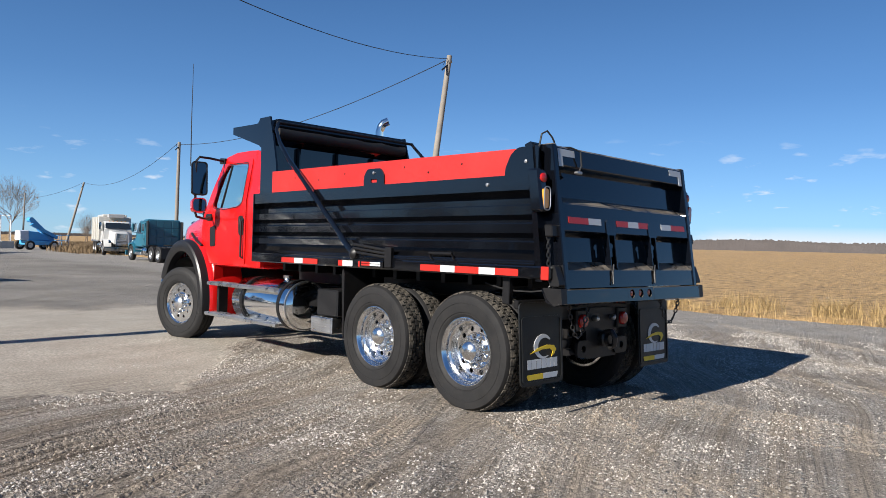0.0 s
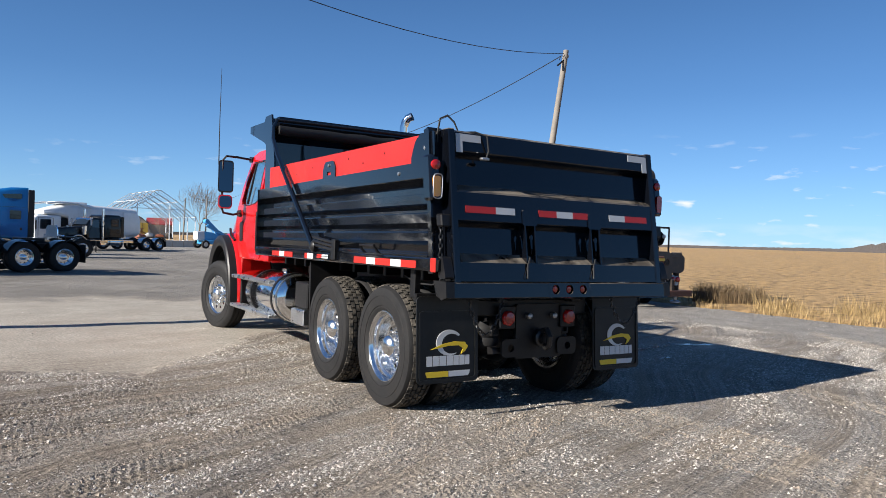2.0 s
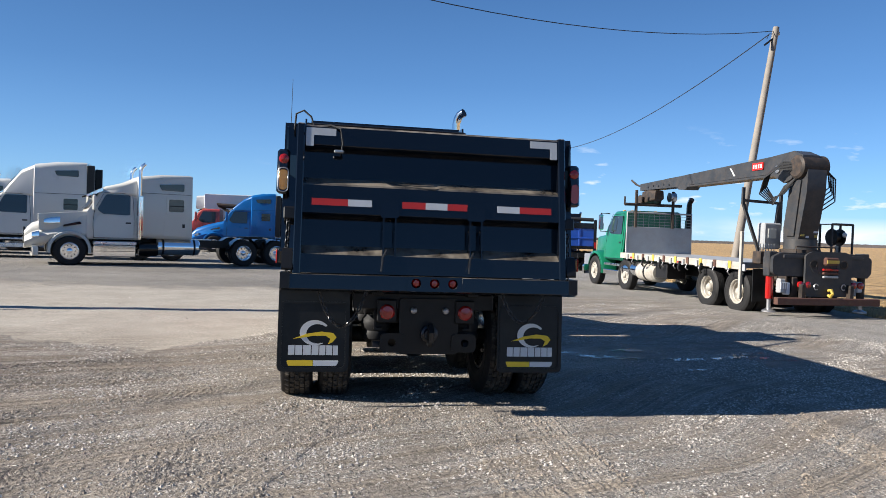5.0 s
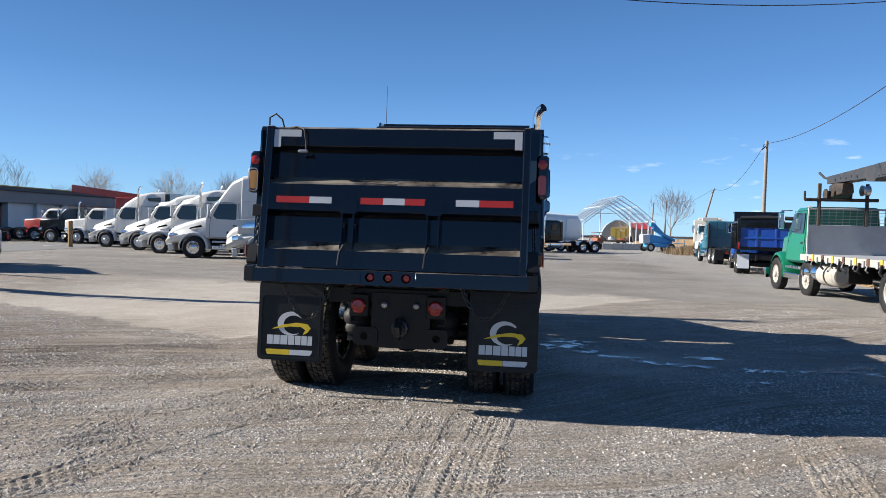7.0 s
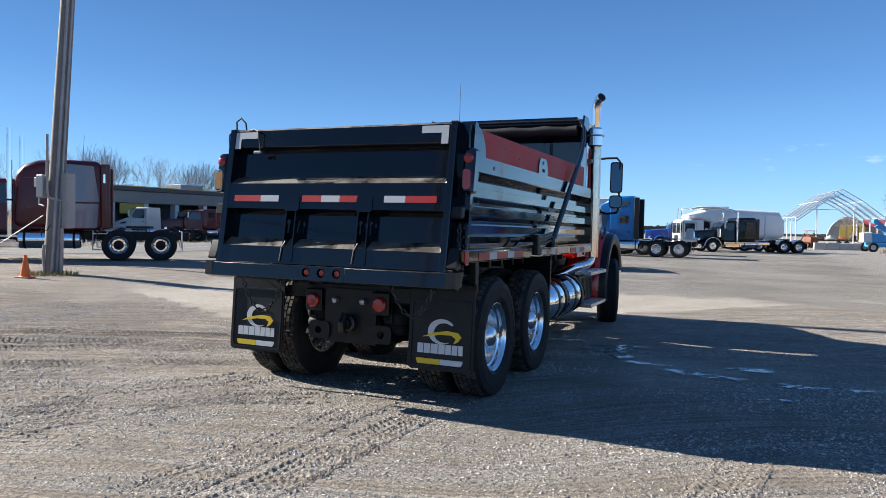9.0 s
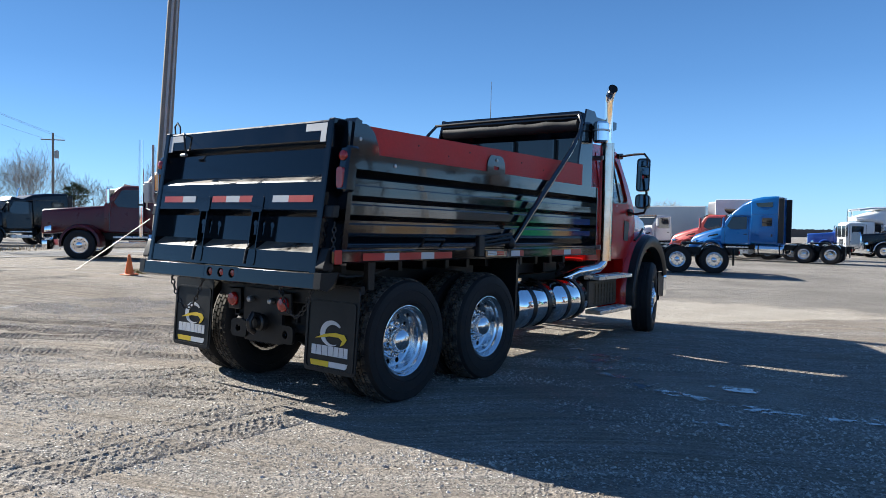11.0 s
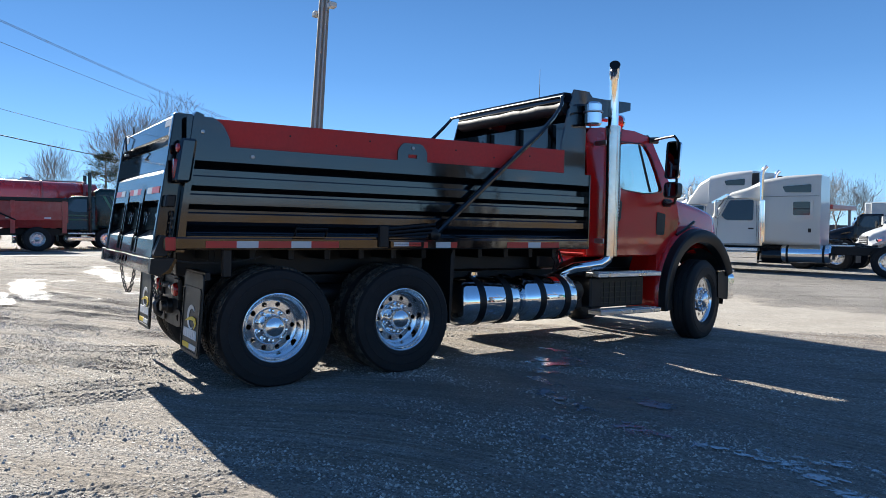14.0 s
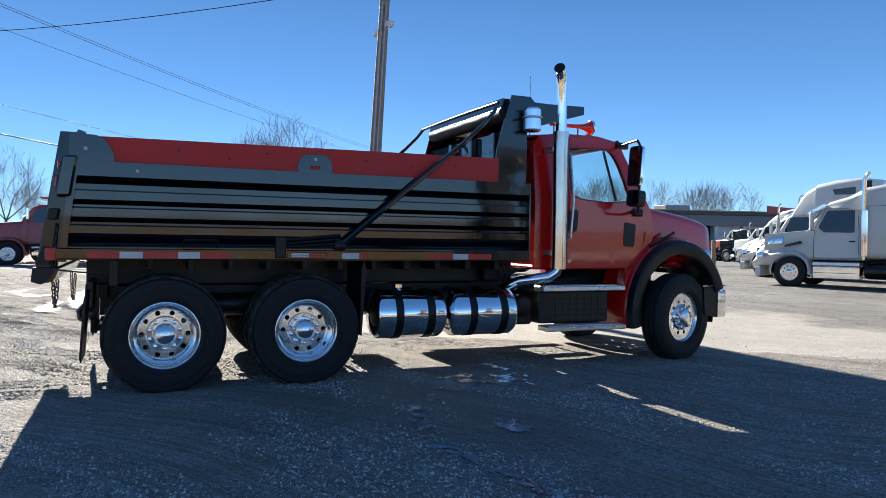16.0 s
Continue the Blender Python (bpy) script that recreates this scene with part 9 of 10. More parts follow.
for k, (yy, ww, hh) in enumerate(((-2.5, 0.5, 0.9), (-1.2, 0.7, 0.5), (0.3, 0.6, 0.75), (1.9, 0.8, 0.6))):
    part("load", Geo().loft([(yy - ww, 0.8, 0.6, 1.0, 1.0 + hh * 0.7, 0.08), (yy, 0.9, 0.7, 1.0, 1.0 + hh, 0.1), (yy + ww * 0.9, 0.7, 0.5, 1.0, 1.0 + hh * 0.6, 0.08)], 4), (RUSTY, BURNT, GREY, RUSTY)[k], T)
T = thing("orange_machine", "burnt-orange compact machine with a raised lattice arm", "machine", at=pose(10.1, 98.0, gz(10.1, 98), 0, 0, 30))
part("engine_hood", Geo().loft([(-1.0, 0.55, 0.5, 0.6, 1.35, 0.1), (0.0, 0.6, 0.55, 0.6, 1.5, 0.12), (0.5, 0.5, 0.4, 0.6, 1.3, 0.1)], 4), BURNT, T)
for s in (-1, 1):
    part("lift_arm", Geo().tube([(s * 0.62, -0.9, 1.5), (s * 0.62, 0.2, 1.85), (s * 0.62, 1.2, 0.6)], 0.07, 6), BURNT, T)
    part("roll_post", Geo().tube([(s * 0.5, -0.2, 1.4), (s * 0.5, -0.1, 2.15)], 0.05, 6), BURNT, T)
    for ay in (-0.6, 0.55):
        wheel(T, s * 0.62, ay, 0.36, R=0.38, w=0.24, style="steer", cheap=True, rim=BURNT, flat=0.36)
part("roof_plate", Geo().box(-0.58, 0.58, -0.6, 0.5, 2.15, 2.22, 0.02), BURNT, T)
part("bucket", Geo().prism([(1.1, 0.15), (1.7, 0.12), (1.65, 0.2), (1.25, 0.3), (1.2, 0.75), (1.1, 0.75)], 0, -0.75, 0.75), RUSTY, T)

# ---- workshop building ----
T = thing("workshop_building", "long low grey workshop with a dark flat roof and garage doors", "building", at=pose(-47.5, 36.0, gz(-47, 36), 0, 0, -4))
L_, HB = 56.0, 4.3
part("back_shell", Geo().box(-14, -7.0, -4, L_, 0, HB - 0.05), WALLM, T)
part("bay_ceiling", Geo().box(-6.98, -0.6, -4, L_, 3.55, 3.65), WALLM, T)
part("roof", Geo().box(-14.3, 0.5, -4.3, L_ + 0.3, HB - 0.1, HB + 0.35, 0.04), ROOFM, T)
part("roof_trim", Geo().box(0.5, 0.53, -4.3, L_ + 0.3, HB + 0.27, HB + 0.36), YELLOW, T)
part("front_fascia", Geo().box(-0.6, 0.3, -4, L_, 3.15, HB - 0.1, 0.02), WALLM, T)
for k in range(17):
    yy = -3.5 + 3.5 * k
    part("pier", Geo().box(-0.6, 0.1, yy, yy + 0.45, 0, 3.15), DOORW, T)
    if k >= 6:
        d = part("garage_door", Geo().box(-0.4, -0.3, yy + 0.45, yy + 3.5, 0, 3.15), DOORW, T, "white sectional garage door")
        for j in range(4):
            part("door_panel", Geo().box(-0.3, -0.28, yy + 0.49, yy + 3.46, 0.05 + 0.78 * j, 0.78 + 0.78 * j, 0.008), DOORW, d)
    elif k % 2 == 0:
        part("bay_wall", Geo().box(-6.98, -0.62, yy + 0.1, yy + 0.3, 0, 3.54), WALLM, T)
    if k < 6:
        wb = part("workbench", Geo().box(-6.9, -6.1, yy + 0.6, yy + 2.6, 0.82, 0.90, 0.01), GREY, T)
        for q in (0.7, 2.4):
            part("bench_leg", Geo().box(-6.8, -6.2, yy + q, yy + q + 0.08, 0.0, 0.82), GREY, wb)
        part("tool_rack", Geo().box(-6.95, -6.6, yy + 0.7, yy + 2.2, 1.3, 2.4, 0.02), (YELLOW, GREY, RED2)[k % 3], T)
        part("strip_lamp", Geo().box(-3.6, -3.4, yy + 1.2, yy + 2.7, 3.45, 3.53, 0.01), WHITE_DECAL, T)
part("end_wall", Geo().box(-6.98, -0.6, -4.0, -3.8, 0, 3.54), WALLM, T)
part("yellow_panel", Geo().box(0.12, 0.16, 4.4, 6.9, 2.2, 3.12), YELLOW, T)
part("roof_vent", Geo().box(-5, -3, 14, 17, HB + 0.35, HB + 1.0, 0.05), GREY, T)
T = thing("bollard", "weathered tan wooden bollard post", "bollard", at=pose(-27.2, 35.0, gz(-27, 35), 0, 0, 0))
part("post", Geo().tube([(0, 0, 0), (0, 0, 1.6), (0, 0, 1.66)], [0.14, 0.14, 0.09], 14), POSTWOOD, T)

# ---- road beyond the yard ----
ASPH = pm("worn_asphalt", (0.11, 0.107, 0.103), 0.9, var=0.15, scale=0.6, fine=40, bump=0.3)
g = Geo()
for k in range(81):
    yy = -120 + 3.0 * k
    xx = -24.5 - 0.10 * yy - 0.0012 * yy * abs(yy)
    for o in (-3.6, 3.6):
        g.v.append((xx + o, yy, gz(xx + o, yy) + 0.012))
g.f = [(2 * k, 2 * k + 1, 2 * k + 3, 2 * k + 2) for k in range(80)]
tagged(part("road", g, ASPH, None), "worn grey asphalt road along the yard", "road", kind="structure")
for k in range(14):
    yy = -38 + 7.5 * k
    xx = -24.5 - 0.10 * yy - 0.0012 * yy * abs(yy)
    g = Geo().box(-0.06, 0.06, -1.2, 1.2, 0, 0.004)
    ob = part("road_marking", g, WHITE_DECAL, None, at=pose(xx, yy, gz(xx, yy) + 0.013, 0, 0, 5.7))
    tagged(ob, "faded white centre line on the road", "road marking", kind="structure")


# ---- poles and wires ----
def utility_pole(x, y, h, lean=(0, 0), r=0.14, label="weathered wooden utility pole", arm=True, arm_turn=0.0):
    T = thing("utility_pole", label, "utility pole", at=pose(x, y, gz(x, y), 0, 0, 0))
    part("pole", Geo().tube([(0, 0, -0.1), (lean[0] * h * 0.5, lean[1] * h * 0.5, h * 0.5), (lean[0] * h, lean[1] * h, h)], [r, r * 0.88, r * 0.72], 14), POLEWOOD, T)
    top = Vector((lean[0] * h, lean[1] * h, h))
    if arm:
        c, s = math.cos(arm_turn), math.sin(arm_turn)
        bx = part("crossarm", Geo().tube([tuple(top + Vector((-c * 0.55, -s * 0.55, -0.75))), tuple(top + Vector((0, 0, -0.35)))], 0.04, 6), BLACK_DULL, T)
        part("insulator", Geo().lathe([(0.03, 0), (0.06, 0.03), (0.04, 0.06), (0.06, 0.09), (0.03, 0.13)], 2, tuple(top + Vector((0.1, 0.0, -0.3))), 10), GREY, bx)
        part("insulator", Geo().lathe([(0.03, 0), (0.06, 0.03), (0.04, 0.06), (0.06, 0.09), (0.03, 0.13)], 2, tuple(top + Vector((-0.12, 0.0, -0.6))), 10), GREY, bx)
        part("wire_clamp", Geo().tube([tuple(top + Vector((0, 0, -0.25))), tuple(top + Vector((-0.35 * c, -0.35 * s, -0.30))), tuple(top + Vector((-0.45 * c, -0.45 * s, -0.5)))], 0.015, 6), BLACK_DULL, bx)
    return T, Vector((x, y, gz(x, y))) + top


def wire(a, b, drop, r=0.012, label="overhead line sagging between poles"):
    ob = part("overhead_wire", Geo().tube(sag(tuple(a), tuple(b), drop, 24), r, 5), CABLE if r > 0.0125 else LINE, None)
    tagged(ob, label, "wire")


_, p1 = utility_pole(14.92, 19.4, 10.05, (0.15, 0.003), 0.16, arm_turn=0.2)
_, pB = utility_pole(19.7, 55.2, 9.65, (0.01, 0.0), 0.17, arm_turn=0.6)
_, pA = utility_pole(25.0, 103.0, 9.0, (0.25, 0.0), 0.17, arm_turn=0.6)
_, pD = utility_pole(26.0, 150.0, 9.0, (0.03, 0.0), 0.17)
_, pE = utility_pole(22.0, 112.0, 7.5, (0.02, 0.0), 0.13, arm=False)
wire(p1 + Vector((-0.3, 0, -0.3)), pB + Vector((0, 0, -0.2)), 1.0, 0.02)
wire(pB, pA, 1.6, 0.02)
wire(pA, pD, 1.5, 0.02)

T, pM = utility_pole(-12.6, 7.2, 9.2, (0.02, 0.052), 0.20, "tall weathered pole with conduits and a meter cabinet", arm=False)
for dx, dy, r in ((0.17, -0.13, 0.035), (0.20, -0.02, 0.028)):
    part("conduit", Geo().tube([(dx, dy, 0.0), (dx + 0.02 * 3.5, dy + 0.052 * 3.5, 3.5), (dx + 0.02 * 8.4 - 0.03, dy + 0.052 * 8.4 + 0.02, 8.4)], r, 8), GREY, T)
cb = part("meter_cabinet", Geo().box(0.26, 0.46, 0.06, 0.32, 1.12, 2.48, 0.02), BEIGE, T, "weathered beige metal meter cabinet")
part("cabinet_door", Geo().box(0.463, 0.473, 0.09, 0.29, 1.17, 2.43, 0.003), BEIGE, cb)
for z in (1.4, 2.2):
    part("cabinet_bracket", Geo().box(0.10, 0.27, 0.08, 0.14, z, z + 0.05, 0.006), GREY, cb)
part("junction_box", Geo().box(-0.32, -0.08, -0.24, -0.06, 2.12, 2.36, 0.02), OFFWHITE, T)
part("junction_box", Geo().box(-0.22, 0.02, -0.26, -0.10, 1.86, 2.42, 0.02), GREY, T)
part("conduit", Geo().tube([(-0.16, -0.20, 1.86), (-0.18, -0.20, 1.70), (0.02, -0.22, 1.66)], 0.02, 8), BEIGE, T)
part("conduit", Geo().tube([(0.10, -0.19, 3.4), (0.10, -0.19, 2.05), (0.13, -0.17, 1.86), (0.26, 0.06, 1.80)], 0.032, 8), BEIGE, T)
part("conduit", Geo().tube([(0.0, -0.20, 0.0), (-0.02, -0.21, 0.55), (0.02, -0.20, 0.72)], 0.035, 8), BEIGE, T)
part("conduit", Geo().tube([(0.30, 0.04, 0.0), (0.30, 0.06, 1.12)], 0.04, 8), BEIGE, T)
part("cable_loop", Geo().tube([(-0.10, -0.20, 0.9), (-0.06, -0.22, 1.15), (0.08, -0.20, 1.05), (0.16, -0.14, 1.2)], 0.012, 6), CABLE, T)
part("guy_rope", Geo().tube([(-0.12, -0.14, 1.42), (-0.85, -0.90, 0.62), (-1.45, -1.50, 0.0)], 0.012, 6), BEIGE, T)
for s in (-1, 1):
    fl = part("flood_lamp", Geo().box(0.15 + s * 0.55 - 0.12, 0.15 + s * 0.55 + 0.12, 0.30, 0.52, 7.55, 7.72, 0.03), OFFWHITE, T)
    part("lamp_arm", Geo().tube([(0.15, 0.40, 7.5), (0.15 + s * 0.5, 0.40, 7.62)], 0.025, 6), GREY, fl)
wire(pM + Vector((0, 0, -0.1)), (-40.0, -27.0, 12.3), 1.7, 0.014)
wire(p1 + Vector((-0.1, 0, -0.15)), pM + Vector((0, 0, -0.1)), 1.7, 0.014)
T = thing("traffic_cone", "orange traffic cone at the foot of the pole", "cone", at=Matrix.LocRotScale((-11.9, 6.0, gz(-11.9, 6.0)), Euler((0, 0, radians(20))), (0.8, 0.8, 0.74)))
part("cone_body", Geo().lathe([(0.16, 0.03), (0.14, 0.05), (0.035, 0.70), (0.02, 0.71)], 2, (0, 0, 0), 20), ORANGE, T)
part("cone_base", Geo().box(-0.2, 0.2, -0.2, 0.2, 0, 0.035, 0.01), ORANGE, T)
# road poles and their lines
ROAD = Vector((-0.80, 0.60, 0)).normalized()
SIDE_ = Vector((ROAD.y, -ROAD.x, 0))
T, r1 = utility_pole(-83.0, 37.4, 12.0, (0.0, 0.0), 0.17, arm=False)
part("pole_crossarm", Geo().tube([tuple(SIDE_ * -1.3 + Vector((0, 0, 11.2))), tuple(SIDE_ * 1.3 + Vector((0, 0, 11.2)))], 0.07, 6), POLEWOOD, T)
part("transformer", Geo().lathe([(0.22, 9.0), (0.24, 9.05), (0.24, 9.85), (0.15, 9.95), (0.0001, 9.97)], 2, (SIDE_.x * 0.4, SIDE_.y * 0.4, 0), 16), GREY, T)
T, r2 = utility_pole(-8.0, -19.0, 12.0, (0.0, 0.0), 0.17, arm=False)
part("pole_crossarm", Geo().tube([tuple(SIDE_ * -1.3 + Vector((0, 0, 11.2))), tuple(SIDE_ * 1.3 + Vector((0, 0, 11.2)))], 0.07, 6), POLEWOOD, T)
for off, dz, sg, r in ((-1.2, -0.6, 1.0, 0.012), (0.0, 0.0, 1.0, 0.012), (1.2, -0.6, 1.0, 0.012), (0.0, -4.2, 1.1, 0.012), (0.1, -5.4, 1.2, 0.028)):
    wire(r1 + SIDE_ * off + Vector((0, 0, dz)), r2 + SIDE_ * off + Vector((0, 0, dz)), sg, r)


# ---- trees ----
def branch_mesh(seed, height, spread, levels, twig_r=0.012, fork=(3, 5), trunk_part=0.3, droop=0.0):
    rng = random.Random(seed)
    trunk, crown = Geo(), Geo()

    def seg(g, a, b, r0, r1, n):
        d = (b - a).normalized()
        u = d.orthogonal().normalized()
        w = d.cross(u)
        v = []
        for p, r in ((a, r0), (b, r1)):
            for k in range(n):
                t = 2 * math.pi * k / n
                v.append(p + (u * math.cos(t) + w * math.sin(t)) * r)
        g.add(v, [(k, (k + 1) % n, n + (k + 1) % n, n + k) for k in range(n)])

    def grow(p, d, length, r, lev):
        steps = 3
        for k in range(steps):
            wob = Vector((rng.uniform(-1, 1), rng.uniform(-1, 1), rng.uniform(-0.3, 0.7))) * (0.16 if lev else 0.05)
            d = (d + wob + Vector((0, 0, 0.06 - droop * lev))).normalized()
            q = p + d * length / steps
            if lev > 1 and (q.x ** 2 + q.y ** 2) / (height * 0.40) ** 2 + ((q.z - height * 0.60) / (height * 0.42)) ** 2 > 1.0:
                return
            r1 = r * 0.86
            seg(trunk if lev <= 1 else crown, p, q, r, r1, 7 if lev == 0 else (5 if lev == 1 else 3))
            p, r = q, r1
            if lev < levels and (lev > 0 or k == steps - 1):
                for _ in range(rng.randint(*fork) if (k == steps - 1 and lev < 2) else (rng.randint(2, 3) if k == steps - 1 and lev < 4 else rng.randint(0, 2 if lev < 3 else 1))):
                    a = rng.uniform(0, 2 * math.pi)
                    tilt = rng.uniform(0.3, 0.85) * spread
                    u = d.orthogonal().normalized()
                    side = u * math.cos(a) + d.cross(u) * math.sin(a)
                    nd = (d * math.cos(tilt) + side * math.sin(tilt)).normalized()
                    grow(p, nd, length * rng.uniform(0.70, 0.95), max(twig_r, r * rng.uniform(0.42, 0.62)), lev + 1)

    grow(Vector((0, 0, -0.1)), Vector((0, 0, 1)), height * trunk_part, height * 0.020, 0)
    return trunk.mesh("trunk", BARK), crown.mesh("crown", TWIG)


TREES = [branch_mesh(11, 10.0, 1.0, 5, 0.010, (4, 5)), branch_mesh(23, 10.0, 0.9, 5, 0.010, (3, 5), 0.24), branch_mesh(37, 10.0, 1.15, 5, 0.010, (4, 5), 0.2), branch_mesh(51, 10.0, 0.8, 5, 0.010, (3, 5), 0.26), branch_mesh(5, 10.0, 0.85, 5, 0.010, (5, 6), 0.27)]


def bare_tree(x, y, h, kind=0, turn=0.0, label="leafless winter tree with a spreading crown of fine twigs"):
    tr, cr = TREES[kind]
    T = thing("bare_tree", label, "tree", at=Matrix.LocRotScale((x, y, gz(x, y) - 0.05), Euler((0, 0, turn)), (h / 10.0,) * 3), group="bare trees around the yard")
    part("trunk", tr, None, T)
    part("crown", cr, None, T)


for k, (x, y, h) in enumerate(((-54.4, 10.4, 11.0), (-53.5, 14.8, 7.6), (-62.4, 2.8, 8.6), (-67.2, 5.8, 9.0), (-39.1, 9.6, 9.6), (-52.0, 94.0, 11.0), (-46.0, 98.0, 10.5), (-50.0, 110.0, 11.5), (-61.0, -9.4, 9.0), (-71.2, -9.0, 8.0), (-66, -14, 9),
                                (-64.6, 68.9, 10.4), (-65.3, 76.1, 10.0), (-62.6, 92.0, 11.0), (-63.0, 84.0, 10.0), (34.0, 172.0, 14.5), (17.0, 122.0, 5.0), (30.7, 112.0, 5.5), (33.0, 120.0, 5.0), (-67.7, 56.0, 10.8), (-65.5, 62.3, 10.0), (-66.5, 50.0, 10.5), (-57.1, 28.5, 8.6),
                                (-54.5, 22.5, 7.0), (-56.7, 20.2, 6.8), (-36.0, 88.7, 9.0), (-28.0, 96.0, 9.5), (-58.0, 36.0, 8.0), (-70, 20, 10), (-72, 30, 10), (-75, -2, 9), (-80, 14, 10), (-60, -22, 9.0), (-58, -30, 9.0))):
    bare_tree(x, y, h, 4 if k in (0, 11, 19) else k % 4, k * 1.3)


def conifer(x, y, h, seed):
    rng = random.Random(seed)
    T = thing("conifer", "dark green conifer behind the parked trucks", "tree", at=pose(x, y, gz(x, y), 0, 0, seed * 40), group="conifers")
    part("trunk", Geo().tube([(0, 0, 0), (0, 0, h)], [0.16, 0.02], 8), BARK, T)
    V, F, limbs = [], [], Geo()
    for _ in range(46):
        t = rng.random() ** 0.9
        z = h * (0.10 + 0.86 * t)
        reach = h * 0.40 * (1 - t) ** 0.6 * rng.uniform(0.7, 1.1) + 0.15
        a = rng.uniform(0, 2 * math.pi)
        out = Vector((math.cos(a), math.sin(a), 0.0))
        tip = Vector((0, 0, z)) + out * reach + Vector((0, 0, reach * rng.uniform(0.05, 0.45)))
        limbs.tube([(0, 0, z), tuple(tip)], [0.035, 0.012], 4)
        for _ in range(70):
            u = rng.uniform(0.3, 1.05)
            c = Vector((0, 0, z)).lerp(tip, u) + Vector((rng.gauss(0, 0.16), rng.gauss(0, 0.16), rng.gauss(0.04, 0.12))) * (0.5 + reach * 0.5)
            d = (out + Vector((rng.uniform(-0.8, 0.8), rng.uniform(-0.8, 0.8), rng.uniform(0.0, 1.0)))).normalized() * rng.uniform(0.12, 0.28)
            w = d.orthogonal().normalized() * rng.uniform(0.02, 0.045)
            k = len(V)
            V += [tuple(c - w), tuple(c + w), tuple(c + d)]
            F.append((k, k + 1, k + 2))
    part("limbs", limbs, BARK, T)
    me = bpy.data.meshes.new("crown")
    me.from_pydata(V, [], F)
    me.materials.append(NEEDLE)
    part("crown", me, None, T)


for k, (x, y, h) in enumerate(((-49.5, 10.9, 6.5), (-50.5, 7.4, 6.6), (-48.8, 16.6, 3.6), (-51.0, 24.0, 4.6), (-49.6, 21.0, 3.0))):
    conifer(x, y, h, k + 3)


# ---- grass and weeds ----
def blades(name, spots, mat, label, category, seed, hmin, hmax, wd=0.006, bend=0.5):
    rng = random.Random(seed)
    V, F = [], []
    for x, y, z in spots:
        h = rng.uniform(hmin, hmax)
        a = rng.uniform(0, 6.28)
        dx, dy = math.cos(a), math.sin(a)
        b = rng.uniform(0.1, bend) * h
        ox, oy = -dy * wd, dx * wd
        k = len(V)
        V += [(x - ox, y - oy, z), (x + ox, y + oy, z), (x + dx * b * 0.35 + ox * 0.7, y + dy * b * 0.35 + oy * 0.7, z + h * 0.6), (x + dx * b * 0.35 - ox * 0.7, y + dy * b * 0.35 - oy * 0.7, z + h * 0.6), (x + dx * b, y + dy * b, z + h)]
        F += [(k, k + 1, k + 2, k + 3), (k + 3, k + 2, k + 4)]
    me = bpy.data.meshes.new(name)
    me.from_pydata(V, [], F)
    me.materials.append(mat)
    tagged(new(name, me), label, category, kind="stuff")


rng_ = random.Random(8)
spots = []
for _ in range(30000):
    y = rng_.uniform(-9, 42)
    o = rng_.random() ** 1.6 * 2.6
    if noise.noise((y * 0.8, o, 4.4)) + 0.35 < rng_.random() * 0.9: continue
    x = field_edge(y) + o
    spots.append((x, y, gz(x, y) + 0.0))
blades("field_edge_grass", spots, STRAW, "dry straw-coloured grass along the field edge", "grass", 2, 0.05, 0.28, 0.005, 1.1)
spots = []
for cx, cy, rr, nn in ((12.9, 2.2, 0.55, 200), (13.6, 4.6, 0.9, 150), (14.1, 1.0, 0.8, 110), (12.6, 6.4, 0.6, 90), (13.2, -1.4, 0.9, 140), (13.0, 0.4, 1.2, 80)):
    for _ in range(nn * 3):
        a, q = rng_.uniform(0, 6.28), rr * math.sqrt(rng_.random())
        spots.append((cx + q * math.cos(a), cy + q * math.sin(a), gz(cx, cy) + 0.02))
blades("tall_dry_weeds", spots, STRAW, "clumps of tall dry weeds leaning at the field edge", "grass", 5, 0.15, 0.60, 0.006, 1.5)
spots = []
for _ in range(2600):
    a, q = rng_.uniform(0, 6.28), 0.9 * math.sqrt(rng_.random())
    spots.append((13.6 + q * math.cos(a) * 1.2, 8.6 + q * math.sin(a), gz(13.6, 8.6)))
blades("dark_brush", spots, SHRUB, "tangle of dark dead brush beside the flatbed", "brush", 6, 0.12, 0.7, 0.006, 1.2)
spots = []
for _ in range(900):
    a, q = rng_.uniform(0, 6.28), 0.75 * math.sqrt(rng_.random())
    spots.append((-12.3 + q * math.cos(a), 6.9 + q * math.sin(a) * 0.8, gz(-12.3, 6.9)))
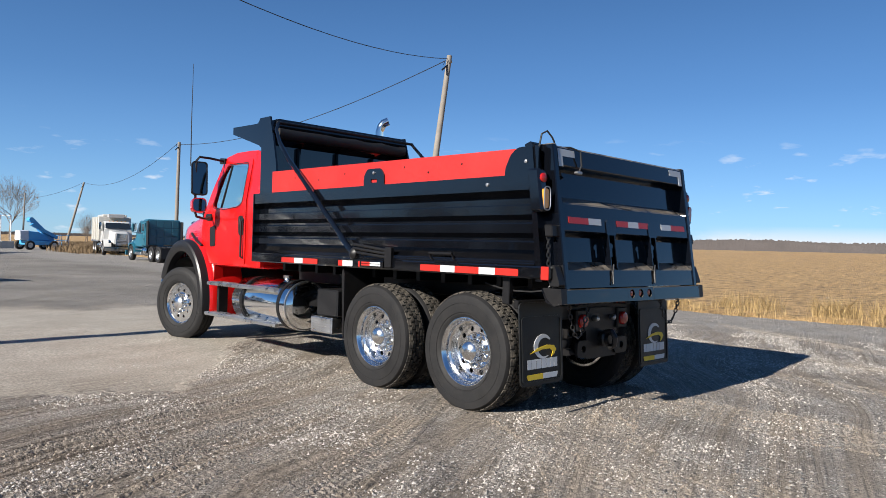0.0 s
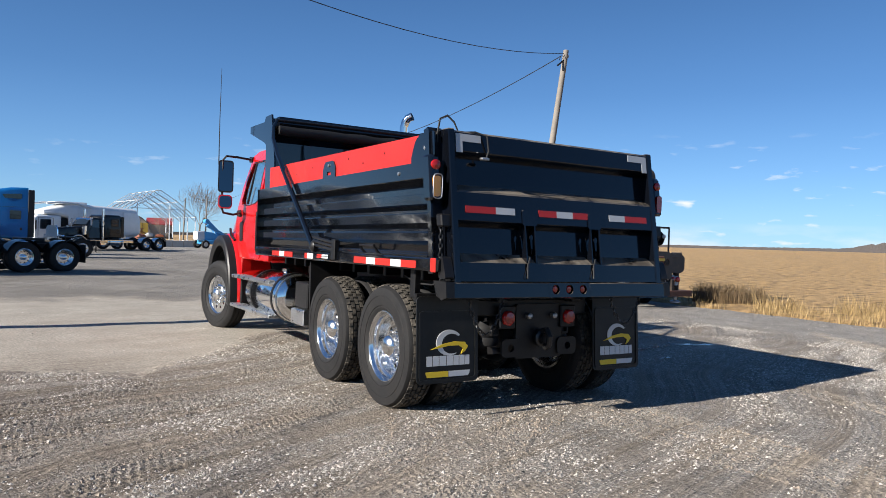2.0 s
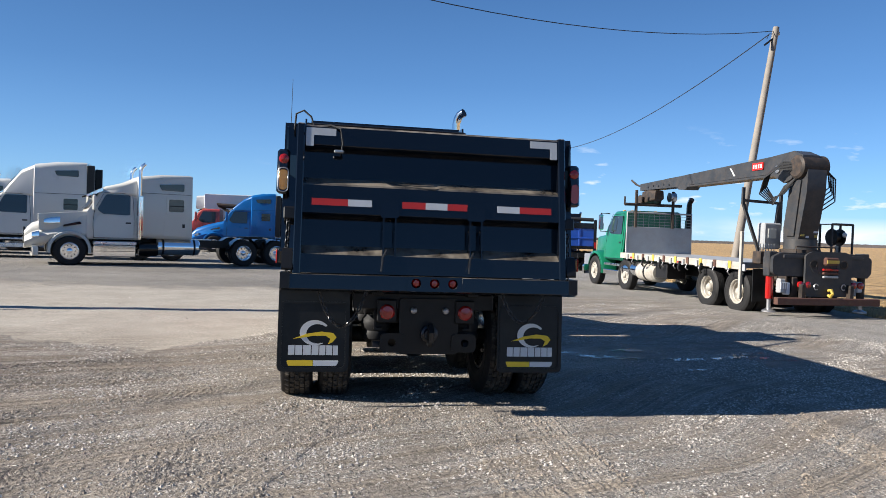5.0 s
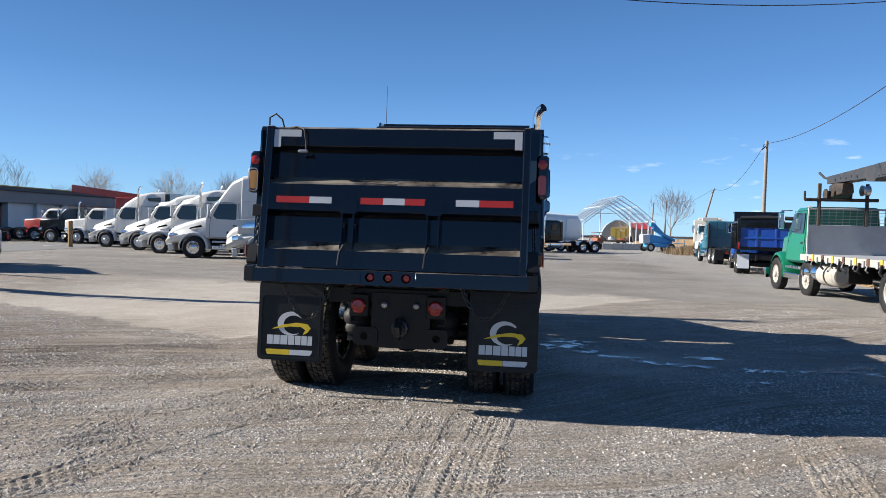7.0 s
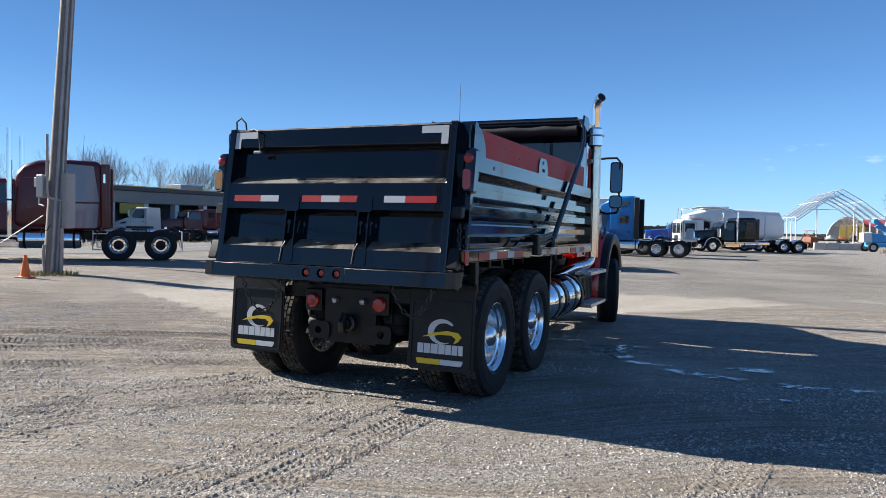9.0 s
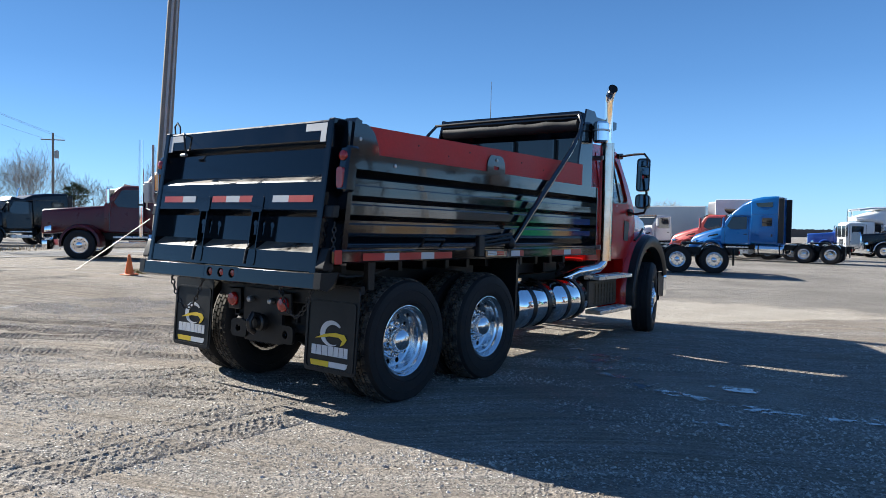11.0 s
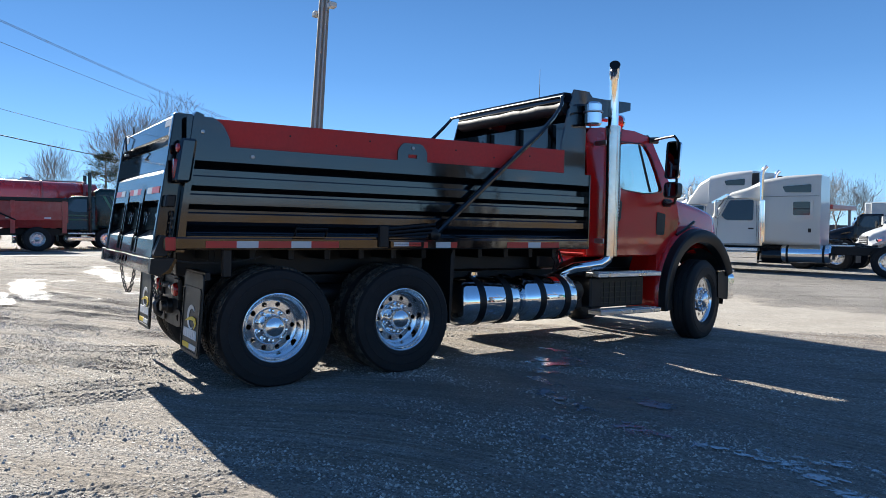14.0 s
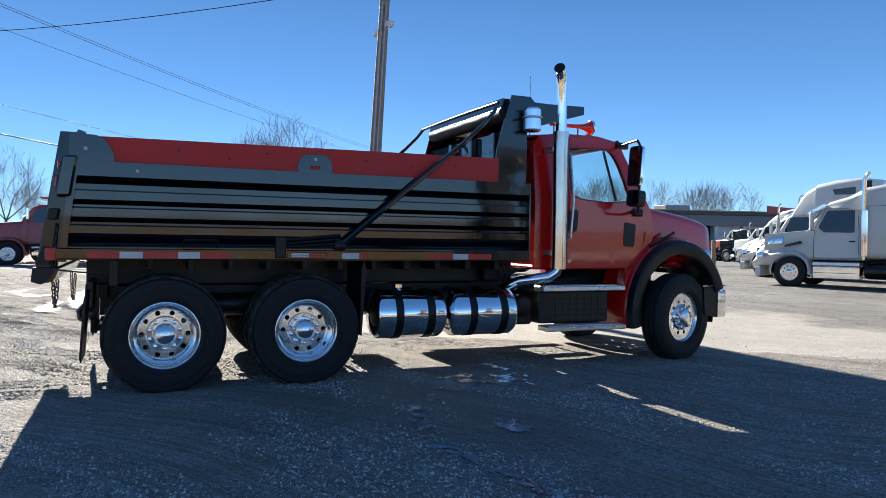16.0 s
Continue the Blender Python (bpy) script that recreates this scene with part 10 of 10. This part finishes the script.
blades("pole_grass", spots, MOSS, "short yellow-green grass tufts round the pole foot", "grass", 7, 0.03, 0.11, 0.006, 0.8)
spots = []
for _ in range(7000):
    y = rng_.uniform(-45, 60)
    x = -24.5 - 0.10 * y - 0.0012 * y * abs(y) - 3.8 - 4.5 * rng_.random()
    if y > 12: x -= 2
    spots.append((x, y, gz(x, y)))
blades("verge_grass", spots, STRAW, "short dull grass along the far road verge", "grass", 9, 0.05, 0.2, 0.012, 0.8)
spots = []
for _ in range(9000):
    a = rng_.random()
    x, y = 16 + 14 * a + rng_.uniform(-2, 2), 66 + 46 * a + rng_.uniform(-5, 5)
    spots.append((x, y, gz(x, y)))
blades("far_weeds", spots, SHRUB, "tan weeds at the far end of the yard", "grass", 10, 0.25, 0.8, 0.03, 0.8)


# ---- far woods round the plain ----
def woods():
    rng = np.random.default_rng(3)
    V, F = [], []
    for ring, (R, h, n) in enumerate(((900, 9.5, 2600), (1000, 13, 2200))):
        for k in range(n):
            a = 2 * math.pi * (k + rng.random()) / n
            low = 0.30 + 0.74 * (1 - smooth01((math.degrees(a) - 26.5) / 3.5)) if a < math.pi / 2 else 0.9
            hh = h * low * (0.9 + 0.35 * noise.noise((math.cos(a) * 9, math.sin(a) * 9, ring)) + 0.12 * rng.random())
            w = R * 2 * math.pi / n * rng.uniform(1.6, 3.2)
            x, y = R * math.cos(a), R * math.sin(a)
            tx, ty = -math.sin(a) * w / 2, math.cos(a) * w / 2
            i = len(V)
            z0 = gz(x, y)
            V += [(x - tx, y - ty, z0 - 1), (x + tx, y + ty, z0 - 1), (x + tx * 0.9, y + ty * 0.9, z0 + hh * rng.uniform(0.8, 0.97)), (x + tx * rng.uniform(-0.4, 0.4), y + ty * 0.1, z0 + hh), (x - tx * 0.9, y - ty * 0.9, z0 + hh * rng.uniform(0.8, 0.97))]
            F.append((i, i + 1, i + 2, i + 3, i + 4))
    me = bpy.data.meshes.new("far_woods")
    me.from_pydata(V, [], F)
    me.materials.append(WOODS)
    tagged(new("far_woods", me), "distant line of bare grey-brown woods beyond the fields", "woods", kind="stuff")


woods()
